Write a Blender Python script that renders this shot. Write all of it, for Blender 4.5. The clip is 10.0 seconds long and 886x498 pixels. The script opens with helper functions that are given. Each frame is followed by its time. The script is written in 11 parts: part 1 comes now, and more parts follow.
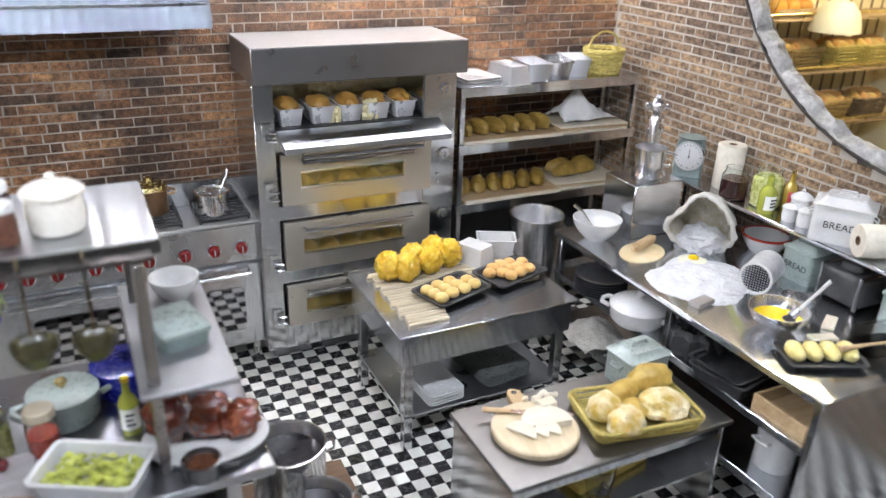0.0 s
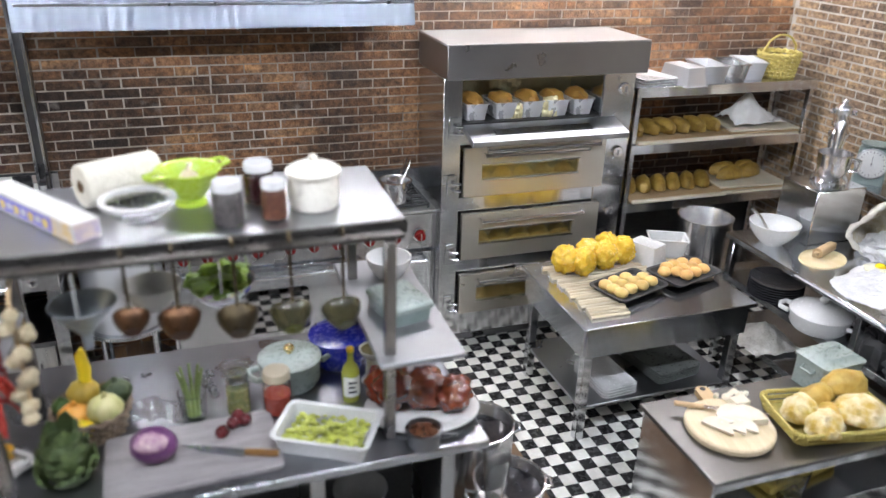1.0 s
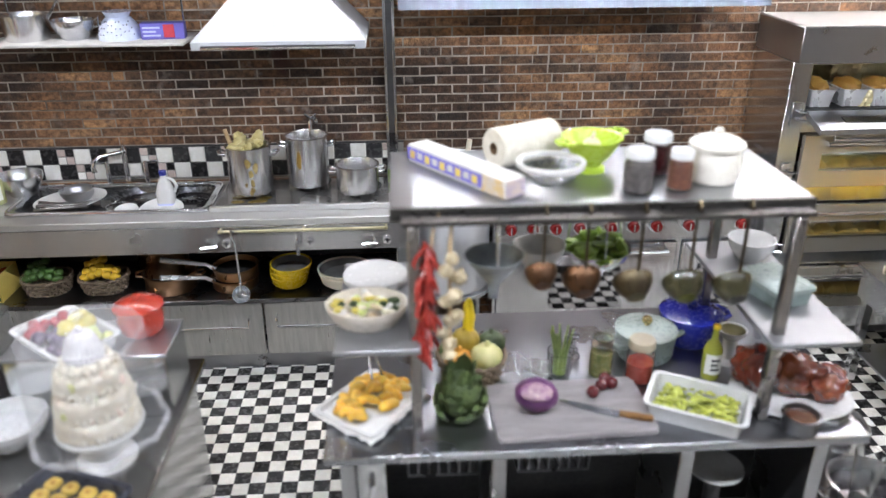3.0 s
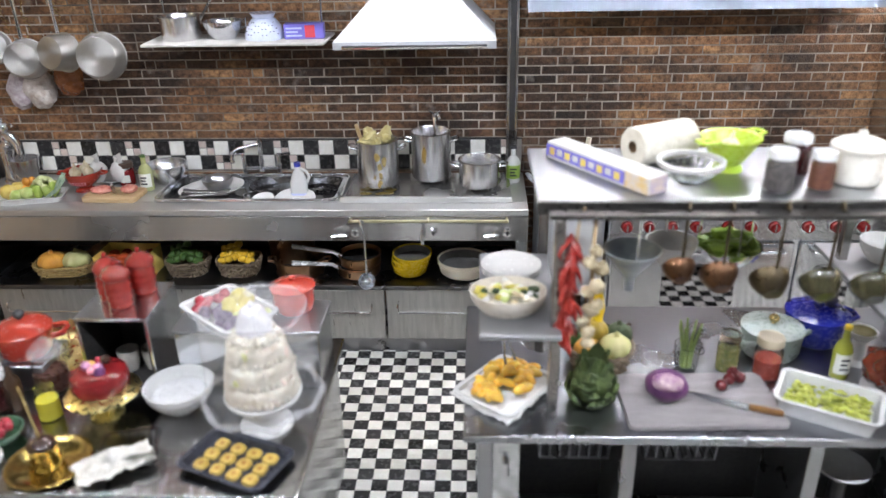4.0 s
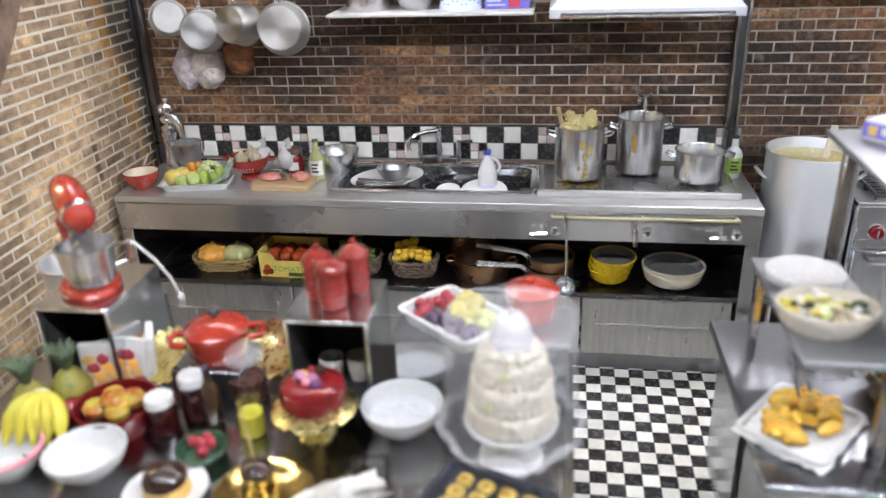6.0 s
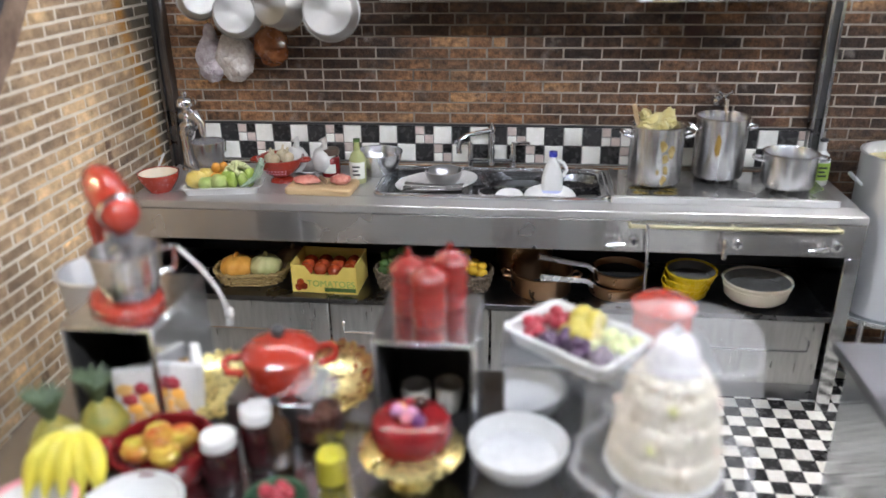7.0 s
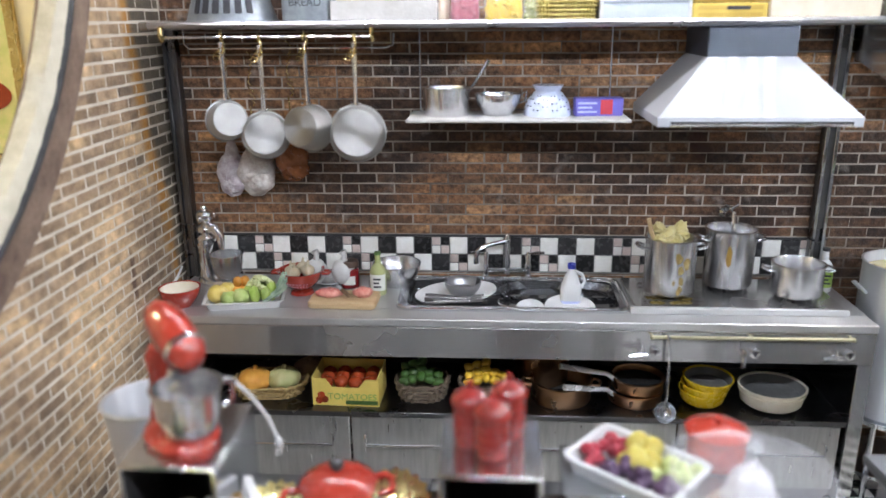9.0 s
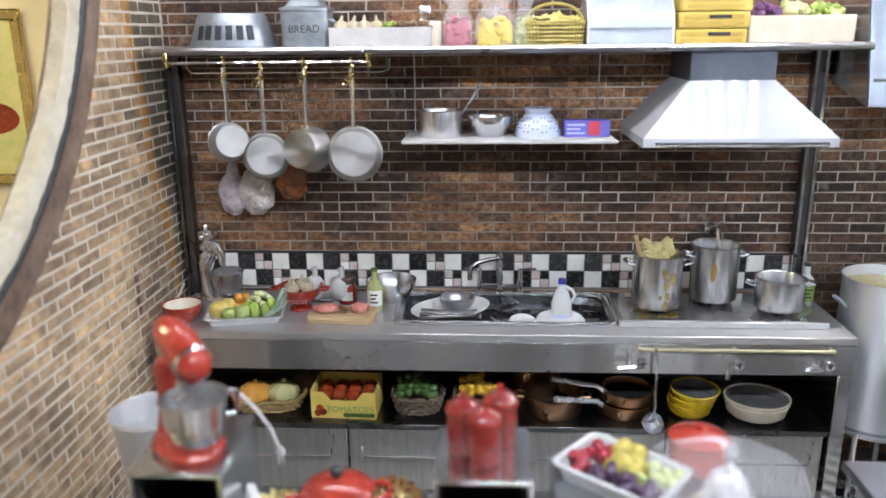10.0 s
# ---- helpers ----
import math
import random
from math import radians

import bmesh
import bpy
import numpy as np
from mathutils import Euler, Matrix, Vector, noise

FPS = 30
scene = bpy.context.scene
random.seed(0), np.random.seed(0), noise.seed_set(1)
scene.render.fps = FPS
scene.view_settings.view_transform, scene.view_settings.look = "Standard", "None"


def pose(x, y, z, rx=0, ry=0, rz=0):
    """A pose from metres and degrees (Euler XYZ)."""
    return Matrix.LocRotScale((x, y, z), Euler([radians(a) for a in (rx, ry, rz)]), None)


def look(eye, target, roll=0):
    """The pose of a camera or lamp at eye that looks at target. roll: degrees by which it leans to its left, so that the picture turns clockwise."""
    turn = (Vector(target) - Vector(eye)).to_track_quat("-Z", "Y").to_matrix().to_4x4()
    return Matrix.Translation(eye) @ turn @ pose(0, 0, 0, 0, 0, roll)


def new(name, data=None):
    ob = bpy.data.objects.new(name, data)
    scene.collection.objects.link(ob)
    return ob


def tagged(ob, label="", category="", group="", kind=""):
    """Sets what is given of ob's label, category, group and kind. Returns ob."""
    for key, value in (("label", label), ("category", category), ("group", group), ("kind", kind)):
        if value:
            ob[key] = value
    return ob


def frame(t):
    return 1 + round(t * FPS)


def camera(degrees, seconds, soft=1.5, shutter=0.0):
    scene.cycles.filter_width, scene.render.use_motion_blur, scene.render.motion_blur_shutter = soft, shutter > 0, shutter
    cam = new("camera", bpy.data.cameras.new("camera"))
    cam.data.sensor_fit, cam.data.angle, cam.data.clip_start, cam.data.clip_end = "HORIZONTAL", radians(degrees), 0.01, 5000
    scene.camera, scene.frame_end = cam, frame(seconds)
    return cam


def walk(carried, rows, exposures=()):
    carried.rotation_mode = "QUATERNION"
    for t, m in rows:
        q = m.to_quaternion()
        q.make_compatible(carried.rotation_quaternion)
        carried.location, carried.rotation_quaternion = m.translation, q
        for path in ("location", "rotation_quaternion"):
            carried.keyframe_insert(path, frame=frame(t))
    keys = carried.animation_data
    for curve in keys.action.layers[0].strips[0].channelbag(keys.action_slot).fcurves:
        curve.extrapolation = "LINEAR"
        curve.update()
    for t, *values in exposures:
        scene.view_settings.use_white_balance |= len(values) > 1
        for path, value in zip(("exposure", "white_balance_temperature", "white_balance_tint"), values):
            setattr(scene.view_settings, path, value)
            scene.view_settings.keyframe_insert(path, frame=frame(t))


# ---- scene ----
cam = camera(60.0, 10.0)
PATH = [
    (0, (0.214, 0.381, 2.389), (1.03, 2.014, 1.573), 2.0),
    (0.5, (-0.045, 0.397, 2.386), (0.661, 2.082, 1.573), 1.9),
    (1, (-0.244, 0.431, 2.381), (0.356, 2.154, 1.561), 1.8),
    (1.5, (-0.389, 0.448, 2.363), (0.098, 2.202, 1.534), 1.5),
    (2, (-0.501, 0.469, 2.353), (-0.142, 2.249, 1.515), 0.9),
    (2.5, (-0.703, 0.479, 2.333), (-0.477, 2.282, 1.496), 0.2),
    (3, (-0.893, 0.449, 2.325), (-0.792, 2.262, 1.485), -0.3),
    (3.2, (-0.964, 0.435, 2.329), (-0.903, 2.249, 1.49), -0.6),
    (4.3, (-1.159, 0.288, 2.376), (-1.31, 2.09, 1.523), -1.6),
    (4.5, (-1.189, 0.311, 2.359), (-1.377, 2.107, 1.501), -2.0),
    (5, (-1.318, 0.351, 2.285), (-1.564, 2.143, 1.432), -2.3),
    (5.5, (-1.5, 0.464, 2.226), (-1.784, 2.254, 1.381), -2.4),
    (6, (-1.751, 0.691, 2.152), (-2.045, 2.489, 1.327), -2.2),
    (6.2, (-1.874, 0.793, 2.105), (-2.149, 2.597, 1.287), -1.9),
    (7.5, (-2.33, 0.999, 1.939), (-2.514, 2.847, 1.196), -0.5),
    (8, (-2.449, 1.011, 1.942), (-2.591, 2.879, 1.243), -0.2),
    (8.5, (-2.47, 0.993, 2.044), (-2.59, 2.887, 1.412), -0.1),
    (9, (-2.455, 0.954, 2.119), (-2.573, 2.863, 1.536), -0.5),
    (9.5, (-2.465, 0.887, 2.154), (-2.586, 2.806, 1.603), -0.6),
    (10, (-2.445, 0.845, 2.154), (-2.551, 2.767, 1.611), -0.6),
]
cam.data.dof.use_dof = True
cam.data.dof.focus_distance = 3.9
cam.data.dof.aperture_fstop = 0.92
walk(cam, [(t, look(eye, target, roll)) for t, eye, target, roll in PATH], [(0.0, -0.17, 6350, 10), (1.5, -0.16, 6450, 10), (2.5, -0.03, 6500, 10), (4.5, 0.1, 6500, 10), (7.5, 0.17, 6500, 10), (9.0, 0.08, 6290, 10), (10.0, 0.0, 6240, 10)])

# ---- light ----
world = bpy.data.worlds.new("room_air")
world.use_nodes = True
world.node_tree.nodes["Background"].inputs[0].default_value = (0.9, 0.95, 1.0, 1)
world.node_tree.nodes["Background"].inputs[1].default_value = 0.03
scene.world = world
FRONT_LED, WEST_LED, EAST_LED, BAKERY_LED = 420.0, 130.0, 250.0, 300.0


# ---- materials ----
def mat(name, c1, c2=None, scale=8.0, rough=0.5, metal=0.0, bump=0.0, bscale=60.0, stretch=(1, 1, 1), trans=0.0, rand=0.0,
        island=False, coat=0.0, emit=0.0, alpha=1.0, aniso=0.0, sss=0.0, rvar=0.12, contrast=0.35, ior=1.45, grain="X"):
    """A surface: two colours mixed by noise, finer noise on gloss and relief; rand varies the value piece by piece."""
    m = bpy.data.materials.new(name)
    m.use_nodes = True
    nt = m.node_tree
    n, ln = nt.nodes, nt.links
    b = n["Principled BSDF"]
    b.inputs["Metallic"].default_value = metal
    b.inputs["Transmission Weight"].default_value = trans
    b.inputs["Coat Weight"].default_value = coat
    b.inputs["Alpha"].default_value = alpha
    b.inputs["IOR"].default_value = ior
    b.inputs["Subsurface Weight"].default_value = sss
    b.inputs["Subsurface Radius"].default_value = (0.02, 0.01, 0.006)
    b.inputs["Anisotropic"].default_value = aniso
    if emit:
        b.inputs["Emission Color"].default_value = (*c1, 1)
        b.inputs["Emission Strength"].default_value = emit
    tc = n.new("ShaderNodeTexCoord")
    mp = n.new("ShaderNodeMapping")
    mp.inputs["Scale"].default_value = stretch
    ln.new(tc.outputs["Object"], mp.inputs[0])
    vec = mp.outputs[0]
    src = None
    if rand:
        src = n.new("ShaderNodeNewGeometry").outputs["Random Per Island"] if island else n.new("ShaderNodeObjectInfo").outputs["Random"]
        add = n.new("ShaderNodeVectorMath")
        add.operation = "MULTIPLY_ADD"
        add.inputs[1].default_value = (1, 1, 1)
        sc = n.new("ShaderNodeVectorMath")
        sc.operation = "SCALE"
        sc.inputs[0].default_value = (37.0, 91.0, 53.0)
        ln.new(src, sc.inputs["Scale"])
        ln.new(vec, add.inputs[0])
        ln.new(sc.outputs[0], add.inputs[2])
        vec = add.outputs[0]
    big = n.new("ShaderNodeTexNoise")
    big.inputs["Scale"].default_value = scale
    big.inputs["Detail"].default_value = 5
    big.inputs["Roughness"].default_value = 0.62
    ln.new(vec, big.inputs["Vector"])
    fine = n.new("ShaderNodeTexNoise")
    fine.inputs["Scale"].default_value = bscale
    fine.inputs["Detail"].default_value = 4
    ln.new(vec, fine.inputs["Vector"])
    ramp = n.new("ShaderNodeValToRGB")
    ramp.color_ramp.elements[0].position = 0.5 - contrast / 2
    ramp.color_ramp.elements[1].position = 0.5 + contrast / 2
    ramp.color_ramp.elements[0].color = (*c1, 1)
    ramp.color_ramp.elements[1].color = (*(c2 or [v * 0.9 for v in c1]), 1)
    ln.new(big.outputs[0], ramp.inputs[0])
    col = ramp.outputs[0]
    if rand:
        hs = n.new("ShaderNodeHueSaturation")
        mr = n.new("ShaderNodeMapRange")
        mr.inputs["To Min"].default_value = 1 - rand
        mr.inputs["To Max"].default_value = 1 + rand
        ln.new(src, mr.inputs["Value"])
        ln.new(mr.outputs[0], hs.inputs["Value"])
        ln.new(col, hs.inputs["Color"])
        col = hs.outputs[0]
    ln.new(col, b.inputs["Base Color"])
    rr = n.new("ShaderNodeMapRange")
    rr.inputs["From Min"].default_value, rr.inputs["From Max"].default_value = 0.3, 0.7
    rr.inputs["To Min"].default_value = max(0.02, rough - rvar)
    rr.inputs["To Max"].default_value = min(1.0, rough + rvar)
    ln.new(fine.outputs[0], rr.inputs["Value"])
    ln.new(rr.outputs[0], b.inputs["Roughness"])
    if aniso:
        # the sheen runs across the brushing: over the sheet's x grain, along z on turned pots, sideways on upright sheets
        tg = n.new("ShaderNodeVectorMath")
        tg.operation = "CROSS_PRODUCT"
        ln.new(n.new("ShaderNodeNewGeometry").outputs["Normal"], tg.inputs[0])
        tg.inputs[1].default_value = (1.0, 0.03, 0.02) if grain == "X" else (0.03, 0.02, 1.0)
        if grain == "POT":
            ring = n.new("ShaderNodeTangent")
            ring.direction_type, ring.axis = "RADIAL", "Z"
            ln.new(ring.outputs[0], tg.inputs[1])
        ln.new(tg.outputs[0], b.inputs["Tangent"])
    if bump:
        bp = n.new("ShaderNodeBump")
        bp.inputs["Strength"].default_value = 1.0
        bp.inputs["Distance"].default_value = bump
        ln.new(fine.outputs[0], bp.inputs["Height"])
        ln.new(bp.outputs[0], b.inputs["Normal"])
    return m


def brushed(m, share, rough, tint, along=-0.76):
    """Adds a fine, sharply brushed sheen over a metal: lamps smear into narrow bands across the grain."""
    n, ln = m.node_tree.nodes, m.node_tree.links
    b = n["Principled BSDF"]
    g = n.new("ShaderNodeBsdfAnisotropic")
    g.distribution = "BECKMANN"
    g.inputs["Color"].default_value = (*tint, 1)
    g.inputs["Roughness"].default_value = rough
    g.inputs["Anisotropy"].default_value = along
    ln.new(b.inputs["Tangent"].links[0].from_socket, g.inputs["Tangent"])
    mx = n.new("ShaderNodeMixShader")
    mx.inputs[0].default_value = share
    ln.new(b.outputs[0], mx.inputs[1])
    ln.new(g.outputs[0], mx.inputs[2])
    ln.new(mx.outputs[0], n["Material Output"].inputs["Surface"])
    return m


def brick_mat(name, island, tones, fade, vary, streak=None, speck=((1.45, 1.4, 1.33), (0.34, 0.32, 0.31), 38)):
    """Fired brick: a tone for each brick, drifting across it, with sooty and sandy patches over the wall and pitted speckle."""
    m = mat(name, speck[0], speck[1], scale=speck[2], rough=0.7, bump=0.008, bscale=110, rand=0.16, island=island, contrast=0.34)
    n, ln = m.node_tree.nodes, m.node_tree.links
    src = n.new("ShaderNodeNewGeometry").outputs["Random Per Island"] if island else n.new("ShaderNodeObjectInfo").outputs["Random"]
    pos = n.new("ShaderNodeNewGeometry").outputs["Position"]

    def field(scale, detail, tall=1.0):
        f = n.new("ShaderNodeTexNoise")
        f.inputs["Scale"].default_value, f.inputs["Detail"].default_value = scale, detail
        if tall != 1.0:
            st = n.new("ShaderNodeVectorMath")
            st.operation = "MULTIPLY"
            st.inputs[1].default_value = (1.0, 1.0, tall)
            ln.new(pos, st.inputs[0])
            ln.new(st.outputs[0], f.inputs["Vector"])
        else:
            ln.new(pos, f.inputs["Vector"])
        return f.outputs[0]

    drift = n.new("ShaderNodeMath")
    drift.operation = "MULTIPLY_ADD"
    drift.inputs[1].default_value = 1.5 - vary
    ln.new(field(3.2, 8, 3.0), drift.inputs[0])
    sh = n.new("ShaderNodeMath")
    sh.operation = "MULTIPLY_ADD"
    sh.inputs[1].default_value, sh.inputs[2].default_value = vary, -0.22
    ln.new(src, sh.inputs[0])
    ln.new(sh.outputs[0], drift.inputs[2])
    ramp = n.new("ShaderNodeValToRGB")
    cr = ramp.color_ramp
    for i, (p, c) in enumerate(tones):
        e = cr.elements[i] if i < 2 else cr.elements.new(p)
        e.position, e.color = p, (*c, 1)
    ln.new(drift.outputs[0], ramp.inputs[0])
    pr = n.new("ShaderNodeValToRGB")
    pr.color_ramp.elements[0].position, pr.color_ramp.elements[0].color = 0.4, (*fade[0], 1)
    pr.color_ramp.elements[1].position, pr.color_ramp.elements[1].color = 0.62, (*fade[1], 1)
    ln.new(field(1.5, 6, 1.6), pr.inputs[0])
    b = n["Principled BSDF"]
    col = b.inputs["Base Color"].links[0].from_socket
    for other in (ramp.outputs[0], pr.outputs[0]):
        mul = n.new("ShaderNodeMix")
        mul.data_type, mul.blend_type = "RGBA", "MULTIPLY"
        mul.inputs["Factor"].default_value = 1.0
        ln.new(col, mul.inputs["A"])
        ln.new(other, mul.inputs["B"])
        col = mul.outputs["Result"]
    # pale limy scuffs
    sc = n.new("ShaderNodeMapRange")
    sc.inputs["From Min"].default_value, sc.inputs["From Max"].default_value = 0.61, 0.78
    sc.inputs["To Max"].default_value = 0.3
    ln.new(field(13.0, 9), sc.inputs["Value"])
    lime = n.new("ShaderNodeMix")
    lime.data_type = "RGBA"
    ln.new(sc.outputs[0], lime.inputs["Factor"])
    ln.new(col, lime.inputs["A"])
    lime.inputs["B"].default_value = (0.5, 0.46, 0.42, 1)
    col = lime.outputs["Result"]
    if vary > 0.4:
        # dark red runs and splashes dried on the brick
        rn = n.new("ShaderNodeMapRange")
        rn.inputs["From Min"].default_value, rn.inputs["From Max"].default_value = 0.655, 0.7
        rn.inputs["To Max"].default_value = 0.75
        ln.new(field(4.6, 5, 0.3), rn.inputs["Value"])
        rm = n.new("ShaderNodeMix")
        rm.data_type = "RGBA"
        ln.new(rn.outputs[0], rm.inputs["Factor"])
        ln.new(col, rm.inputs["A"])
        rm.inputs["B"].default_value = (0.05, 0.018, 0.014, 1)
        col = rm.outputs["Result"]
    if streak:
        # a rusty run down the wall: y drifts with height from (y0, z0) by slope k
        y0, z0, k = streak
        xyz = n.new("ShaderNodeSeparateXYZ")
        ln.new(pos, xyz.inputs[0])

        def op(kind, a, c, d=None):
            q = n.new("ShaderNodeMath")
            q.operation = kind
            for i, v in enumerate((a, c, d)):
                if isinstance(v, (int, float)):
                    q.inputs[i].default_value = v
                elif v is not None:
                    ln.new(v, q.inputs[i])
            return q.outputs[0]

        line = op("MULTIPLY_ADD", xyz.outputs[2], k, y0 - k * z0)
        wob = op("MULTIPLY_ADD", field(4.0, 3), 0.12, -0.06)
        dist = op("ABSOLUTE", op("SUBTRACT", op("ADD", xyz.outputs[1], wob), line), 0.0)
        mk = op("MULTIPLY", op("SUBTRACT", 1.0, op("MULTIPLY", dist, 14.0)), op("MULTIPLY", field(11.0, 4), 2.0))
        mk = op("MINIMUM", op("MAXIMUM", mk, 0.0), 0.8)
        mx = n.new("ShaderNodeMix")
        mx.data_type = "RGBA"
        ln.new(mk, mx.inputs["Factor"])
        ln.new(col, mx.inputs["A"])
        mx.inputs["B"].default_value = (0.42, 0.19, 0.02, 1)
        # corner shade painted into the brick past the run; mould is its mask
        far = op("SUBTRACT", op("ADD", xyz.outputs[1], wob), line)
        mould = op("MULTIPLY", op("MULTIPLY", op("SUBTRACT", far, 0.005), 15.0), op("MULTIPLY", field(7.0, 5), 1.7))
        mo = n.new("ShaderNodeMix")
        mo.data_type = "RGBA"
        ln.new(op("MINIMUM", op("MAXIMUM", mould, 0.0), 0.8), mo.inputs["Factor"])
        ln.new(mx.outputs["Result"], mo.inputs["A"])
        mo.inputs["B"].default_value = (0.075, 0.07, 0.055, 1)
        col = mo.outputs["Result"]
    ln.new(col, b.inputs["Base Color"])
    return m


RED_TONES = [(p, (r * 0.98, g, b * 1.05)) for p, (r, g, b) in [(0.0, (0.06, 0.047, 0.042)), (0.22, (0.1, 0.068, 0.052)), (0.38, (0.15, 0.09, 0.058)), (0.55, (0.215, 0.12, 0.068)), (0.72, (0.18, 0.118, 0.08)), (0.88, (0.36, 0.22, 0.12)), (1.0, (0.28, 0.2, 0.13))]]
TAN_TONES = [(0.0, (0.09, 0.075, 0.068)), (0.17, (0.19, 0.15, 0.115)), (0.34, (0.34, 0.255, 0.175)), (0.55, (0.48, 0.37, 0.245)), (0.72, (0.32, 0.24, 0.165)), (0.88, (0.58, 0.44, 0.26)), (1.0, (0.48, 0.41, 0.31))]
SOOT, SANDY = ((0.34, 0.31, 0.3), (1.52, 1.32, 1.02)), ((0.66, 0.63, 0.62), (1.2, 1.14, 1.0))
BRICK, BRICK_J = brick_mat("red_brick", False, RED_TONES, SOOT, 0.46), brick_mat("red_brick_joined", True, RED_TONES, SOOT, 0.46)
CHALKY = ((1.22, 1.2, 1.16), (0.6, 0.58, 0.56), 17)
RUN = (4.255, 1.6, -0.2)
PALE_TONES = [(p, (r * 1.16, g * 1.14, b * 1.14)) for p, (r, g, b) in TAN_TONES]
BROWN_TONES = [(p, (r * 0.66, g * 0.64, b * 0.66)) for p, (r, g, b) in TAN_TONES]
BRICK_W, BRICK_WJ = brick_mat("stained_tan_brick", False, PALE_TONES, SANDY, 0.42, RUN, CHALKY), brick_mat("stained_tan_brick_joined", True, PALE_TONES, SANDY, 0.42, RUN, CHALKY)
BRICK_T, BRICK_TJ = brick_mat("tan_brick", False, BROWN_TONES, SANDY, 0.36), brick_mat("tan_brick_joined", True, BROWN_TONES, SANDY, 0.36)
MORTAR_E = mat("dusty_mortar", (0.5, 0.47, 0.42), (0.26, 0.235, 0.2), scale=4, contrast=0.5, rough=0.9, bump=0.003, bscale=120)
MORTAR_S = mat("pale_mortar", (0.76, 0.7, 0.59), (0.48, 0.42, 0.33), scale=5, contrast=0.5, rough=0.9, bump=0.003, bscale=120)
MORTAR = mat("mortar", (0.6, 0.53, 0.45), (0.11, 0.09, 0.072), scale=2.6, contrast=0.42, rough=0.9, bump=0.003, bscale=120)
STEEL = brushed(mat("brushed_steel", (0.66, 0.67, 0.69), (0.62, 0.63, 0.65), scale=1.5, rough=0.22, metal=1, bscale=3, rvar=0.03, aniso=0.9, contrast=0.8), 0.6, 0.11, (0.7, 0.72, 0.75))
HOOD = brushed(mat("hood_steel", (0.56, 0.58, 0.61), (0.5, 0.52, 0.55), scale=1.5, rough=0.6, metal=0.15, bscale=3, rvar=0.03, aniso=0.5, contrast=0.8), 0.21, 0.14, (0.4, 0.42, 0.45), -0.9)
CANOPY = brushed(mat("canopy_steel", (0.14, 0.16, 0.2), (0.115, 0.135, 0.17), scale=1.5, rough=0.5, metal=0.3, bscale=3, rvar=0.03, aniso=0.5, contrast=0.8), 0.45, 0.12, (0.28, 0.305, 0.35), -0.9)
STEEL_V = mat("brushed_steel_upright", (0.64, 0.65, 0.66), (0.6, 0.61, 0.62), scale=1.5, rough=0.16, metal=1, bscale=3, rvar=0.02, aniso=0.9, contrast=0.8, grain="Z")
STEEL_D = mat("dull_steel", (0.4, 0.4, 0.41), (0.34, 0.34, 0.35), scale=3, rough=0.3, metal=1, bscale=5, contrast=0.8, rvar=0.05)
CHROME = mat("chrome", (0.9, 0.9, 0.91), (0.84, 0.84, 0.86), scale=4, rough=0.16, metal=1, rvar=0.02, bscale=6)
SHEET = brushed(mat("worn_sheet_steel", (0.56, 0.565, 0.58), (0.48, 0.485, 0.5), scale=1.5, rough=0.36, metal=1, bscale=3, rvar=0.03, aniso=0.7, contrast=0.8), 0.55, 0.12, (0.42, 0.44, 0.47), -0.9)
TABLE_STEEL = brushed(mat("polished_table_steel", (0.4, 0.395, 0.39), (0.32, 0.315, 0.31), scale=3, rough=0.17, metal=1, bscale=5, rvar=0.05, aniso=0.4, contrast=0.8), 0.25, 0.13, (0.42, 0.42, 0.43), -0.85)
CART_STEEL = mat("scratched_cart_steel", (0.2, 0.197, 0.19), (0.14, 0.138, 0.132), scale=5, rough=0.36, metal=1, bscale=8, contrast=0.6, rvar=0.08)
WING = mat("satin_wing_steel", (0.33, 0.335, 0.345), (0.26, 0.26, 0.27), scale=4, rough=0.48, metal=0.9, bscale=6, contrast=0.7, rvar=0.05)
ISLAND_TOP = brushed(mat("dull_island_steel", (0.33, 0.33, 0.345), (0.25, 0.25, 0.26), scale=2.2, rough=0.3, metal=1, bscale=4, rvar=0.06, aniso=0.6, contrast=0.7), 0.45, 0.14, (0.42, 0.44, 0.47), -0.88)
# beige base paints in the warm reflection of floor and bakery lamp
WARM_STEEL = brushed(mat("door_steel_warm_reflection", (0.7, 0.655, 0.57), (0.62, 0.58, 0.5), scale=1.5, rough=0.3, metal=0.85, bscale=3, rvar=0.04, aniso=0.85, contrast=0.8), 0.4, 0.14, (0.66, 0.62, 0.54))
# gold tint in the glass replaces the glow of the unlit decks
GOLD_GLASS = mat("gold_glow_glass", (0.8, 0.66, 0.27), (0.7, 0.56, 0.2), scale=14, rough=0.2, metal=1, alpha=0.42, rvar=0.08, bscale=30)
PAN = mat("worn_pan_aluminium", (0.46, 0.45, 0.43), (0.34, 0.33, 0.31), scale=9, rough=0.46, metal=1, bscale=5, rvar=0.05, contrast=0.6, aniso=0.8, grain="POT")
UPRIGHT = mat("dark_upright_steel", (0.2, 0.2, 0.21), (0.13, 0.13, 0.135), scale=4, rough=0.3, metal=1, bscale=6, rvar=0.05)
ALU = mat("aluminium", (0.74, 0.75, 0.77), (0.68, 0.69, 0.71), scale=2, rough=0.46, metal=0.8, bscale=5, rvar=0.03, contrast=0.8, aniso=0.8, grain="POT")
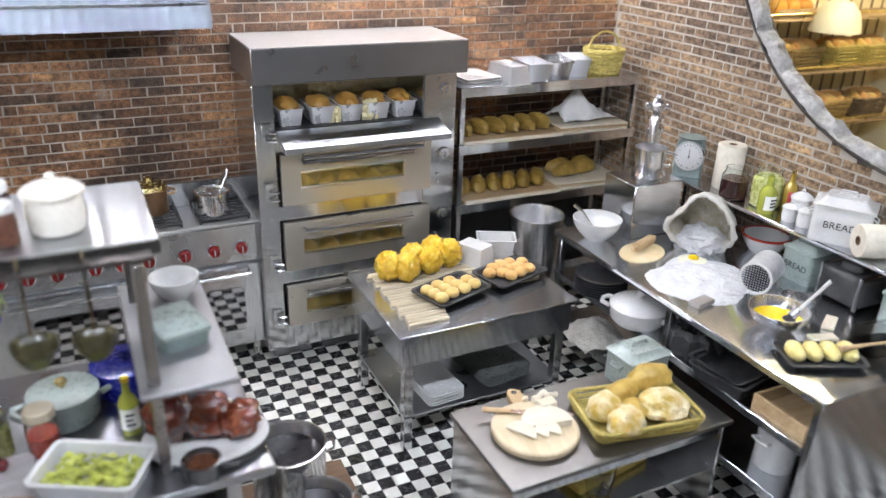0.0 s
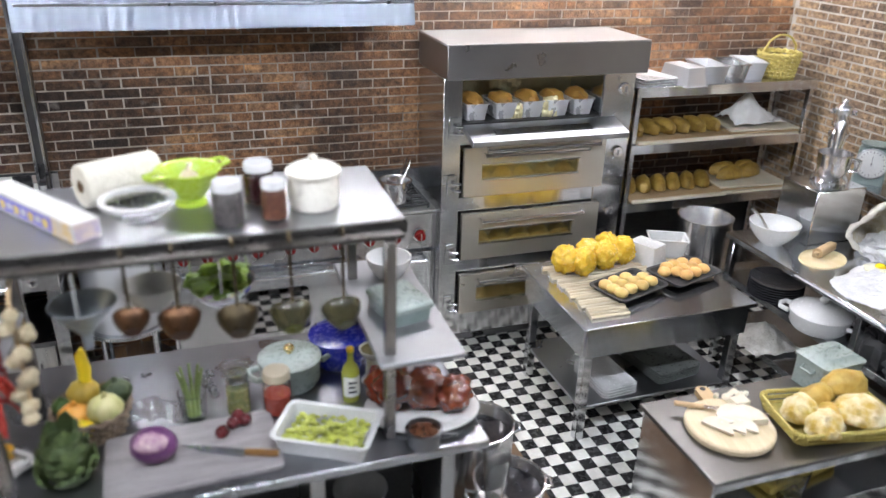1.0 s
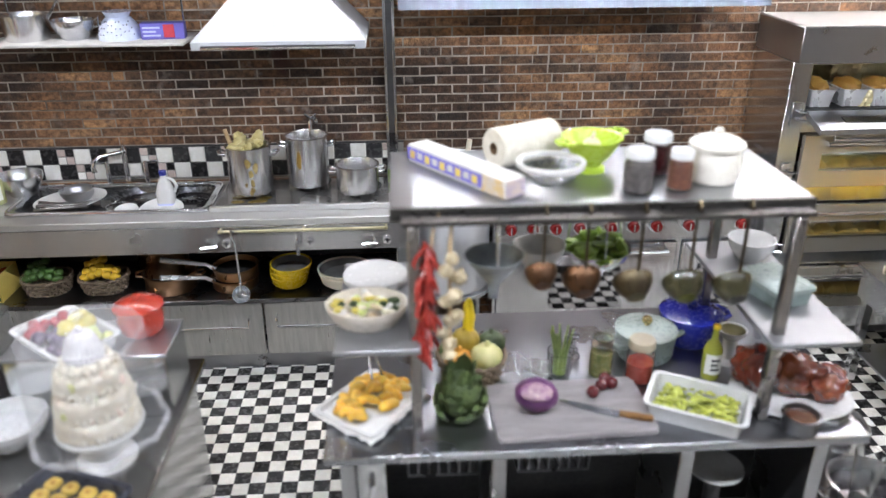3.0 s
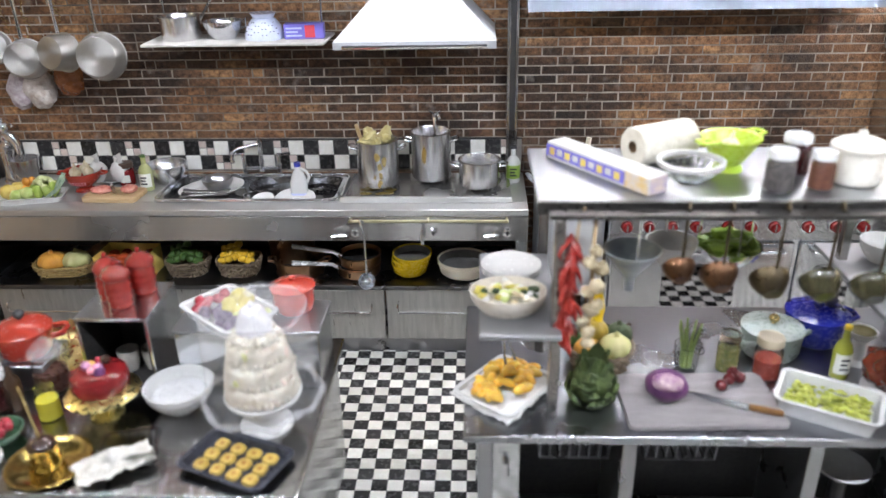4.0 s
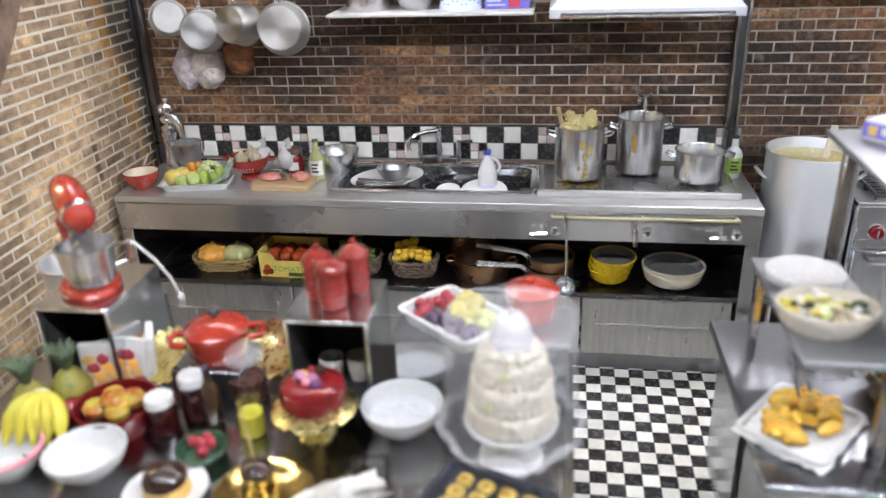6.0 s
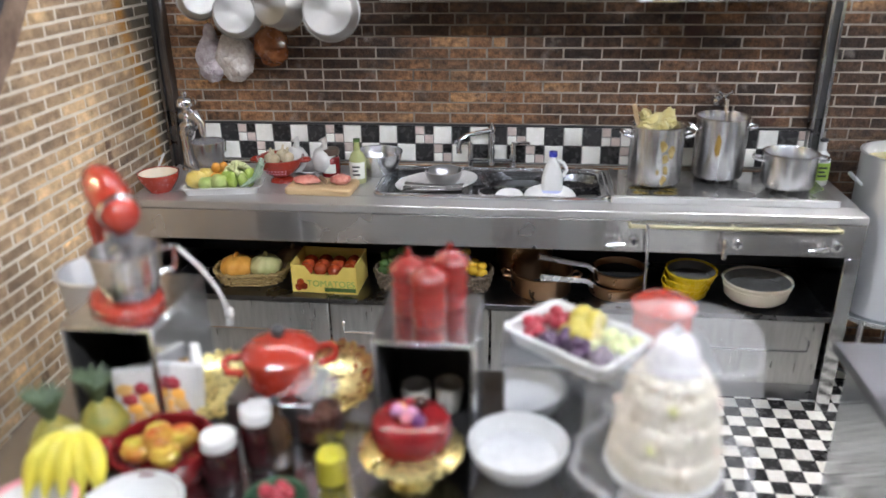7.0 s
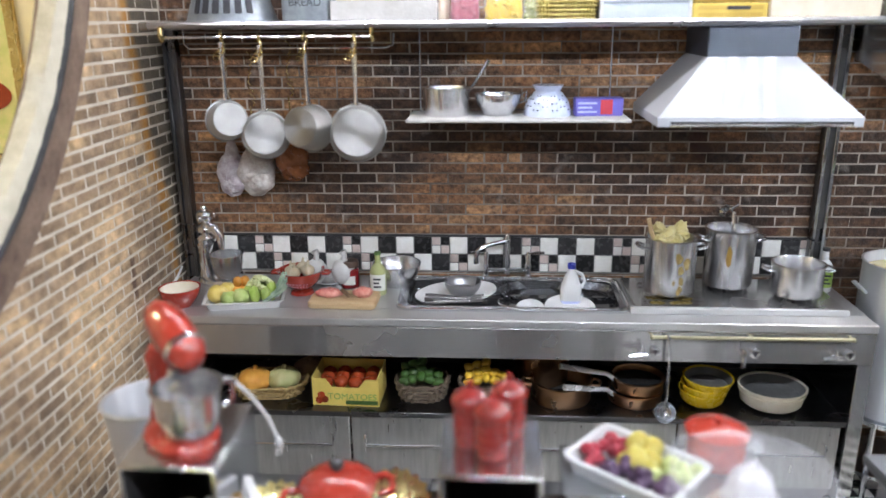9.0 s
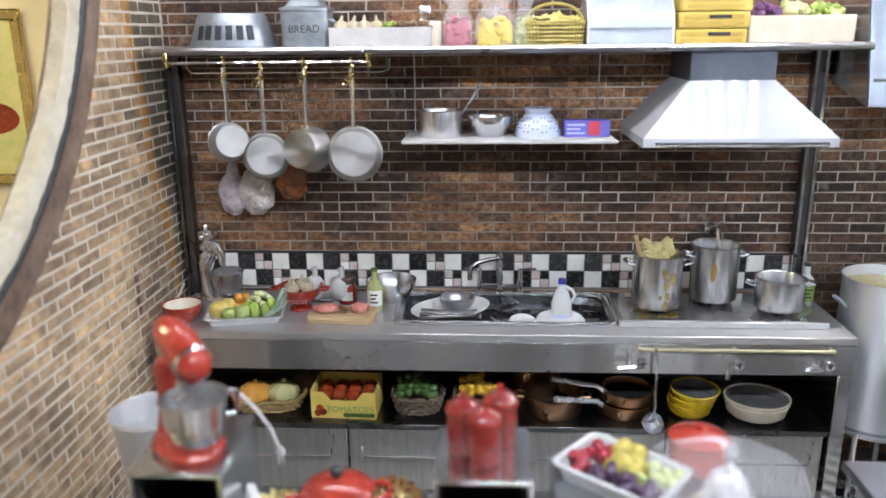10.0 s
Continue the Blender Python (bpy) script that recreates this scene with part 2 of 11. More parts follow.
POTSTEEL = mat("pot_steel", (0.74, 0.74, 0.75), (0.68, 0.68, 0.69), scale=2, rough=0.24, metal=1, bscale=5, rvar=0.03, contrast=0.8, aniso=0.85, grain="POT")
BLACK_IRON = mat("black_iron", (0.02, 0.02, 0.022), (0.05, 0.05, 0.05), scale=20, rough=0.45, bump=0.0015, bscale=80)
# near-black that paints shade into recesses; also colours dark pot fillings
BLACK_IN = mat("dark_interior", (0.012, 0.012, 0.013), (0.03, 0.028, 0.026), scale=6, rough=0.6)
BRASS_DULL = mat("dull_brass", (0.5, 0.46, 0.3), (0.4, 0.36, 0.22), scale=9, rough=0.4, metal=0.9)
BRASS = mat("brass", (0.75, 0.6, 0.28), (0.55, 0.42, 0.18), scale=9, rough=0.22, metal=1)
FOIL = mat("pale_gold_foil", (0.85, 0.78, 0.52), (0.78, 0.68, 0.38), scale=14, rough=0.42, metal=0.75, bump=0.012, bscale=26)
TIN = mat("bright_tinplate", (0.86, 0.86, 0.87), (0.74, 0.74, 0.76), scale=9, rough=0.3, metal=0.62, bscale=12, rvar=0.1)
GOLD = mat("gold_foil", (0.8, 0.68, 0.32), (0.72, 0.6, 0.25), scale=9, rough=0.3, metal=1)
COPPER = mat("copper", (0.5, 0.3, 0.17), (0.38, 0.23, 0.13), scale=6, rough=0.3, metal=1, rvar=0.05, bscale=8)
TILE_W = mat("white_tile", (0.86, 0.85, 0.82), (0.72, 0.7, 0.62), scale=18, rough=0.22, rand=0.1, contrast=0.7, bump=0.0006, bscale=40)
TILE_B = mat("black_tile", (0.014, 0.014, 0.016), (0.045, 0.043, 0.042), scale=24, rough=0.24, rand=0.4, contrast=0.7, bump=0.0006, bscale=40)
TILE_WJ = mat("white_tile_joined", (0.86, 0.85, 0.82), (0.72, 0.7, 0.62), scale=18, rough=0.22, rand=0.1, island=True, contrast=0.7, bump=0.0006, bscale=40)
TILE_BJ = mat("black_tile_joined", (0.014, 0.014, 0.016), (0.045, 0.043, 0.042), scale=24, rough=0.24, rand=0.4, island=True, contrast=0.7, bump=0.0006, bscale=40)
TILE_P = mat("pinkish_tile", (0.62, 0.52, 0.47), (0.52, 0.42, 0.38), scale=18, rough=0.25, rand=0.1)
GROUT = mat("grout", (0.3, 0.29, 0.27), (0.18, 0.17, 0.16), scale=12, rough=0.9)
PLASTER = mat("plaster", (0.12, 0.12, 0.12), (0.09, 0.09, 0.092), scale=4, rough=0.85, bump=0.002, bscale=50)
CREAM_WALL = mat("cream_wall", (0.82, 0.74, 0.52), (0.74, 0.65, 0.43), scale=3, rough=0.8, bump=0.001)
TORN = mat("torn_plaster_edge", (0.5, 0.49, 0.47), (0.2, 0.195, 0.19), scale=22, rough=0.9, bump=0.012, bscale=45, contrast=0.5)
RIM_BROWN = mat("brown_rim", (0.3, 0.22, 0.16), (0.085, 0.05, 0.038), scale=7, contrast=0.4, rough=0.5, bump=0.002, bscale=60)
RIM_DARK = mat("dark_rim", (0.03, 0.028, 0.028), (0.09, 0.075, 0.062), scale=14, rough=0.55, bump=0.003, bscale=60)
WHITE = mat("white_ceramic", (0.6, 0.6, 0.59), (0.53, 0.53, 0.52), scale=6, rough=0.2, coat=0.4)
WHITE_MATT = mat("white_matt", (0.58, 0.57, 0.55), (0.47, 0.46, 0.44), scale=12, rough=0.7, bump=0.002, bscale=70)
PAPER = mat("paper_roll", (0.64, 0.6, 0.51), (0.55, 0.51, 0.42), scale=30, rough=0.9, bump=0.003, bscale=90)
RED_POT = mat("dark_red_glaze", (0.17, 0.01, 0.008), (0.22, 0.018, 0.012), scale=30, rough=0.16, coat=0.7)
BERRY = mat("berry_red", (0.26, 0.02, 0.03), (0.36, 0.05, 0.07), scale=20, rough=0.3)
APRON = brushed(mat("counter_front_steel", (0.62, 0.6, 0.575), (0.54, 0.52, 0.5), scale=1.5, rough=0.26, metal=0.88, bscale=3, rvar=0.03, aniso=0.8, contrast=0.8), 0.35, 0.13, (0.5, 0.52, 0.55))
WORKTOP = brushed(mat("scrubbed_worktop", (0.64, 0.63, 0.61), (0.56, 0.55, 0.53), scale=3, rough=0.4, metal=0.74, bscale=5, rvar=0.06, aniso=0.7, contrast=0.8), 0.3, 0.16, (0.5, 0.52, 0.55))
RED = mat("red_enamel", (0.38, 0.042, 0.024), (0.29, 0.028, 0.018), scale=5, rough=0.2, coat=0.6)
RED_DK = mat("dark_red", (0.22, 0.012, 0.014), (0.12, 0.008, 0.01), scale=12, rough=0.18, coat=0.6)
BLUE = mat("blue_enamel", (0.012, 0.02, 0.28), (0.008, 0.012, 0.16), scale=5, rough=0.25, coat=0.5)
LILAC = mat("lilac_enamel", (0.5, 0.55, 0.78), (0.4, 0.45, 0.7), scale=8, rough=0.3, coat=0.3)
MINT = mat("mint_enamel", (0.29, 0.335, 0.315), (0.23, 0.275, 0.255), scale=7, rough=0.32, coat=0.2, bump=0.001)
MINT_DK = mat("grey_green", (0.2, 0.25, 0.24), (0.14, 0.18, 0.17), scale=8, rough=0.35)
GREEN_PL = mat("lime_plastic", (0.42, 0.55, 0.06), (0.34, 0.46, 0.04), scale=6, rough=0.3, sss=0.15)
GLASS = mat("clear_glass", (0.95, 0.97, 0.96), (0.9, 0.93, 0.92), rough=0.03, trans=1.0, rvar=0.02)
FILM = mat("clear_plastic", (0.85, 0.86, 0.88), (0.7, 0.72, 0.75), scale=8, rough=0.1, alpha=0.17, bump=0.006, bscale=14)
WOOD = mat("pale_wood", (0.52, 0.38, 0.22), (0.38, 0.26, 0.13), scale=3, rough=0.55, stretch=(1, 9, 9), bump=0.001, bscale=12)
WOOD_D = mat("brown_wood", (0.2, 0.12, 0.065), (0.11, 0.065, 0.035), scale=3, rough=0.55, stretch=(1, 9, 9), bump=0.001, bscale=12)
CARD = mat("yellow_card", (0.72, 0.56, 0.14), (0.62, 0.46, 0.1), scale=9, rough=0.7)
LOAF_Y = mat("proved_loaf", (0.18, 0.095, 0.014), (0.36, 0.24, 0.05), scale=26, rough=0.4, bump=0.006, bscale=50, contrast=0.4, coat=0.2)
WICKER = mat("wicker", (0.42, 0.3, 0.12), (0.26, 0.17, 0.06), scale=40, rough=0.6, bump=0.004, bscale=90)
WICKER_Y = mat("yellow_wicker", (0.5, 0.42, 0.13), (0.36, 0.28, 0.07), scale=40, rough=0.55, bump=0.004, bscale=90)
WICKER_D = mat("dark_wicker", (0.2, 0.15, 0.1), (0.1, 0.07, 0.045), scale=40, rough=0.6, bump=0.004, bscale=90)
CRUST = mat("bread_crust", (0.5, 0.26, 0.07), (0.72, 0.48, 0.2), scale=11, rough=0.5, bump=0.006, bscale=40, sss=0.1, contrast=0.5)
CRUST_D = mat("dark_crust", (0.24, 0.11, 0.022), (0.46, 0.27, 0.06), scale=11, rough=0.4, bump=0.006, bscale=40, sss=0.1, contrast=0.5)
GLAZED = mat("egg_glazed_dough", (0.5, 0.27, 0.01), (0.76, 0.54, 0.06), scale=16, rough=0.22, bump=0.008, bscale=40, coat=0.4, sss=0.15, contrast=0.5)
CRUST_Y = mat("yellow_crust", (0.36, 0.22, 0.035), (0.58, 0.42, 0.12), scale=14, rough=0.4, bump=0.006, bscale=40, sss=0.1, contrast=0.5)
BUN = mat("bun", (0.55, 0.36, 0.09), (0.68, 0.52, 0.24), scale=12, rough=0.35, bump=0.002, bscale=50, sss=0.15)
DOUGH = mat("dough", (0.66, 0.56, 0.36), (0.58, 0.46, 0.26), scale=9, rough=0.75, bump=0.003, bscale=60, sss=0.1)
FLOUR = mat("flour", (0.62, 0.62, 0.62), (0.5, 0.5, 0.51), scale=16, rough=0.95, bump=0.012, bscale=45)
SACK = mat("floury_sack", (0.68, 0.66, 0.62), (0.42, 0.39, 0.33), scale=22, rough=0.95, bump=0.008, bscale=90, contrast=0.6)
ROAST = mat("roast_skin", (0.06, 0.008, 0.005), (0.14, 0.026, 0.01), scale=9, rough=0.16, bump=0.003, bscale=30, coat=0.6, contrast=0.5)
LEAF = mat("salad_green", (0.2, 0.3, 0.04), (0.36, 0.44, 0.12), scale=15, rough=0.5, bump=0.004, bscale=40, rand=0.3, island=True)
LEAF_D = mat("dark_green_leaf", (0.02, 0.035, 0.014), (0.05, 0.075, 0.03), scale=15, rough=0.55, bump=0.005, bscale=50, rand=0.3, island=True)
GREEN = mat("bright_green", (0.028, 0.07, 0.012), (0.06, 0.12, 0.028), scale=12, rough=0.35, rand=0.25, island=True)
YELLOW = mat("yellow_skin", (0.78, 0.58, 0.02), (0.68, 0.46, 0.02), scale=6, rough=0.4, sss=0.1)
YEL_ENAMEL = mat("yellow_enamel", (0.72, 0.5, 0.02), (0.55, 0.36, 0.01), scale=6, rough=0.25, coat=0.4)
LEMON = mat("lemon_skin", (0.46, 0.37, 0.06), (0.38, 0.34, 0.1), scale=14, rough=0.5, sss=0.1)
GRAPE = mat("green_grape_skin", (0.42, 0.48, 0.16), (0.52, 0.55, 0.26), scale=14, rough=0.35, sss=0.1)
ORANGE = mat("orange_skin", (0.62, 0.26, 0.03), (0.72, 0.38, 0.08), scale=9, rough=0.4, bump=0.002, rand=0.2, island=True)
TOMATO = mat("tomato_skin", (0.24, 0.022, 0.01), (0.3, 0.06, 0.015), scale=6, rough=0.2, rand=0.3, island=True)
GOURD = mat("pale_gourd", (0.55, 0.5, 0.25), (0.4, 0.42, 0.16), scale=8, rough=0.45, bump=0.003, bscale=30)
PURPLE = mat("red_cabbage", (0.075, 0.02, 0.085), (0.16, 0.055, 0.15), scale=14, rough=0.4, bump=0.004, bscale=40)
PALE_IN = mat("pale_flesh", (0.5, 0.38, 0.36), (0.2, 0.07, 0.19), scale=26, rough=0.5, contrast=0.3)
GARLIC = mat("garlic_skin", (0.62, 0.55, 0.4), (0.45, 0.36, 0.22), scale=14, rough=0.55, stretch=(3, 3, 0.5), bump=0.002)
CHILI = mat("red_chilli", (0.2, 0.014, 0.011), (0.29, 0.035, 0.025), scale=10, rough=0.25, rand=0.3, island=True)
JAM = mat("dark_jam", (0.016, 0.003, 0.004), (0.03, 0.005, 0.006), scale=10, rough=0.15, coat=0.8)
OIL = mat("olive_oil", (0.34, 0.3, 0.025), (0.4, 0.35, 0.04), scale=5, rough=0.1, coat=0.5)
PICKLE = mat("pickles", (0.22, 0.26, 0.05), (0.5, 0.5, 0.22), scale=30, rough=0.3, coat=0.4, contrast=0.3)
CHOC = mat("chocolate", (0.02, 0.01, 0.006), (0.045, 0.02, 0.012), scale=6, rough=0.12, coat=0.6)
CUSTARD = mat("custard", (0.6, 0.36, 0.08), (0.68, 0.45, 0.14), scale=6, rough=0.3, sss=0.1)
ICING = mat("white_icing", (0.6, 0.56, 0.48), (0.44, 0.39, 0.3), scale=24, rough=0.5, bump=0.008, bscale=30, sss=0.1)
PINK = mat("pink_sugar", (0.7, 0.3, 0.34), (0.6, 0.2, 0.25), scale=20, rough=0.4)
YOLK = mat("egg_yolk", (0.78, 0.55, 0.015), (0.72, 0.48, 0.01), scale=6, rough=0.1, coat=0.6)
PLASTIC_B = mat("blue_plastic", (0.04, 0.05, 0.3), (0.03, 0.04, 0.22), rough=0.3)
PURPLE_BOX = mat("violet_card", (0.14, 0.13, 0.5), (0.16, 0.14, 0.5), scale=10, rough=0.5)
RED_CARD = mat("red_card", (0.55, 0.06, 0.08), (0.45, 0.04, 0.06), scale=10, rough=0.5)
INK = mat("black_ink", (0.02, 0.02, 0.025), (0.05, 0.05, 0.055), rough=0.7)
CLOTH = mat("white_cloth", (0.72, 0.71, 0.69), (0.58, 0.57, 0.55), scale=7, rough=0.95, bump=0.002, bscale=150)
PEACH = mat("cheese", (0.7, 0.64, 0.52), (0.6, 0.53, 0.4), scale=10, rough=0.5, sss=0.1)
GALV = mat("galvanised_tin", (0.38, 0.415, 0.43), (0.24, 0.27, 0.3), scale=16, rough=0.4, metal=0.6)
LED_W = mat("led_white", (0.85, 0.9, 1.0), emit=FRONT_LED)
LED_Y = mat("led_warm", (0.98, 0.96, 1.0), emit=WEST_LED)
LED_E = mat("led_warm_bright", (0.98, 0.96, 1.0), emit=EAST_LED)
LED_B = mat("led_bakery", (1.0, 0.83, 0.5), emit=BAKERY_LED)
POSTER = mat("poster_print", (0.7, 0.62, 0.3), (0.5, 0.55, 0.2), scale=14, rough=0.6, contrast=0.4)


# ---- helpers of this scene ----
def B():
    return bmesh.new()


def bx(bm, x0, y0, z0, x1, y1, z1, b=0.0, seg=1):
    v = [bm.verts.new(p) for p in ((x0, y0, z0), (x1, y0, z0), (x1, y1, z0), (x0, y1, z0), (x0, y0, z1), (x1, y0, z1), (x1, y1, z1), (x0, y1, z1))]
    f = [bm.faces.new([v[i] for i in q]) for q in ((3, 2, 1, 0), (4, 5, 6, 7), (0, 1, 5, 4), (1, 2, 6, 5), (2, 3, 7, 6), (3, 0, 4, 7))]
    if b:
        ed = list({e for q in f for e in q.edges})
        bmesh.ops.bevel(bm, geom=ed, offset=b, segments=seg, profile=0.5, affect="EDGES")
    return bm


def circle(r, z, n=24, sx=1.0, sy=1.0, cx=0.0, cy=0.0):
    return [(cx + r * sx * math.cos(2 * math.pi * i / n), cy + r * sy * math.sin(2 * math.pi * i / n), z) for i in range(n)]


def rrect(w, d, r, z, n=4, cx=0.0, cy=0.0):
    pts = []
    for k, (sx, sy) in enumerate(((1, 1), (-1, 1), (-1, -1), (1, -1))):
        for i in range(n + 1):
            a = math.pi / 2 * (k + i / n)
            pts.append((cx + sx * (w / 2 - r) + r * math.cos(a), cy + sy * (d / 2 - r) + r * math.sin(a), z))
    return pts


def loft(bm, loops, cap0=True, cap1=True, closed=False):
    rows = [[bm.verts.new(p) for p in lp] for lp in loops]
    pairs = list(zip(rows, rows[1:])) + ([(rows[-1], rows[0])] if closed else [])
    for a, b in pairs:
        k = len(a)
        for i in range(k):
            bm.faces.new((a[i], a[(i + 1) % k], b[(i + 1) % k], b[i]))
    if cap0 and not closed:
        bm.faces.new(rows[0][::-1])
    if cap1 and not closed:
        bm.faces.new(rows[-1])
    return bm


def lathe(bm, prof, n=28, sx=1.0, sy=1.0, cx=0.0, cy=0.0, z=0.0):
    """A turned shape: prof is (radius, height) from the bottom's middle outwards, up and back in."""
    return loft(bm, [circle(max(r, 0.0008), h + z, n, sx, sy, cx, cy) for r, h in prof])


def hoop(bm, prof, n=32, sx=1.0, sy=1.0, z=0.0):
    """A turned ring, open in the middle."""
    return loft(bm, [circle(r, h + z, n, sx, sy) for r, h in prof], closed=True)


def tube(bm, pts, r, n=8, closed=False):
    pts = [Vector(p) for p in pts]
    loops, up = [], Vector((0.31, 0.17, 0.93))
    k = len(pts)
    for i, p in enumerate(pts):
        a = pts[(i - 1) % k] if closed else pts[max(i - 1, 0)]
        b = pts[(i + 1) % k] if closed else pts[min(i + 1, k - 1)]
        d = (b - a).normalized()
        s = d.cross(up)
        if s.length < 0.05:
            s = d.cross(Vector((1, 0, 0)))
        s.normalize()
        t = s.cross(d)
        up = t
        rr = r[i] if isinstance(r, (list, tuple)) else r
        loops.append([tuple(p + rr * (math.cos(2 * math.pi * j / n) * s + math.sin(2 * math.pi * j / n) * t)) for j in range(n)])
    return loft(bm, loops, closed=closed)


def ball(bm, c, r, amp=0.0, sub=2, freq=6.0, seed=0.0, flat=0.0):
    """A lump with radii r about c, its surface pushed in and out by noise."""
    r = r if isinstance(r, (tuple, list)) else (r, r, r)
    g = bmesh.ops.create_icosphere(bm, subdivisions=sub, radius=1.0)
    for v in g["verts"]:
        d = v.co.normalized()
        k = 1 + amp * noise.noise(d * freq * 0.5 + Vector((seed * 3.7 + c[0] * 11, c[1] * 13, seed)))
        z = max(d.z, -1 + flat)
        v.co = Vector((c[0] + r[0] * d.x * k, c[1] + r[1] * d.y * k, c[2] + r[2] * z * k))
    return bm


def part(name, bm, material, parent=None, label="", angle=38, flat=False):
    me = bpy.data.meshes.new(name)
    bmesh.ops.recalc_face_normals(bm, faces=bm.faces)
    bm.to_mesh(me)
    bm.free()
    me.materials.append(material)
    if not flat:
        me.shade_smooth()
        me.set_sharp_from_angle(angle=radians(angle))
    ob = new(name, me)
    if parent is not None:
        ob.parent = parent
    if label:
        ob["label"] = label
    return ob


def thing(name, label, category, x=0.0, y=0.0, z=0.0, rz=0.0, group="", kind="", rx=0.0, ry=0.0):
    ob = new(name)
    ob.empty_display_size = 0.05
    ob.matrix_basis = pose(x, y, z, rx, ry, rz)
    return tagged(ob, label, category, group, kind)


def single(name, bm, material, label, category, x=0.0, y=0.0, z=0.0, rz=0.0, group="", kind="", rx=0.0, ry=0.0, angle=38):
    ob = part(name, bm, material, angle=angle)
    ob.matrix_basis = pose(x, y, z, rx, ry, rz)
    return tagged(ob, label, category, group, kind)


def child_at(ob, x=0.0, y=0.0, z=0.0, rx=0.0, ry=0.0, rz=0.0):
    ob.matrix_basis = pose(x, y, z, rx, ry, rz)
    return ob


def words(text, size, material, parent, x, y, z, rx=90.0, rz=0.0, name="lettering", ry=0.0):
    cu = bpy.data.curves.new(name, "FONT")
    cu.body, cu.size, cu.align_x, cu.align_y, cu.extrude = text, size, "CENTER", "CENTER", 0.0006
    tmp = new(name, cu)
    bpy.context.view_layer.update()
    me = bpy.data.meshes.new_from_object(tmp.evaluated_get(bpy.context.evaluated_depsgraph_get()))
    bpy.data.objects.remove(tmp)
    me.materials.clear()
    me.materials.append(material)
    ob = new(name, me)
    ob.parent = parent
    ob.matrix_basis = pose(x, y, z, rx, ry, rz)
    return ob


def shell(r0, r1, h, t=0.006, foot=0.0, lip=0.0):
    """The profile of an open bowl or pot: base radius, rim radius, height, wall."""
    k = [(0, 0), (r0, 0)]
    steps = 5
    for i in range(1, steps + 1):
        u = i / steps
        k.append((r0 + (r1 - r0) * math.sin(u * math.pi / 2) ** (1 if r1 > r0 * 1.3 else 2.0), h * u))
    if lip:
        k += [(r1 + lip, h), (r1 + lip, h + 0.003), (r1, h + 0.004)]
    for i in range(steps, 0, -1):
        u = i / steps
        k.append((max(0.001, r0 + (r1 - r0) * math.sin(u * math.pi / 2) ** (1 if r1 > r0 * 1.3 else 2.0) - t), max(h * u, t)))
    k.append((0, t))
    return k


# ---- the room ----
WL, WR, WB, WF, TOP = -3.95, 3.47, 4.5, -1.1, 3.4
HOLE_R, HOLE_L = (2.25, 2.75, 1.40), (2.06, 2.93, 1.83)
BL_, BH_, JOINT = 0.1695, 0.0496, 0.0075


def span_at(hole, z0, z1):
    """The stretch of y that a round opening cuts out of a course between two heights."""
    cy, cz, r = hole
    d = min(abs(z0 - cz), abs(z1 - cz)) if not z0 <= cz <= z1 else 0.0
    return (cy - math.sqrt(r * r - d * d), cy + math.sqrt(r * r - d * d)) if d < r else None


def wall_with_hole(name, x0, x1, hole, label, joint):
    """A wall along y, built course by course round its round opening."""
    bm = B()
    z, dz = 0.0, 0.05
    while z < TOP - 1e-6:
        cut = span_at(hole, z, z + dz)
        runs = [(WF, WB + 0.1)] if cut is None else [(WF, cut[0]), (cut[1], WB + 0.1)]
        for a, b in runs:
            if b - a > 0.01:
                bx(bm, x0, a, z, x1, b, z + dz)
        z += dz
    return tagged(part(name, bm, joint, flat=True), label, "wall", kind="structure")


bm = B()
bx(bm, WL - 2.6, WB + 0.004, 0, WR + 2.6, WB + 0.12, TOP)
wall_north = tagged(part("wall_north", bm, MORTAR, flat=True), "weathered red-brown brick wall with pale mortar joints", "wall", kind="structure")
wall_west = wall_with_hole("wall_west", WL - 0.12, WL - 0.004, HOLE_L, "brown and tan brick wall with a large round opening", MORTAR_S)
wall_east = wall_with_hole("wall_east", WR + 0.004, WR + 0.12, HOLE_R, "brown and tan brick wall with a large round opening", MORTAR_E)
# added wall behind the camera, unseen; its grey sets fill and steel reflections
bm = B()
bx(bm, WL - 2.6, WF - 0.1, 0, WR + 2.6, WF, TOP)
tagged(part("unseen_wall_south", bm, PLASTER), "plain dark grey unseen wall added to close the room", "wall", kind="structure")
# ceiling out of view, in the same dark grey
bm = B()
bx(bm, WL - 2.6, WF - 0.1, TOP, WR + 2.6, WB + 0.12, TOP + 0.1)
tagged(part("ceiling", bm, PLASTER), "plain dark grey unseen ceiling above the kitchen", "ceiling", kind="structure")
for nm, a, b in (("wall_1", WL - 2.7, WL - 2.6), ("wall_2", WR + 2.6, WR + 2.7)):
    bm = B()
    bx(bm, a, WF, 0, b, WB + 0.12, TOP)
    tagged(part(nm, bm, CREAM_WALL), "cream wall of the room beyond the round opening", "wall", kind="structure")


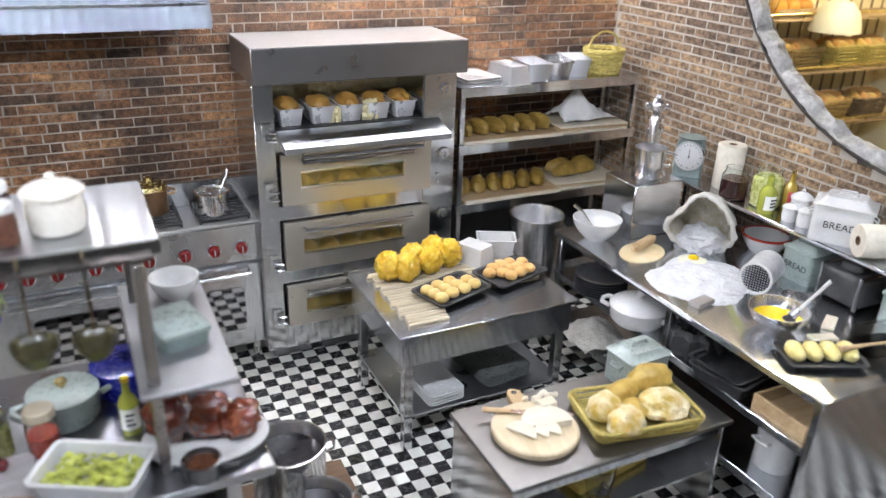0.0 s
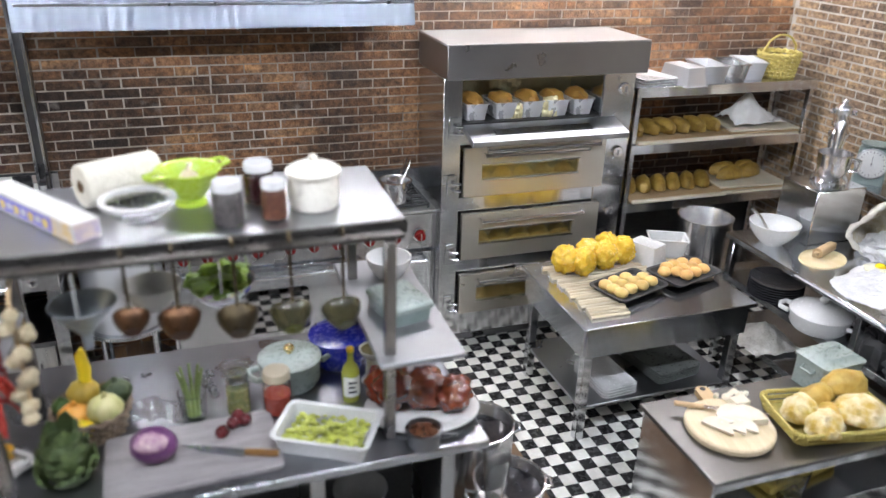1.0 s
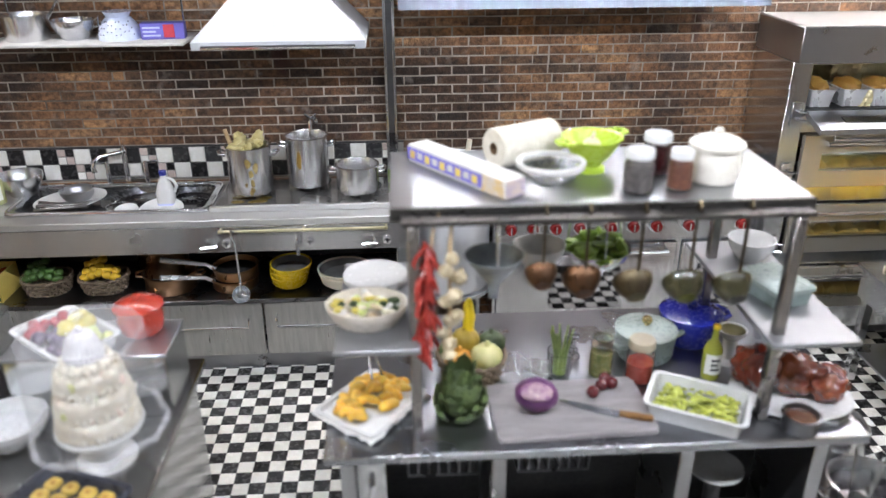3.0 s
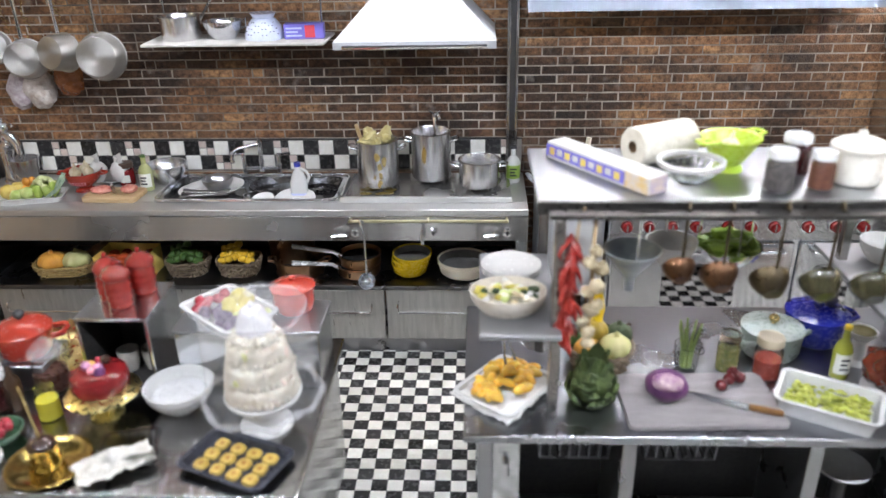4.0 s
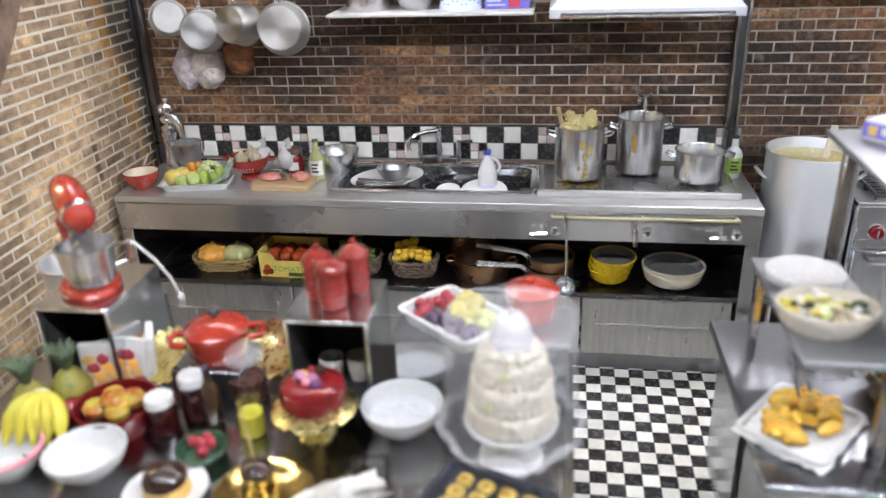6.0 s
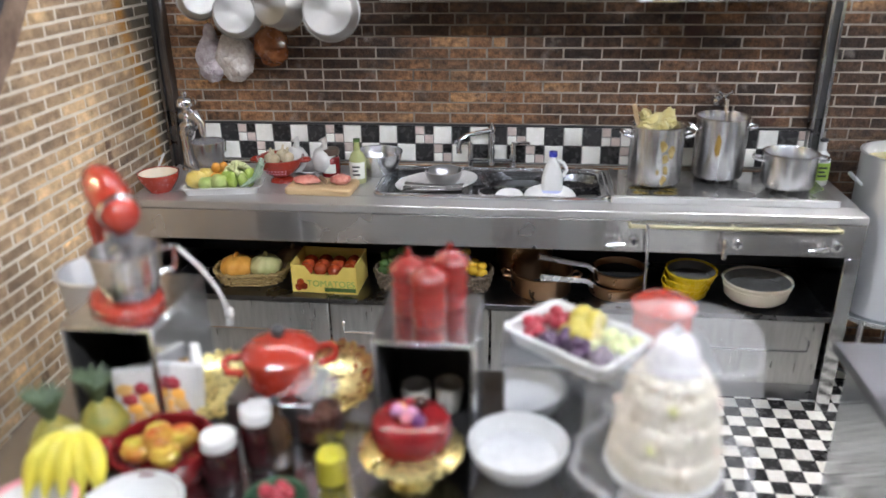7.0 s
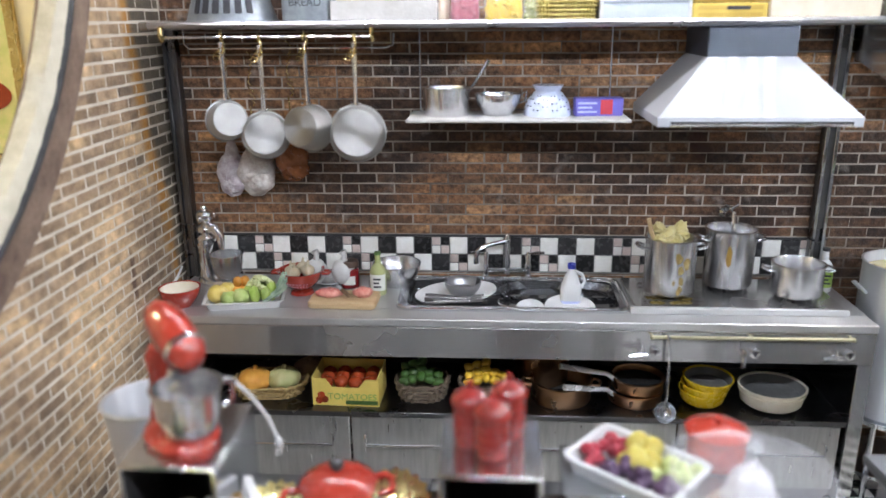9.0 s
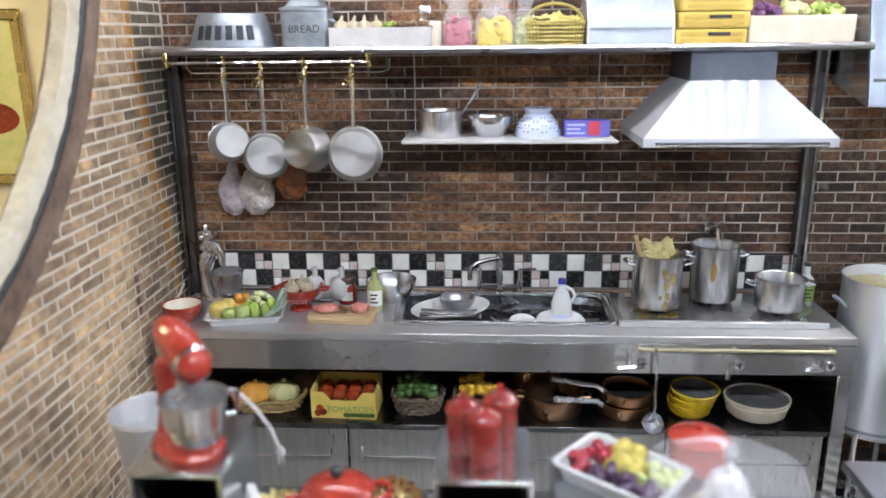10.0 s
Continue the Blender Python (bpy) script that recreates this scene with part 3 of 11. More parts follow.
# round openings: a dark rim and a torn plaster edge
def round_rim(name, x, hole, width, torn, sign, label, rim, rough, edge, seal=False, inner=0.03):
    cy, cz, r = hole
    t = thing(name, label, "opening", kind="structure")
    n = 240
    a0, a1 = math.pi, 2 * math.pi
    rows = []
    for i in range(n + 1):
        a = a0 + (a1 - a0) * i / n
        c, s = math.cos(a), math.sin(a)
        ring = []
        for rr, xx in ((r + width, x), (r + width, x - sign * 0.03), (r - inner, x - sign * 0.04), (r - inner - 0.005, x + sign * 0.1)):
            ring.append((xx, cy + rr * c, cz + rr * s))
        rows.append(ring)
    bm = B()
    loft(bm, rows)
    part("rim", bm, rim, t, "dark worn rim")
    rows = []
    for i in range(n + 1):
        a = a0 + (a1 - a0) * i / n
        c, s = math.cos(a), math.sin(a)
        j = rough * (1.3 * noise.noise(Vector((i * 0.2, 0.3, x))) + 1.0 * noise.noise(Vector((i * 0.65, 4.3, x))))
        ring = [(x + sign * 0.02, cy + (r - 0.008) * c, cz + (r - 0.008) * s), (x - sign * 0.03, cy + (r - inner + j * 0.3) * c, cz + (r - inner + j * 0.3) * s), (x - sign * (0.03 + j * 0.5), cy + (r - torn * 0.55 + j * 0.4) * c, cz + (r - torn * 0.55 + j * 0.4) * s),
                (x - sign * 0.012, cy + (r - torn + j) * c, cz + (r - torn + j) * s), (x + sign * 0.05, cy + (r - torn + j * 0.5) * c, cz + (r - torn + j * 0.5) * s)]
        rows.append(ring)
    bm = B()
    loft(bm, rows)
    part("torn_edge", bm, edge, t, "ragged pale plaster edge", angle=60)
    if seal:
        bm = B()
        tube(bm, [(x - sign * 0.03, cy + (r - 0.034) * math.cos(a), cz + (r - 0.034) * math.sin(a)) for a in [a0 + (a1 - a0) * i / 120 for i in range(121)]], 0.014, 8)
        part("seal", bm, BLACK_IRON, t, "black rubber seal")
    return t


round_rim("window_1", WR, HOLE_R, 0.012, 0.05, 1, "round wall opening with dark rim and ragged plaster edge", RIM_DARK, 0.022, TORN, False, 0.006)
round_rim("window_2", WL, HOLE_L, 0.09, 0.09, -1, "round wall opening with brown rim, black seal and cream edge", RIM_BROWN, 0.012,
          mat("cream_plaster_edge", (0.6, 0.56, 0.44), (0.38, 0.34, 0.25), scale=9, rough=0.85, bump=0.006, bscale=30, contrast=0.5), True)

# floor bed
bm = B()
bx(bm, WL - 2.6, WF, -0.1, WR + 2.6, WB + 0.12, -0.004)
floor = tagged(part("floor", bm, GROUT, flat=True), "worn black and white chequered tile floor", "floor", kind="structure")

# strip lights under the ceiling, outside the view
def led_strip(name, y, z, x0, x1, step, size, material, label):
    t = thing(name, label, "strip light", (x0 + x1) / 2, y, z)
    w = (x1 - x0) / 2
    bm = B()
    bx(bm, -w - 0.05, -0.06, 0.012, w + 0.05, 0.06, 0.04, 0.005)
    part("housing", bm, ALU, t)
    bm = B()
    k = int((x1 - x0) / step)
    for i in range(k):
        cx = -w + step * (i + 0.5)
        bx(bm, cx - size / 2, -size / 2, 0.0, cx + size / 2, size / 2, 0.012)
    part("diodes", bm, material, t, "bright white light diodes", flat=True)
    for cx in (-w * 0.8, 0, w * 0.8):
        bm = B()
        bx(bm, cx - 0.01, -0.01, 0.04, cx + 0.01, 0.01, TOP - z)
        part("hanger", bm, ALU, t)
    return t


led_strip("strip_light", 1.35, 3.05, -3.9, 3.4, 0.095, 0.045, LED_W, "long aluminium strip light with a row of white diodes")
led_strip("strip_light", 3.74, 2.86, -3.9, -0.95, 0.095, 0.0387, LED_Y, "long aluminium strip light with a row of warm diodes")
led_strip("strip_light", 4.12, 2.64, -0.85, 3.4, 0.095, 0.0483, LED_E, "long aluminium strip light close to the brick wall")


# ---- the rooms behind the round openings ----
def woven_basket(name, label, x, y, z, w, d, h, material, rz=0.0, rings=6, flare=1.15, handle=False, group="", corner=0.45):
    """A basket of wavy horizontal canes round upright stakes."""
    t = thing(name, label, "basket", x, y, z, rz, group)
    n = 36
    bm = B()
    for k in range(rings):
        u = (k + 0.5) / rings
        s = 1 / flare + (1 - 1 / flare) * u
        pts = []
        base = rrect(w * s, d * s, min(w, d) * corner * s, h * u, 8)
        m = len(base)
        for i, p in enumerate(base):
            q = Vector((p[0], p[1], 0)).normalized() * (0.006 * (1 if (i + k) % 2 else -1))
            pts.append((p[0] + q.x, p[1] + q.y, p[2]))
        tube(bm, pts, h / rings * 0.42, 5, closed=True)
    part("weave", bm, material, t)
    bm = B()
    top = rrect(w, d, min(w, d) * corner, h, 8)
    tube(bm, [(p[0], p[1], p[2] + 0.004 * (1 if i % 2 else -1)) for i, p in enumerate(top)], max(0.008, h * 0.07), 6, closed=True)
    part("rim", bm, material, t)
    bm = B()
    loft(bm, [rrect(w / flare, d / flare, min(w, d) * corner / flare, 0.0, 6), rrect(w / flare, d / flare, min(w, d) * corner / flare, 0.008, 6)])
    part("base", bm, material, t)
    lo, hi = rrect(w / flare, d / flare, min(w, d) * corner / flare, 0.004, 8), rrect(w, d, min(w, d) * corner, h, 8)
    for a, b in list(zip(lo, hi))[::2]:
        bm = B()
        tube(bm, [a, b], 0.005, 5)
        part("stake", bm, material, t)
    if handle:
        bm = B()
        tube(bm, [(w * 0.5 * math.cos(math.pi * i / 14), 0.004 * math.sin(i * 2.5), h + h * 0.75 * math.sin(math.pi * i / 14)) for i in range(15)], 0.007, 6)
        part("handle", bm, material, t)
    return t


def lump_bread(bm, x, y, z, l, w, h, rz=0.0, seed=0.0):
    """One loaf, long, low and flat below."""
    tmp = B()
    ball(tmp, (0, 0, 0), (l / 2, w / 2, h), 0.12, 3, 5, seed)
    c, s = math.cos(rz), math.sin(rz)
    me = bpy.data.meshes.new("tmp")
    for v in tmp.verts:
        if v.co.z < 0:
            v.co.z *= 0.25
        v.co = Vector((x + c * v.co.x - s * v.co.y, y + s * v.co.x + c * v.co.y, z + h * 0.25 + v.co.z))
    tmp.to_mesh(me)
    tmp.free()
    bm.from_mesh(me)
    bpy.data.meshes.remove(me)


def wpart(name, bm, material, t, label="", angle=38, flat=False):
    """A part given in room coordinates, under a thing that stands unturned (or under one of its parts)."""
    base = t.location if t.parent is None else t.parent.location
    bmesh.ops.translate(bm, verts=bm.verts, vec=-base)
    return part(name, bm, material, t, label, angle, flat)


# bakery beyond the east opening
bm = B()
bx(bm, WR + 0.125, 4.46, 0, WR + 2.6, 4.5, TOP)
bakery_wall = tagged(part("wall_3", bm, CREAM_WALL), "cream boarded wall behind bakery shelves", "wall", kind="structure")
for i in range(20):
    bm = B()
    x = WR + 0.2 + i * 0.12
    bx(bm, x, 4.452, 0.3, x + 0.012, 4.459, 2.6)
    part("batten", bm, WOOD_D, bakery_wall)
for z, x0 in ((1.0, 4.2), (1.395, 4.2), (1.76, 4.2)):
    t = thing("bakery_shelf", "honey-coloured wooden bakery shelf with a front rail", "shelf", 5.1, 4.28, z, group="bakery shelves")
    bm = B()
    bx(bm, -0.9, -0.18, 0, 0.9, 0.165, 0.02, 0.003)
    part("board", bm, WOOD, t)
    bm = B()
    tube(bm, [(-0.9, -0.185, 0.05), (0.9, -0.185, 0.05)], 0.008)
    for x in (-0.85, -0.4, 0.05, 0.5, 0.85):
        tube(bm, [(x, -0.18, 0.02), (x, -0.185, 0.05)], 0.006, 6)
    part("rail", bm, BRASS, t, "thin brass rail")
for x, z, w, mt in ((4.84, 1.415, 0.36, WICKER), (5.24, 1.415, 0.32, WICKER_Y), (5.58, 1.415, 0.3, WICKER_Y), (5.25, 1.02, 0.38, WICKER), (5.68, 1.02, 0.36, WICKER_D)):
    woven_basket("bread_basket", "woven wicker basket filled with bread rolls on a bakery shelf", x, 4.25, z, w, 0.26, 0.15, mt, 0, 6, 1.2, group="bakery baskets", corner=0.2)
    for k in range(4):
        bm = B()
        lump_bread(bm, 0, 0, 0, 0.2, 0.09, 0.06, 0, k + x)
        single("bread_roll", bm, CRUST if k % 2 else BUN, "golden baked bread roll lying in a wicker basket", "bread", x - w * 0.28 + w * 0.19 * k, 4.24 + 0.03 * (k % 2), z + 0.11 + 0.02 * (k % 2), 60 + 25 * k, "bakery rolls")
t = thing("pendant_lamp", "cream bell-shaped pendant lamp on a cord", "lamp", 4.92, 4.02, 1.7)
bm = B()
lathe(bm, [(0.165, 0), (0.16, 0.05), (0.135, 0.13), (0.08, 0.19), (0.02, 0.205), (0.015, 0.2), (0.075, 0.182), (0.128, 0.125), (0.152, 0.05), (0.157, 0)])
part("shade", bm, mat("cream_shade", (0.72, 0.7, 0.55), (0.66, 0.64, 0.5), rough=0.4), t)
bm = B()
tube(bm, [(0, 0, 0.2), (0, 0, TOP - 1.7)], 0.006, 6)
part("cord", bm, INK, t)
bm = B()
for x, z in ((-0.1, 0.05), (0.02, 0.05), (0.14, 0.05)):
    ball(bm, (x, 0, z), 0.06, 0.05)
single("oranges", bm, ORANGE, "three ripe oranges on the upper bakery shelf", "fruit", 4.7, 4.24, 1.79)
bm = B()
bx(bm, -0.3, -0.12, 0, 0.3, 0.12, 0.02, 0.003)
for s in (-1, 1):
    bx(bm, -0.3, s * 0.12 - 0.006, 0, 0.3, s * 0.12 + 0.006, 0.06)
single("wooden_crate", bm, WOOD, "shallow pale wooden fruit crate on a shelf", "crate", 4.78, 4.24, 1.78)
bm = B()
lathe(bm, shell(0.05, 0.08, 0.14, 0.004))
single("glass_jar", bm, GLASS, "clear glass bowl on the upper bakery shelf", "glass", 4.44, 4.2, 1.78)
led_strip("strip_light", 3.5, 2.6, WR + 0.4, WR + 2.4, 0.2, 0.06, LED_B, "aluminium strip light with warm diodes above bakery shelves")

# space beyond the west opening
bm = B()
bx(bm, WL - 2.6, 4.46, 0, WL - 0.125, 4.5, TOP)
tagged(part("wall_4", bm, CREAM_WALL), "cream wall seen through the round opening", "wall", kind="structure")
t = thing("framed_picture", "gilt-framed food poster hanging on a cream wall", "picture", -4.93, 4.455, 1.46)
bm = B()
for a, b, c, d in ((-0.34, 0, 0.34, 0.05), (-0.34, 0.77, 0.34, 0.82), (-0.34, 0.05, -0.29, 0.77), (0.29, 0.05, 0.34, 0.77)):
    bx(bm, a, -0.03, b, c, 0, d, 0.006)
part("frame", bm, BRASS, t, "narrow gilt frame")
bm = B()
bx(bm, -0.29, -0.012, 0.05, 0.29, -0.004, 0.77)
part("print", bm, POSTER, t, "yellow-green poster print")
bm = B()
lathe(bm, [(0, 0), (0.11, 0), (0.11, 0.002), (0, 0.002)], sx=1.3, sy=0.7)
child_at(part("printed_plate", bm, TOMATO, t), 0.12, -0.015, 0.32, 90)
for k in range(3):
    bm = B()
    bx(bm, -0.16 + 0.03 * k, -0.0145, 0.58 - 0.06 * k, 0.18 - 0.03 * k, -0.0125, 0.6 - 0.06 * k)
    part("printed_bar", bm, WOOD_D, t)
led_strip("strip_light", 3.2, 2.9, WL - 2.2, WL - 0.5, 0.2, 0.06, LED_B, "aluminium strip light with warm diodes beyond the opening")

# ---- sink counter along the north wall ----
SX0, SX1, SY, SZ = -3.9, -0.87, 3.93, 0.9
sink = thing("sink_counter", "long brushed steel sink counter with open shelf and four cabinet fronts", "counter", -2.4, 4.2, 0)
BX0, BX1, BY0, BY1 = -2.83, -1.87, 4.05, 4.42
bm = B()
bx(bm, SX0, SY, 0.865, SX1, BY0, SZ, 0.004)
bx(bm, SX0, BY1, 0.865, SX1, WB - 0.005, SZ)
bx(bm, SX0, BY0, 0.865, BX0, BY1, SZ)
bx(bm, BX1, BY0, 0.865, SX1, BY1, SZ)
wpart("worktop", bm, WORKTOP, sink)
bm = B()
bx(bm, SX0, SY + 0.002, 0.725, SX1, SY + 0.03, 0.864, 0.003)
wpart("apron", bm, APRON, sink)
for x in (SX0, SX1 - 0.06):
    bm = B()
    bx(bm, x, SY + 0.005, 0.0, x + 0.06, WB - 0.02, 0.724, 0.003)
    wpart("side_panel", bm, STEEL_V, sink)
# shelf in darker steel, the recess shade put into its colour
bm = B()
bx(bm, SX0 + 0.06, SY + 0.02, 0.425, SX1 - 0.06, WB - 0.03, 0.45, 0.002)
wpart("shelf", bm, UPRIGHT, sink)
# black panel added as the shade at the back of the recess
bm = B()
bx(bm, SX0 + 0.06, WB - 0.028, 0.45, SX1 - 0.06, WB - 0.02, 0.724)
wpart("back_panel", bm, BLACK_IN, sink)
bm = B()
bx(bm, SX0 + 0.06, 4.02, 0.0, SX1 - 0.06, 4.05, 0.11)
wpart("plinth", bm, STEEL_D, sink)
CABINET = mat("mottled_steel", (0.6, 0.6, 0.58), (0.36, 0.36, 0.35), scale=7, rough=0.34, metal=0.9, stretch=(6, 6, 0.7), bscale=9, rvar=0.08, contrast=0.7)
xs = [-3.8, -3.06, -2.34, -1.63, -0.94]
for a, b in zip(xs, xs[1:]):
    bm = B()
    bx(bm, a + 0.004, SY + 0.03, 0.115, b - 0.004, SY + 0.05, 0.42, 0.004)
    d = wpart("cabinet_front", bm, CABINET, sink)
    bm = B()
    tube(bm, [(a + 0.07, SY + 0.03, 0.345), (a + 0.07, SY, 0.345), (a + 0.07, SY - 0.006, 0.335), (a + 0.075, SY - 0.006, 0.3), (b - 0.075, SY - 0.006, 0.3),
              (b - 0.07, SY - 0.006, 0.335), (b - 0.07, SY, 0.345), (b - 0.07, SY + 0.03, 0.345)], 0.007, 6)
    wpart("handle", bm, CHROME, d)
# basin
basin = thing("sink_basin", "dark steel double sink basin set into the counter", "sink", (BX0 + BX1) / 2, (BY0 + BY1) / 2, 0.70)
w, d = BX1 - BX0, BY1 - BY0
bm = B()
loft(bm, [rrect(w + 0.05, d + 0.05, 0.05, 0.203), rrect(w + 0.05, d + 0.05, 0.05, 0.212), rrect(w - 0.03, d - 0.03, 0.04, 0.212), rrect(w - 0.04, d - 0.04, 0.04, 0.06),
          rrect(w - 0.06, d - 0.06, 0.04, 0.035), rrect(w - 0.05, d - 0.05, 0.04, 0.0), rrect(w - 0.02, d - 0.02, 0.04, 0.2)], cap0=False, cap1=False, closed=True)
bm2 = B()
bx(bm2, -w / 2 + 0.02, -d / 2 + 0.02, 0.15, w / 2 - 0.02, d / 2 - 0.02, 0.176)
part("basin", bm, STEEL, basin)
bm3 = B()
tube(bm3, rrect(w + 0.035, d + 0.035, 0.06, 0.213, 8), 0.0085, 8, closed=True)
part("rolled_rim", bm3, CHROME, basin, "bright rolled rim")
part("basin_floor", bm2, mat("dark_water", (0.012, 0.012, 0.014), (0.022, 0.02, 0.02), scale=5, rough=0.08, rvar=0.03), basin, "dark water filling the basin")
bm = B()
tube(bm, [(0.06 * math.cos(i * 0.4), 0.06 * math.sin(i * 0.4) - 0.03, 0.178) for i in range(16)], 0.005, 6, closed=True)
part("drain_ring", bm, CHROME, basin)
# things soaking in it
IRON_PAN = mat("dark_pan", (0.05, 0.05, 0.055), (0.1, 0.1, 0.105), scale=8, rough=0.25, metal=0.7)
def plate(name, label, x, y, z, r, material=None, sx=1.0, sy=1.0, rz=0.0, rx=0.0, ry=0.0, group="plates"):
    bm = B()
    lathe(bm, [(0, 0), (r * 0.62, 0), (r * 0.7, 0.006), (r, 0.02), (r, 0.025), (r * 0.68, 0.012), (r * 0.6, 0.008), (0, 0.007)], 32, sx, sy)
    return single(name, bm, material or WHITE, label, "plate", x, y, z, rz, group, rx=rx, ry=ry)


def bowl(name, label, x, y, z, r, h, material, inner=None, base=0.5, rz=0.0, rx=0.0, ry=0.0, group="bowls", sx=1.0, sy=1.0, rim=None):
    t = thing(name, label, "bowl", x, y, z, rz, group, rx=rx, ry=ry)
    bm = B()
    lathe(bm, shell(r * base, r, h, 0.006), 32, sx, sy)
    part("body", bm, material, t)
    if inner:
        bm = B()
        k = [(0, 0.009)] + [(max(0.002, r * base + (r - r * base) * math.sin(u * math.pi / 2) - 0.0075), 0.009 + (h - 0.012) * u) for u in (0.05, 0.25, 0.5, 0.75, 1.0)]
        k += [(a - 0.002, b) for a, b in k[:0:-1]] + [(0, 0.012)]
        lathe(bm, k, 32, sx, sy)
        part("glaze", bm, inner, t, "pale glazed inside")
    if rim:
        bm = B()
        hoop(bm, [(r - 0.008, h - 0.004), (r + 0.004, h - 0.006), (r + 0.005, h + 0.003), (r - 0.007, h + 0.004)], 32, sx, sy)
        part("rim", bm, rim, t, "coloured rim")
    return t


plate("platter", "oval white platter soaking in the sink", -2.6, 4.25, 0.887, 0.17, sx=1.1, sy=0.7, rx=6, ry=-6)
bowl("steel_bowl", "small round steel dish on a platter in the sink", -2.57, 4.27, 0.905, 0.085, 0.05, STEEL_D, base=0.75)
plate("saucer", "white plate propped against the basin edge", -2.1, 4.095, 0.88, 0.1, rx=14, sx=1.1)
plate("saucer", "white plate propped against the basin edge", -2.27, 4.09, 0.88, 0.06, rx=14)
bm = B()
for k in range(3):
    tube(bm, [(-0.16, 0.03 * k, 0.01 * k), (0.02, 0.03 * k + 0.01, 0.012), (0.1, 0.03 * k + 0.03, 0.014)], [0.012, 0.006, 0.014], 6)
single("sink_cutlery", bm, CHROME, "steel knives and spoons lying in the sink", "cutlery", -2.58, 4.12, 0.892, -4)
bm = B()
lathe(bm, [(0, 0), (0.13, 0), (0.17, 0.05), (0.165, 0.05), (0.12, 0.006), (0, 0.006)], 28, 1.0, 0.6)
single("steel_pan", bm, IRON_PAN, "dark steel pan leaning in the sink", "pan", -2.24, 4.33, 0.85, 10, rx=6)
bm = B()
lathe(bm, [(0, 0), (0.1, 0), (0.14, 0.05), (0.135, 0.05), (0.09, 0.006), (0, 0.006)], 28, 1.0, 0.6)
single("steel_pan", bm, IRON_PAN, "dark steel pan leaning in the sink", "pan", -1.99, 4.33, 0.85, -10, rx=6)
t = thing("bleach_bottle", "white plastic bottle with a blue cap and band", "bottle", -2.09, 4.17, 0.8765)
bm = B()
loft(bm, [rrect(0.085, 0.055, 0.02, 0), rrect(0.09, 0.06, 0.02, 0.01), rrect(0.09, 0.06, 0.02, 0.09), rrect(0.06, 0.045, 0.018, 0.14), rrect(0.03, 0.03, 0.012, 0.165), rrect(0.03, 0.03, 0.012, 0.18)])
part("body", bm, WHITE, t)
bm = B()
tube(bm, [(0.045, 0, 0.09), (0.06, 0, 0.12), (0.045, 0, 0.15), (0.015, 0, 0.165)], 0.008, 8)
part("grip", bm, WHITE, t)
bm = B()
lathe(bm, [(0, 0.178), (0.018, 0.178), (0.018, 0.2), (0, 0.2)], 16)
part("cap", bm, PLASTIC_B, t, "blue screw cap")
bm = B()
loft(bm, [rrect(0.092, 0.062, 0.02, 0.014), rrect(0.092, 0.062, 0.02, 0.034)])
part("band", bm, LILAC, t, "pale blue label band")
# tap
t = thing("bridge_tap", "ornate chrome bridge tap with curved spout", "tap", -2.365, 4.455, 0.9)
for x in (-0.1, 0.1):
    bm = B()
    lathe(bm, [(0, 0), (0.022, 0), (0.022, 0.01), (0.012, 0.02), (0.016, 0.035), (0.011, 0.05), (0.016, 0.07), (0.011, 0.085), (0.014, 0.12), (0.008, 0.14), (0, 0.14)], 14, cx=x)
    part("pillar", bm, CHROME, t)
bm = B()
tube(bm, [(-0.1, 0, 0.05), (0.1, 0, 0.05)], 0.012)
part("bridge", bm, CHROME, t)
bm = B()
lathe(bm, [(0, 0.03), (0.02, 0.03), (0.013, 0.06), (0.018, 0.09), (0.012, 0.12), (0.017, 0.15), (0.012, 0.18), (0.018, 0.2), (0.006, 0.225), (0, 0.23)], 14)
part("column", bm, CHROME, t)
bm = B()
tube(bm, [(0, 0, 0.19), (-0.06, -0.02, 0.185), (-0.11, -0.045, 0.178), (-0.14, -0.06, 0.16), (-0.148, -0.065, 0.125), (-0.145, -0.065, 0.1)], [0.012, 0.011, 0.011, 0.012, 0.012, 0.014])
part("spout", bm, CHROME, t)
for x, s in ((0.1, 1), (-0.1, -1)):
    bm = B()
    tube(bm, [(x, 0, 0.13), (x + 0.05 * s, -0.01, 0.14), (x + 0.075 * s, -0.012, 0.138)], [0.006, 0.006, 0.009], 8)
    part("lever", bm, CHROME, t)
# gas plate
t = thing("hob_plate", "raised steel hob plate with burners, food stains at its edge", "hob", -1.39, 4.24, 0.9)
bm = B()
bx(bm, -0.44, -0.19, 0, 0.44, 0.2, 0.022, 0.004)
part("plate", bm, APRON, t)
bm = B()
bx(bm, -0.46, -0.215, 0, 0.44, -0.192, 0.03, 0.004)
part("front_lip", bm, WORKTOP, t)
for x, y in ((-0.25, 0.0), (0.03, 0.1), (0.3, 0.0)):
    bm = B()
    for k in range(6):
        a = k * math.pi / 3
        bx(bm, x + 0.06 * math.cos(a) - 0.006, y + 0.06 * math.sin(a) - 0.006, 0.022, x + 0.06 * math.cos(a) + 0.006, y + 0.06 * math.sin(a) + 0.006, 0.05)
    tube(bm, [(x + 0.085 * math.cos(i * math.pi / 8), y + 0.085 * math.sin(i * math.pi / 8), 0.046) for i in range(16)], 0.006, 6, closed=True)
    part("burner", bm, BLACK_IRON, t)
bm = B()
for k in range(7):
    ball(bm, (-0.34 + 0.026 * k + 0.02 * math.sin(k * 5), -0.1 + 0.03 * math.cos(k * 3), 0.0222), (0.034, 0.024, 0.0012), 0.4, 2)
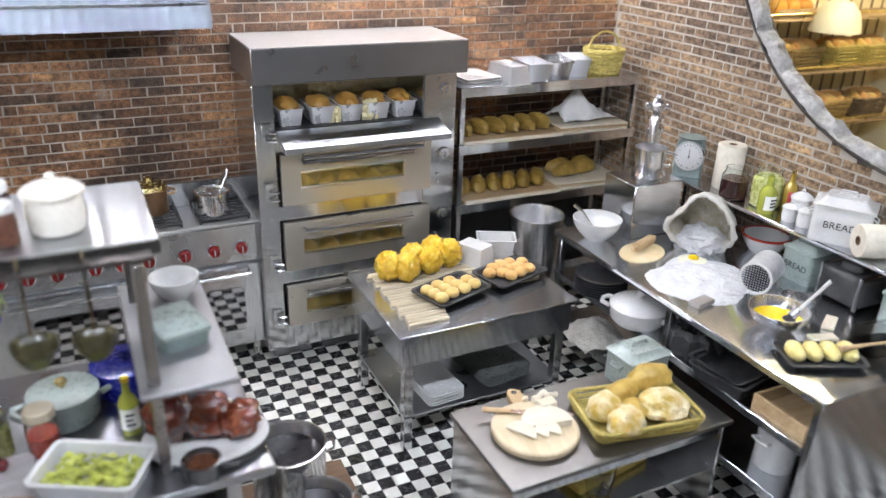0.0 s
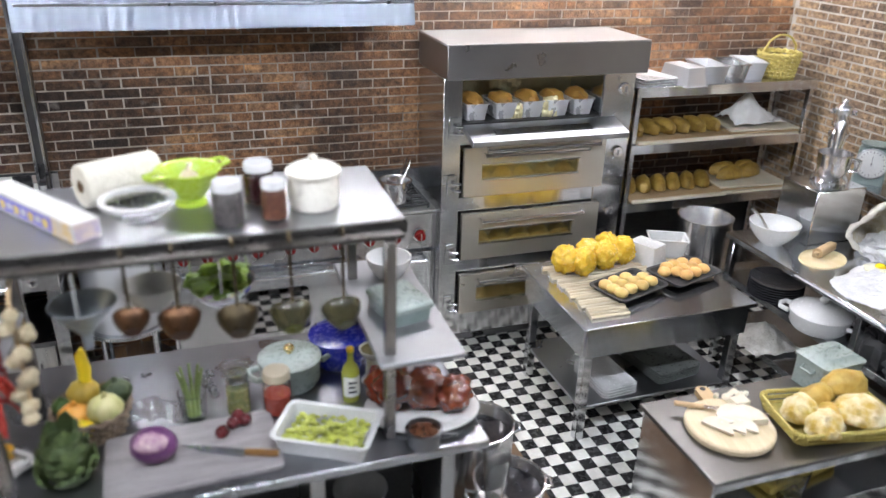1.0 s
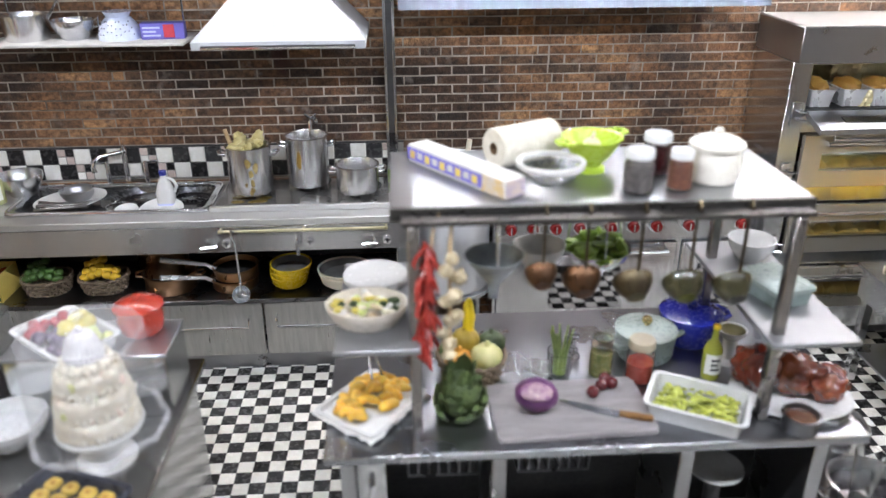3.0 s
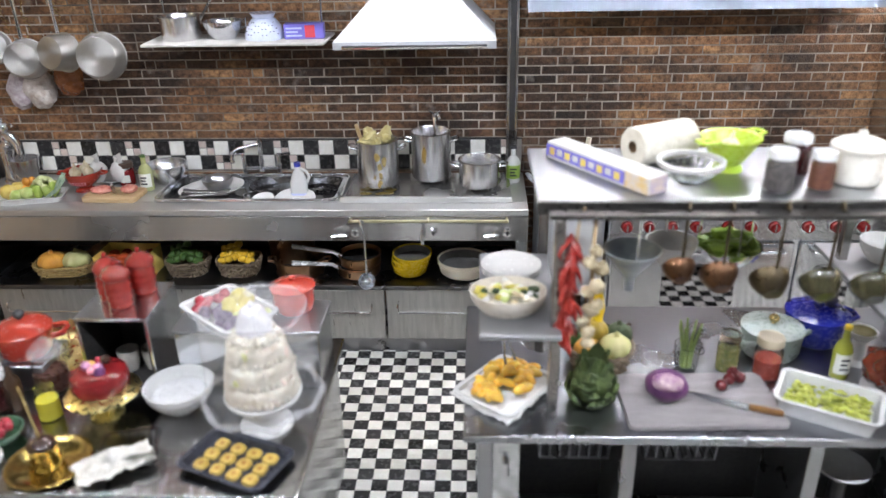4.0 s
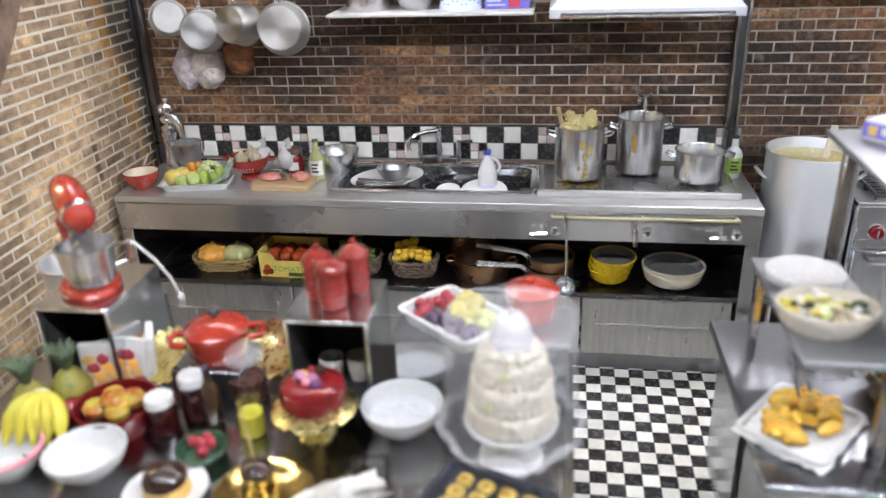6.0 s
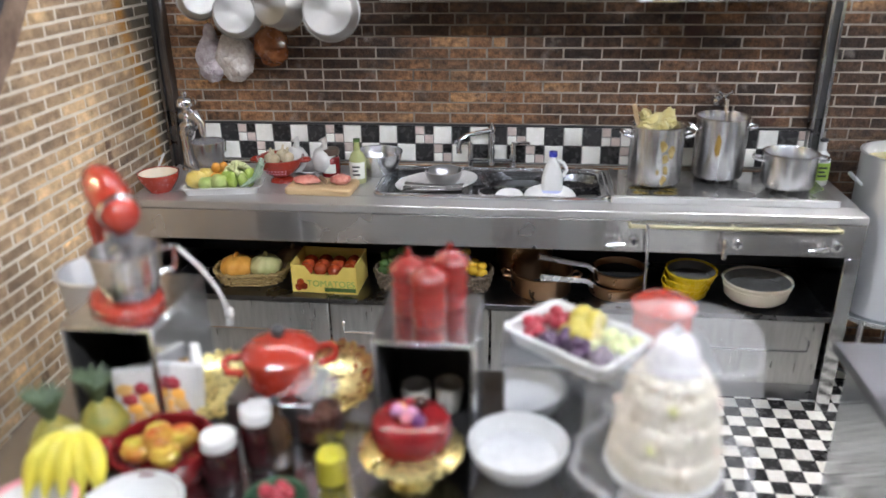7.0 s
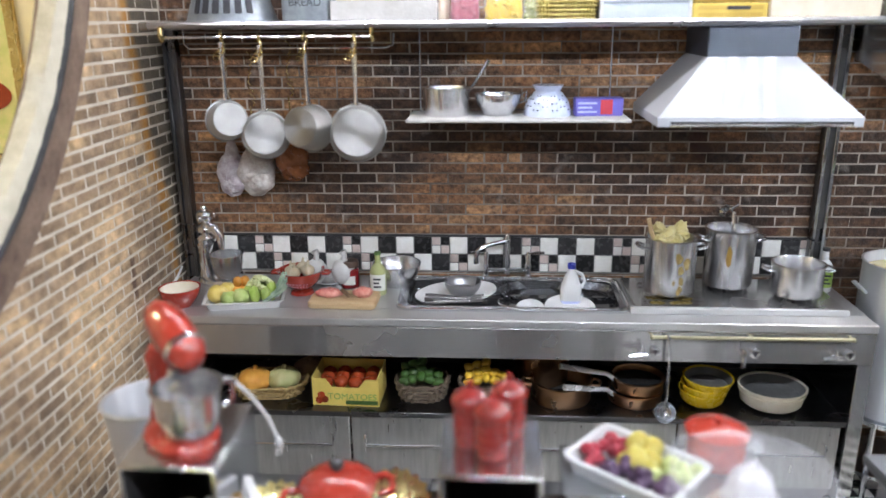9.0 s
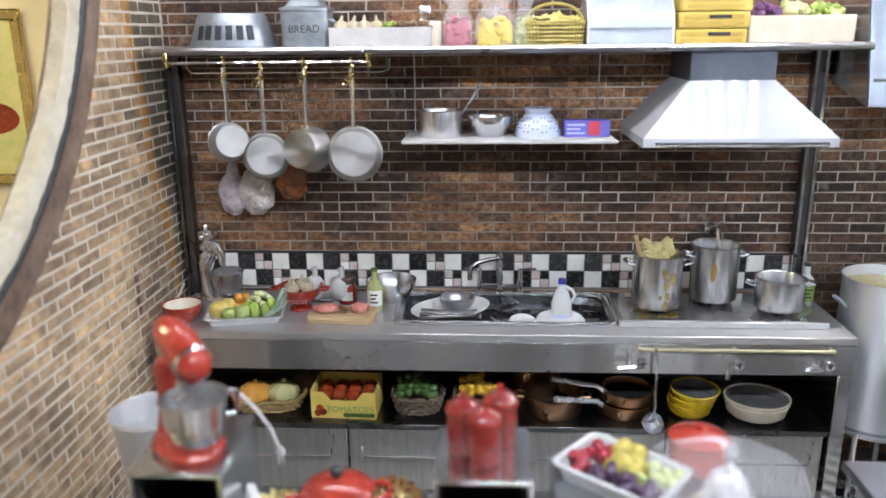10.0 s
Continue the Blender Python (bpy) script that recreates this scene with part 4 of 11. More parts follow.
tagged(part("spill", bm, mat("soup_spill", (0.14, 0.1, 0.025), (0.22, 0.17, 0.06), scale=30, rough=0.25, coat=0.4), t, "greasy yellow spills"), kind="stuff")

# apron fittings
for x, hx in ((-1.82, -1.775), (-1.41, -1.37), (-1.04, -0.99)):
    t = thing("gas_tap", "chrome gas tap with lever on the counter apron", "tap", x, SY, 0.775, group="gas taps")
    bm = B()
    tube(bm, [(0, 0.005, 0), (0, -0.03, 0), (0, -0.04, -0.005)], [0.012, 0.01, 0.013])
    part("stem", bm, CHROME, t)
    bm = B()
    if x == -1.41:
        tube(bm, [(0, -0.035, 0.03), (0, -0.042, 0.0), (0, -0.046, -0.05)], [0.008, 0.014, 0.009])
    else:
        tube(bm, [(-0.055, -0.045, -0.004), (-0.02, -0.045, 0), (0.02, -0.04, 0.0)], [0.009, 0.012, 0.012])
        tube(bm, [(0.005, -0.04, 0), (0.0, -0.04, 0.035)], [0.009, 0.006])
    part("lever", bm, CHROME, t)
    t = thing("pressure_dial", "small chrome dial with dark face on the apron", "dial", hx + 0.015, SY, 0.775, group="dials")
    bm = B()
    lathe(bm, [(0, 0), (0.022, 0), (0.022, 0.012), (0.016, 0.016), (0, 0.016)], 18)
    child_at(part("case", bm, CHROME, t), 0, 0.002, 0, 90)
    bm = B()
    bx(bm, -0.004, -0.0185, -0.012, 0.004, -0.0145, 0.012)
    bx(bm, -0.012, -0.018, 0.002, 0.012, -0.0145, 0.006)
    part("mark", bm, INK, t)
t = thing("utensil_rail", "thin brass rail with knobs along the counter front", "rail", -1.38, SY - 0.03, 0.85)
bm = B()
tube(bm, [(-0.4, 0, 0), (0.4, 0, 0)], 0.008, 12)
part("bar", bm, BRASS_DULL, t)
for x in (-0.4, 0.0, 0.4):
    bm = B()
    tube(bm, [(x, 0.032, 0), (x, 0, 0)], 0.006)
    ball(bm, (x, 0, 0), 0.012, 0, 1)
    part("bracket", bm, BRASS_DULL, t)
t = thing("soup_ladle", "steel soup ladle hanging from a brass rail", "ladle", -1.71, SY - 0.05, 0.50)
bm = B()
tube(bm, [(0, 0.01, 0.35), (-0.012, -0.005, 0.365), (-0.012, -0.012, 0.34), (0.0, 0, 0.3), (0.002, 0, 0.1), (0.0, 0.0, 0.04)], [0.006] * 6, 8)
part("handle", bm, STEEL, t)
bm = B()
lathe(bm, shell(0.012, 0.045, 0.035, 0.004))
child_at(part("cup", bm, STEEL, t), 0.0, 0.03, 0.0, 60)

# tiled splashback
splash = thing("tile_splashback", "black and white tile splashback with small mosaic squares", "splashback", -2.38, WB - 0.005, 0.92, kind="structure")
bm = B()
bx(bm, -1.5, 0, -0.0, 1.5, 0.005, 0.185)
part("grout", bm, GROUT, splash)
bm = B()
bx(bm, -1.5, -0.012, 0.183, 1.5, 0.004, 0.19)
part("top_trim", bm, BLACK_IRON, splash)


def tile_mesh(w, h):
    bm = B()
    bx(bm, -w / 2, -0.006, -h / 2, w / 2, 0.002, h / 2, 0.003)
    me = bpy.data.meshes.new("tile")
    bmesh.ops.recalc_face_normals(bm, faces=bm.faces)
    bm.to_mesh(me)
    bm.free()
    return me


TS = 0.0865
meshes = {}
for key, mt, s in (("W", TILE_W, TS - 0.004), ("B", TILE_B, TS - 0.004), ("w", TILE_W, TS / 2 - 0.004), ("b", TILE_B, TS / 2 - 0.004), ("p", TILE_P, TS / 2 - 0.004)):
    meshes[key] = tile_mesh(s, s)
    meshes[key].materials.append(mt)
for row in range(2):
    for i in range(-11, 24):
        x = -2.901 + TS * (i + 0.5) + 2.38
        if not -1.46 < x < 1.46:
            continue
        z = 0.138 - TS * row
        k = "WBMWB"[(i - row) % 5]
        if k == "M":
            for j, kk in enumerate("pbwp"):
                ob = new("tile", meshes[kk])
                ob.parent = splash
                ob.location = (x + TS / 4 * (-1, 1, -1, 1)[j], -0.003, z + TS / 4 * (1, 1, -1, -1)[j])
        else:
            ob = new("tile", meshes[k])
            ob.parent = splash
            ob.location = (x, -0.003, z)

# uprights, top shelf, rails
# brighter flange steel on the right upright stands for its edge highlights
for x, mt in ((-3.9, UPRIGHT), (-0.94, STEEL_V)):
    t = thing("wall_upright", "grooved grey steel upright fixed to the brick wall", "upright", x, WB - 0.006, 0.9, group="wall uprights")
    bm = B()
    bx(bm, -0.03, -0.04, 0, 0.03, 0.0, 1.18, 0.003)
    part("channel", bm, UPRIGHT, t)
    for a in (-0.03, 0.014):
        bm = B()
        bx(bm, a, -0.056, 0, a + 0.016, -0.0405, 1.18, 0.002)
        part("flange", bm, mt, t)
t = thing("top_shelf", "long steel wall shelf crowded with tins, baskets and crates", "shelf", -2.39, 4.3, 2.08)
bm = B()
loft(bm, [[(-1.49 + 3.0 * i / 16, -0.17 - 0.03 * math.sin(math.pi * i / 16), zz) for i in range(17)] + [(1.51, 0.195, zz), (-1.49, 0.195, zz)] for zz in (0.0, 0.012)])
part("board", bm, STEEL_D, t)
bm = B()
tube(bm, [(-1.49 + 3.0 * i / 16, -0.172 - 0.03 * math.sin(math.pi * i / 16), 0.006) for i in range(17)], 0.016, 8)
part("front_edge", bm, STEEL_D, t)
t = thing("pan_rail", "steel pan rail on brass brackets below the shelf", "rail", -3.355, 4.11, 2.04)
bm = B()
tube(bm, [(-0.44, 0, 0), (0.44, 0, 0)], 0.006)
part("bar", bm, STEEL, t)
for x in (-0.43, 0.43):
    bm = B()
    tube(bm, [(x, 0.02, 0.04), (x, -0.012, 0.036), (x, -0.02, 0.01), (x, -0.004, -0.012), (x, 0.008, 0.0)], 0.01, 8)
    part("bracket", bm, BRASS, t)
bm = B()
tube(bm, [(-0.44, 0, 0), (0.44, 0, 0), (0.47, 0, 0.01), (0.475, 0, 0.06)], 0.005)
tube(bm, [(-0.44, 0, 0), (-0.46, 0, 0.02), (-0.46, 0, 0.09)], 0.005)
single("rear_rail", bm, STEEL, "second thin steel rail close to the brick wall", "rail", -3.35, 4.4, 1.985)

# hanging saucepans
def saucepan(x, y, ztop, length, r, h, turn, tilt, label):
    t = thing("hanging_saucepan", label, "saucepan", x, y, ztop, turn, "hanging saucepans", rx=tilt)
    bm = B()
    tube(bm, [(0.0, -0.018, 0.012), (0.0, -0.02, 0.03), (0.0, -0.006, 0.044), (0.0, 0.012, 0.034), (0.004, 0.01, 0.012), (0.008, -0.006, -0.006), (0.006, -0.02, -0.022), (0.0, -0.014, -0.042), (-0.006, 0.0, -0.046), (-0.008, 0.008, -0.03)], 0.0058, 6)
    hk = part("hook", bm, BRASS, t, "bent brass hook")
    bm = B()
    for i in range(3):
        tube(bm, [(0.012 * math.cos(a) - 0.012 * i, -0.016 + 0.006 * math.sin(a * 2 + i), -0.03 - 0.013 * i + 0.011 * math.sin(a)) for a in [2 * math.pi * j / 10 for j in range(10)]], 0.0028, 5, closed=True)
    part("chain", bm, BRASS, hk, "short brass chain")
    bm = B()
    tube(bm, [(0, 0, 0), (0, -0.004, -0.04), (0, -0.006, -length * 0.6), (0, 0.0, -length)], [0.011, 0.012, 0.008, 0.01], 8)
    part("handle", bm, CHROME, t)
    bm = B()
    k = r * 0.84
    lathe(bm, [(0, 0), (k * 0.97, 0), (k, 0.004), (k + 0.006, 0.016), (r * 0.97, h * 0.8), (r, h), (r + 0.006, h), (r - 0.002, h + 0.003), (r * 0.95, h * 0.8), (k - 0.002, 0.014), (0, 0.01)], 40)
    child_at(part("pan", bm, PAN, t), 0, -h * 0.75, -length - r + 0.012, -90 - 9)
    bm = B()
    for s in (-1, 1):
        ball(bm, (s * 0.016, -h * 0.2, -length + 0.008), 0.006, 0, 1)
    part("rivet", bm, CHROME, t)
    return t


saucepan(-3.545, 4.11, 2.02, 0.23, 0.082, 0.1, 28, 0, "small aluminium saucepan hanging from a brass hook")
saucepan(-3.385, 4.1, 2.01, 0.265, 0.096, 0.11, 14, 0, "aluminium saucepan hanging from a brass hook, base outwards")
saucepan(-3.2, 4.11, 2.015, 0.245, 0.093, 0.11, -16, 0, "aluminium saucepan hanging turned aside from a brass hook")
saucepan(-3.0, 4.1, 2.015, 0.245, 0.115, 0.09, 6, 0, "largest aluminium saucepan hanging from a brass hook")
HAM_GREY = mat("mouldy_ham", (0.34, 0.27, 0.3), (0.6, 0.57, 0.58), scale=24, rough=0.85, bump=0.012, bscale=60)
HAM_WHITE = mat("floury_ham", (0.72, 0.7, 0.67), (0.44, 0.37, 0.33), scale=22, rough=0.9, bump=0.014, bscale=60)
HAM_BROWN = mat("smoked_ham", (0.15, 0.04, 0.014), (0.34, 0.13, 0.045), scale=16, rough=0.2, bump=0.008, bscale=40, coat=0.6, contrast=0.5)
for x, nm, mt, rr, z in ((-3.655, "cured_ham", HAM_GREY, (0.068, 0.05, 0.105), 1.43), (-3.54, "cured_ham", HAM_WHITE, (0.088, 0.06, 0.11), 1.44), (-3.362, "roast_ham", HAM_BROWN, (0.078, 0.06, 0.088), 1.485)):
    t = thing(nm, "whole cured ham hanging on a string from the rear rail" if nm == "cured_ham" else "glossy brown roast ham hanging from the rear rail", "ham", x, 4.42, z - 0.13, group="hanging hams")
    bm = B()
    ball(bm, (0, 0, 0.12), rr, 0.16, 4, 4, x)
    ball(bm, (rr[0] * 0.25, -0.012, 0.12 - rr[2] * 0.35), (rr[0] * 0.78, rr[1] * 0.9, rr[2] * 0.55), 0.15, 3, 5, x + 2)
    ball(bm, (0.01, 0, 0.12 + rr[2]), (0.03, 0.03, 0.05), 0.2, 2)
    part("meat", bm, mt, t)
    bm = B()
    tube(bm, [(0.01, 0, 0.14 + rr[2]), (0.0, 0, 0.42)], 0.004, 5)
    for k in range(8):
        tube(bm, [(0.012 * math.sin(k + i) + 0.01, 0.01 * math.cos(i), 0.42 + 0.03 * k + 0.01 * i) for i in range(4)], 0.003, 5)
    part("chain", bm, BRASS, t, "thin brass chain")

# small wall shelf on rods
t = thing("wall_shelf", "narrow pale wall shelf hung from two steel rods", "shelf", -2.34, 4.28, 1.695)
bm = B()
bx(bm, -0.46, -0.17, 0, 0.46, 0.15, 0.014, 0.004)
part("board", bm, WHITE_MATT, t)
for x, y in ((-0.42, 0.1), (0.405, 0.1)):
    bm = B()
    tube(bm, [(x, y, 0.01), (x, y, 0.385)], 0.005, 6)
    part("rod", bm, STEEL, t)


def pot(name, label, x, y, z, r, h, material, handle=True, rz=0.0, inner=None, fill=0.0, group="pots", cat="pot", rim=0.006):
    t = thing(name, label, cat, x, y, z, rz, group)
    bm = B()
    lathe(bm, [(0, 0), (r * 0.96, 0), (r, 0.008), (r, h), (r + rim, h + 0.002), (r + rim, h + 0.006), (r - 0.002, h + 0.008), (r - 0.006, h), (r - 0.006, 0.01), (0, 0.01)], 36)
    part("body", bm, material, t)
    if handle:
        for s in (-1, 1):
            bm = B()
            tube(bm, [(s * r, -0.03, h * 0.82), (s * (r + 0.03), -0.035, h * 0.86), (s * (r + 0.042), 0, h * 0.88), (s * (r + 0.03), 0.035, h * 0.86), (s * r, 0.03, h * 0.82)], 0.007, 8)
            part("handle", bm, material, t)
    if fill:
        bm = B()
        lathe(bm, [(0, fill - 0.01), (r - 0.008, fill - 0.01), (r - 0.008, fill), (0, fill)], 32)
        part("filling", bm, inner, t)
    return t


def side_handle(t, r, z, material, ang=0.0, length=0.17, rise=0.03, thick=1.0):
    c, s = math.cos(radians(ang)), math.sin(radians(ang))
    bm = B()
    tube(bm, [(r * c, r * s, z), ((r + 0.04) * c, (r + 0.04) * s, z + rise * 0.6), ((r + length) * c, (r + length) * s, z + rise * 1.6)], [0.008 * thick, 0.007 * thick, 0.01 * thick], 8)
    return part("handle", bm, material, t)


t = pot("small_saucepan", "steel saucepan with an upright handle on the wall shelf", -2.64, 4.27, 1.709, 0.1, 0.11, POTSTEEL, handle=False)
side_handle(t, 0.09, 0.08, CHROME, 20, 0.1, 0.09)
t = bowl("steel_basin", "steel mixing basin with loop handles on the wall shelf", -2.42, 4.27, 1.709, 0.1, 0.09, STEEL, base=0.55)
bm = B()
tube(bm, [(0.09, 0, 0.08), (0.12, 0, 0.1), (0.115, 0, 0.06), (0.085, 0, 0.05)], 0.005, 6)
part("handle", bm, STEEL, t)
t = thing("enamel_colander", "pale blue enamel colander standing upside down", "colander", -2.21, 4.27, 1.709)
bm = B()
lathe(bm, [(0, 0), (0.1, 0), (0.1, 0.02), (0.088, 0.06), (0.06, 0.095), (0.052, 0.1), (0.062, 0.12), (0.066, 0.125), (0, 0.125)], 32)
part("body", bm, mat("pale_blue_enamel", (0.6, 0.66, 0.82), (0.52, 0.58, 0.76), rough=0.25, coat=0.4), t)
bm = B()
for k in range(30):
    zz = 0.028 + 0.014 * (k % 5)
    a = -2.9 + 0.42 * (k // 5) + 0.21 * (k % 2)
    rr = (0.1 - (zz - 0.02) * 0.3 if zz < 0.06 else 0.088 - (zz - 0.06) * 0.8) + 0.001
    ball(bm, (rr * math.cos(a), rr * math.sin(a), zz), 0.0035, 0, 1)
part("holes", bm, INK, t)
t = thing("foil_box", "violet and red cardboard foil box on the wall shelf", "box", -2.0, 4.25, 1.709, 4)
bm = B()
bx(bm, -0.1, -0.03, 0, 0.1, 0.03, 0.075, 0.003)
part("carton", bm, PURPLE_BOX, t)
bm = B()
bx(bm, 0.005, -0.0315, 0.008, 0.055, -0.029, 0.068)
part("red_panel", bm, RED_CARD, t)
for k in range(3):
    bm = B()
    bx(bm, -0.09, -0.0318, 0.014 + 0.018 * k, -0.01 - 0.02 * (k % 2), -0.029, 0.022 + 0.018 * k)
    part("printed_bar", bm, LILAC, t)

# extractor hood over the hob
t = thing("cooker_hood", "flared steel extractor hood with short chimney", "hood", -1.425, 4.2, 1.7)
bm = B()
A = [(-0.385, -0.24), (0.385, -0.24), (0.385, 0.29), (-0.385, 0.29)]
C = [(-0.174, -0.07), (0.174, -0.07), (0.174, 0.29), (-0.174, 0.29)]
loft(bm, [[(x, y, 0) for x, y in A], [(x, y, 0.035) for x, y in A], [(x, y, 0.252) for x, y in C], [(x * 0.97, y * 0.97 + 0.005, 0.247) for x, y in C],
          [(x * 0.97, y * 0.97 + 0.003, 0.03) for x, y in A], [(x * 0.97, y * 0.97 + 0.003, 0.0) for x, y in A]], cap0=False, cap1=False, closed=True)
part("canopy", bm, HOOD, t)
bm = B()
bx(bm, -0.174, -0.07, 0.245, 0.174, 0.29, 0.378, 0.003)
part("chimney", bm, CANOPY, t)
bm = B()
tube(bm, [(-0.34, -0.25, 0.012), (0.34, -0.25, 0.012)], 0.012, 8)
part("front_rail", bm, CHROME, t)
# wide hood over the range
t = thing("range_hood", "wide brushed steel canopy hood above the range", "hood", -0.02, 4.28, 1.845)
bm = B()
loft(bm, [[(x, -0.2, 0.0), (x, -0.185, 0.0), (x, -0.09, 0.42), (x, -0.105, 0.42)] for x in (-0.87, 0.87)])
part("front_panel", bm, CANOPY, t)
for x in (-0.87, 0.855):
    bm = B()
    loft(bm, [[(x + dx, -0.184, 0.0), (x + dx, 0.21, 0.09), (x + dx, 0.21, 0.42), (x + dx, -0.089, 0.42)] for dx in (0, 0.015)])
    part("side_panel", bm, STEEL_V, t)
bm = B()
bx(bm, -0.87, -0.105, 0.421, 0.87, 0.212, 0.435)
part("top_panel", bm, STEEL, t)
bm = B()
bx(bm, -0.85, -0.184, 0.1, 0.85, 0.205, 0.11)
part("filter", bm, STEEL_D, t)


# ---- range ----
RX0, RX1, RY = -0.42, 1.03, 4.14
rg = thing("range_cooker", "wide steel range cooker with red knobs and two oven doors", "cooker", 0.3, 4.3, 0)
bm = B()
bx(bm, RX0, RY + 0.02, 0.12, RX1, WB - 0.02, 0.83, 0.004)
wpart("body", bm, STEEL, rg)
bm = B()
bx(bm, RX0, RY - 0.005, 0.64, RX1, RY + 0.019, 0.845, 0.006)
wpart("control_panel", bm, APRON, rg)
bm = B()
bx(bm, RX0, RY - 0.01, 0.847, RX1, WB - 0.02, 0.862, 0.004)
wpart("hob_top", bm, WORKTOP, rg)
bm = B()
bx(bm, RX0, WB - 0.05, 0.863, RX1, WB - 0.02, 1.0, 0.004)
wpart("back_guard", bm, STEEL, rg)
for a, b in ((-0.4, 0.58), (0.61, 1.0)):
    bm = B()
    bx(bm, a, RY, 0.14, b, RY + 0.018, 0.62, 0.006)
    d = wpart("oven_door", bm, STEEL, rg)
    bm = B()
    ww = 0.4 if b < 0.6 else 0.2
    loft(bm, [rrect(ww, 0.26, 0.03, RY - 0.003), rrect(ww, 0.26, 0.03, RY + 0.004)])
    bmesh.ops.transform(bm, matrix=Matrix(((1, 0, 0, (a + b) / 2), (0, 0, 1, 0), (0, 1, 0, 0.36), (0, 0, 0, 1))), verts=bm.verts)
    wpart("window", bm, mat("oven_window", (0.3, 0.3, 0.31), (0.26, 0.26, 0.27), rough=0.05, metal=1, rvar=0.02), d, "dark glass window")
    bm = B()
    tube(bm, [(a + 0.06, RY, 0.575), (a + 0.06, RY - 0.045, 0.58), (b - 0.06, RY - 0.045, 0.58), (b - 0.06, RY, 0.575)], 0.011, 8)
    wpart("handle", bm, CHROME, d)
KNOB_RED = mat("knob_red", (0.2, 0.012, 0.012), (0.14, 0.008, 0.008), rough=0.25, coat=0.4)
for x in (-0.33, -0.214, -0.092, 0.035, 0.2, 0.321, 0.445, 0.62, 0.765, 0.905):
    bm = B()
    lathe(bm, [(0, 0), (0.03, 0), (0.03, 0.008), (0.022, 0.01), (0.022, 0.02), (0.03, 0.024), (0.026, 0.04), (0, 0.042)], 18)
    bmesh.ops.transform(bm, matrix=Matrix.Translation((x, RY - 0.006, 0.725)) @ Matrix.Rotation(radians(90), 4, "X"), verts=bm.verts)
    kn = wpart("knob", bm, KNOB_RED, rg, "round red knob")
    bm = B()
    hoop(bm, [(0.031, 0.0), (0.038, 0.0), (0.037, 0.01), (0.031, 0.012)], 20)
    bmesh.ops.transform(bm, matrix=Matrix.Translation((x, RY - 0.006, 0.725)) @ Matrix.Rotation(radians(90), 4, "X"), verts=bm.verts)
    wpart("bezel", bm, CHROME, kn)
    bm = B()
    bx(bm, x - 0.004, RY - 0.052, 0.705, x + 0.004, RY - 0.047, 0.745, 0.001)
    wpart("pointer", bm, CHROME, kn)
for x0 in (-0.36, 0.0, 0.36, 0.7):
    for y0 in (4.17, 4.31):
        bm = B()
        for k in range(4):
            tube(bm, [(x0 + 0.02 + k * 0.082, y0, 0.885), (x0 + 0.02 + k * 0.082, y0 + 0.12, 0.885)], 0.008, 6)
            tube(bm, [(x0 + 0.02, y0 + 0.04 * k, 0.883), (x0 + 0.266, y0 + 0.04 * k, 0.883)], 0.007, 6)
        for k in (0.02, 0.266):
            for j in (0.0, 0.12):
                tube(bm, [(x0 + k, y0 + j, 0.86), (x0 + k, y0 + j, 0.885)], 0.007, 6)
        wpart("pan_grate", bm, BLACK_IRON, rg, "black cast iron grate")
for x in (RX0 + 0.06, RX1 - 0.06):
    for y in (RY + 0.08, WB - 0.1):
        bm = B()
        lathe(bm, [(0, 0), (0.025, 0), (0.02, 0.12), (0, 0.12)], 14, cx=x, cy=y)
        wpart("foot", bm, CHROME, rg)
t = pot("steel_saucepan", "steel saucepan with ladle standing on the range", 0.8, 4.25, 0.894, 0.085, 0.11, CHROME, handle=False, inner=JAM, fill=0.06)
side_handle(t, 0.085, 0.08, CHROME, 60, 0.16, 0.05)
bm = B()
tube(bm, [(0.02, 0, 0.05), (0.09, 0.05, 0.17), (0.1, 0.06, 0.2)], 0.006, 6)
part("spoon", bm, STEEL, t)
t = pot("copper_pot", "copper pot with brass lid on the range", 0.51, 4.36, 0.894, 0.085, 0.12, COPPER, handle=True)
bm = B()
lathe(bm, [(0, 0.129), (0.088, 0.129), (0.08, 0.15), (0.02, 0.162), (0.014, 0.18), (0.02, 0.19), (0, 0.195)], 24)
part("lid", bm, BRASS, t, "brass lid with knob")
# wire racks in front of the range shelf
t = thing("wire_rack", "chrome wire cooling rack lying on the range", "rack", 0.15, 4.28, 0.894)
bm = B()
for k in range(9):
    tube(bm, [(-0.16 + 0.04 * k, -0.1, 0), (-0.16 + 0.04 * k, 0.1, 0)], 0.004, 6)
part("wires", bm, CHROME, t)
bm = B()
tube(bm, [(-0.17, -0.1, 0), (0.17, -0.1, 0), (0.17, 0.1, 0), (-0.17, 0.1, 0)], 0.005, 6, closed=True)
part("frame", bm, CHROME, t)

# tall stock pot between sink and range, on a low stand
t = thing("pot_stand", "low round steel stand on the tiled floor", "stand", -0.63, 4.2, 0)
bm = B()
lathe(bm, [(0, 0.38), (0.22, 0.38), (0.22, 0.4), (0, 0.4)], 32)
part("disc", bm, STEEL, t)
for k in range(4):
    bm = B()
    tube(bm, [(0.17 * math.cos(k * 1.571 + 0.8), 0.17 * math.sin(k * 1.571 + 0.8), 0), (0.17 * math.cos(k * 1.571 + 0.8), 0.17 * math.sin(k * 1.571 + 0.8), 0.38)], 0.014, 8)
    part("leg", bm, STEEL, t)
bm = B()
lathe(bm, [(0, 0.12), (0.2, 0.12), (0.2, 0.135), (0, 0.135)], 32)
part("lower_disc", bm, STEEL, t)
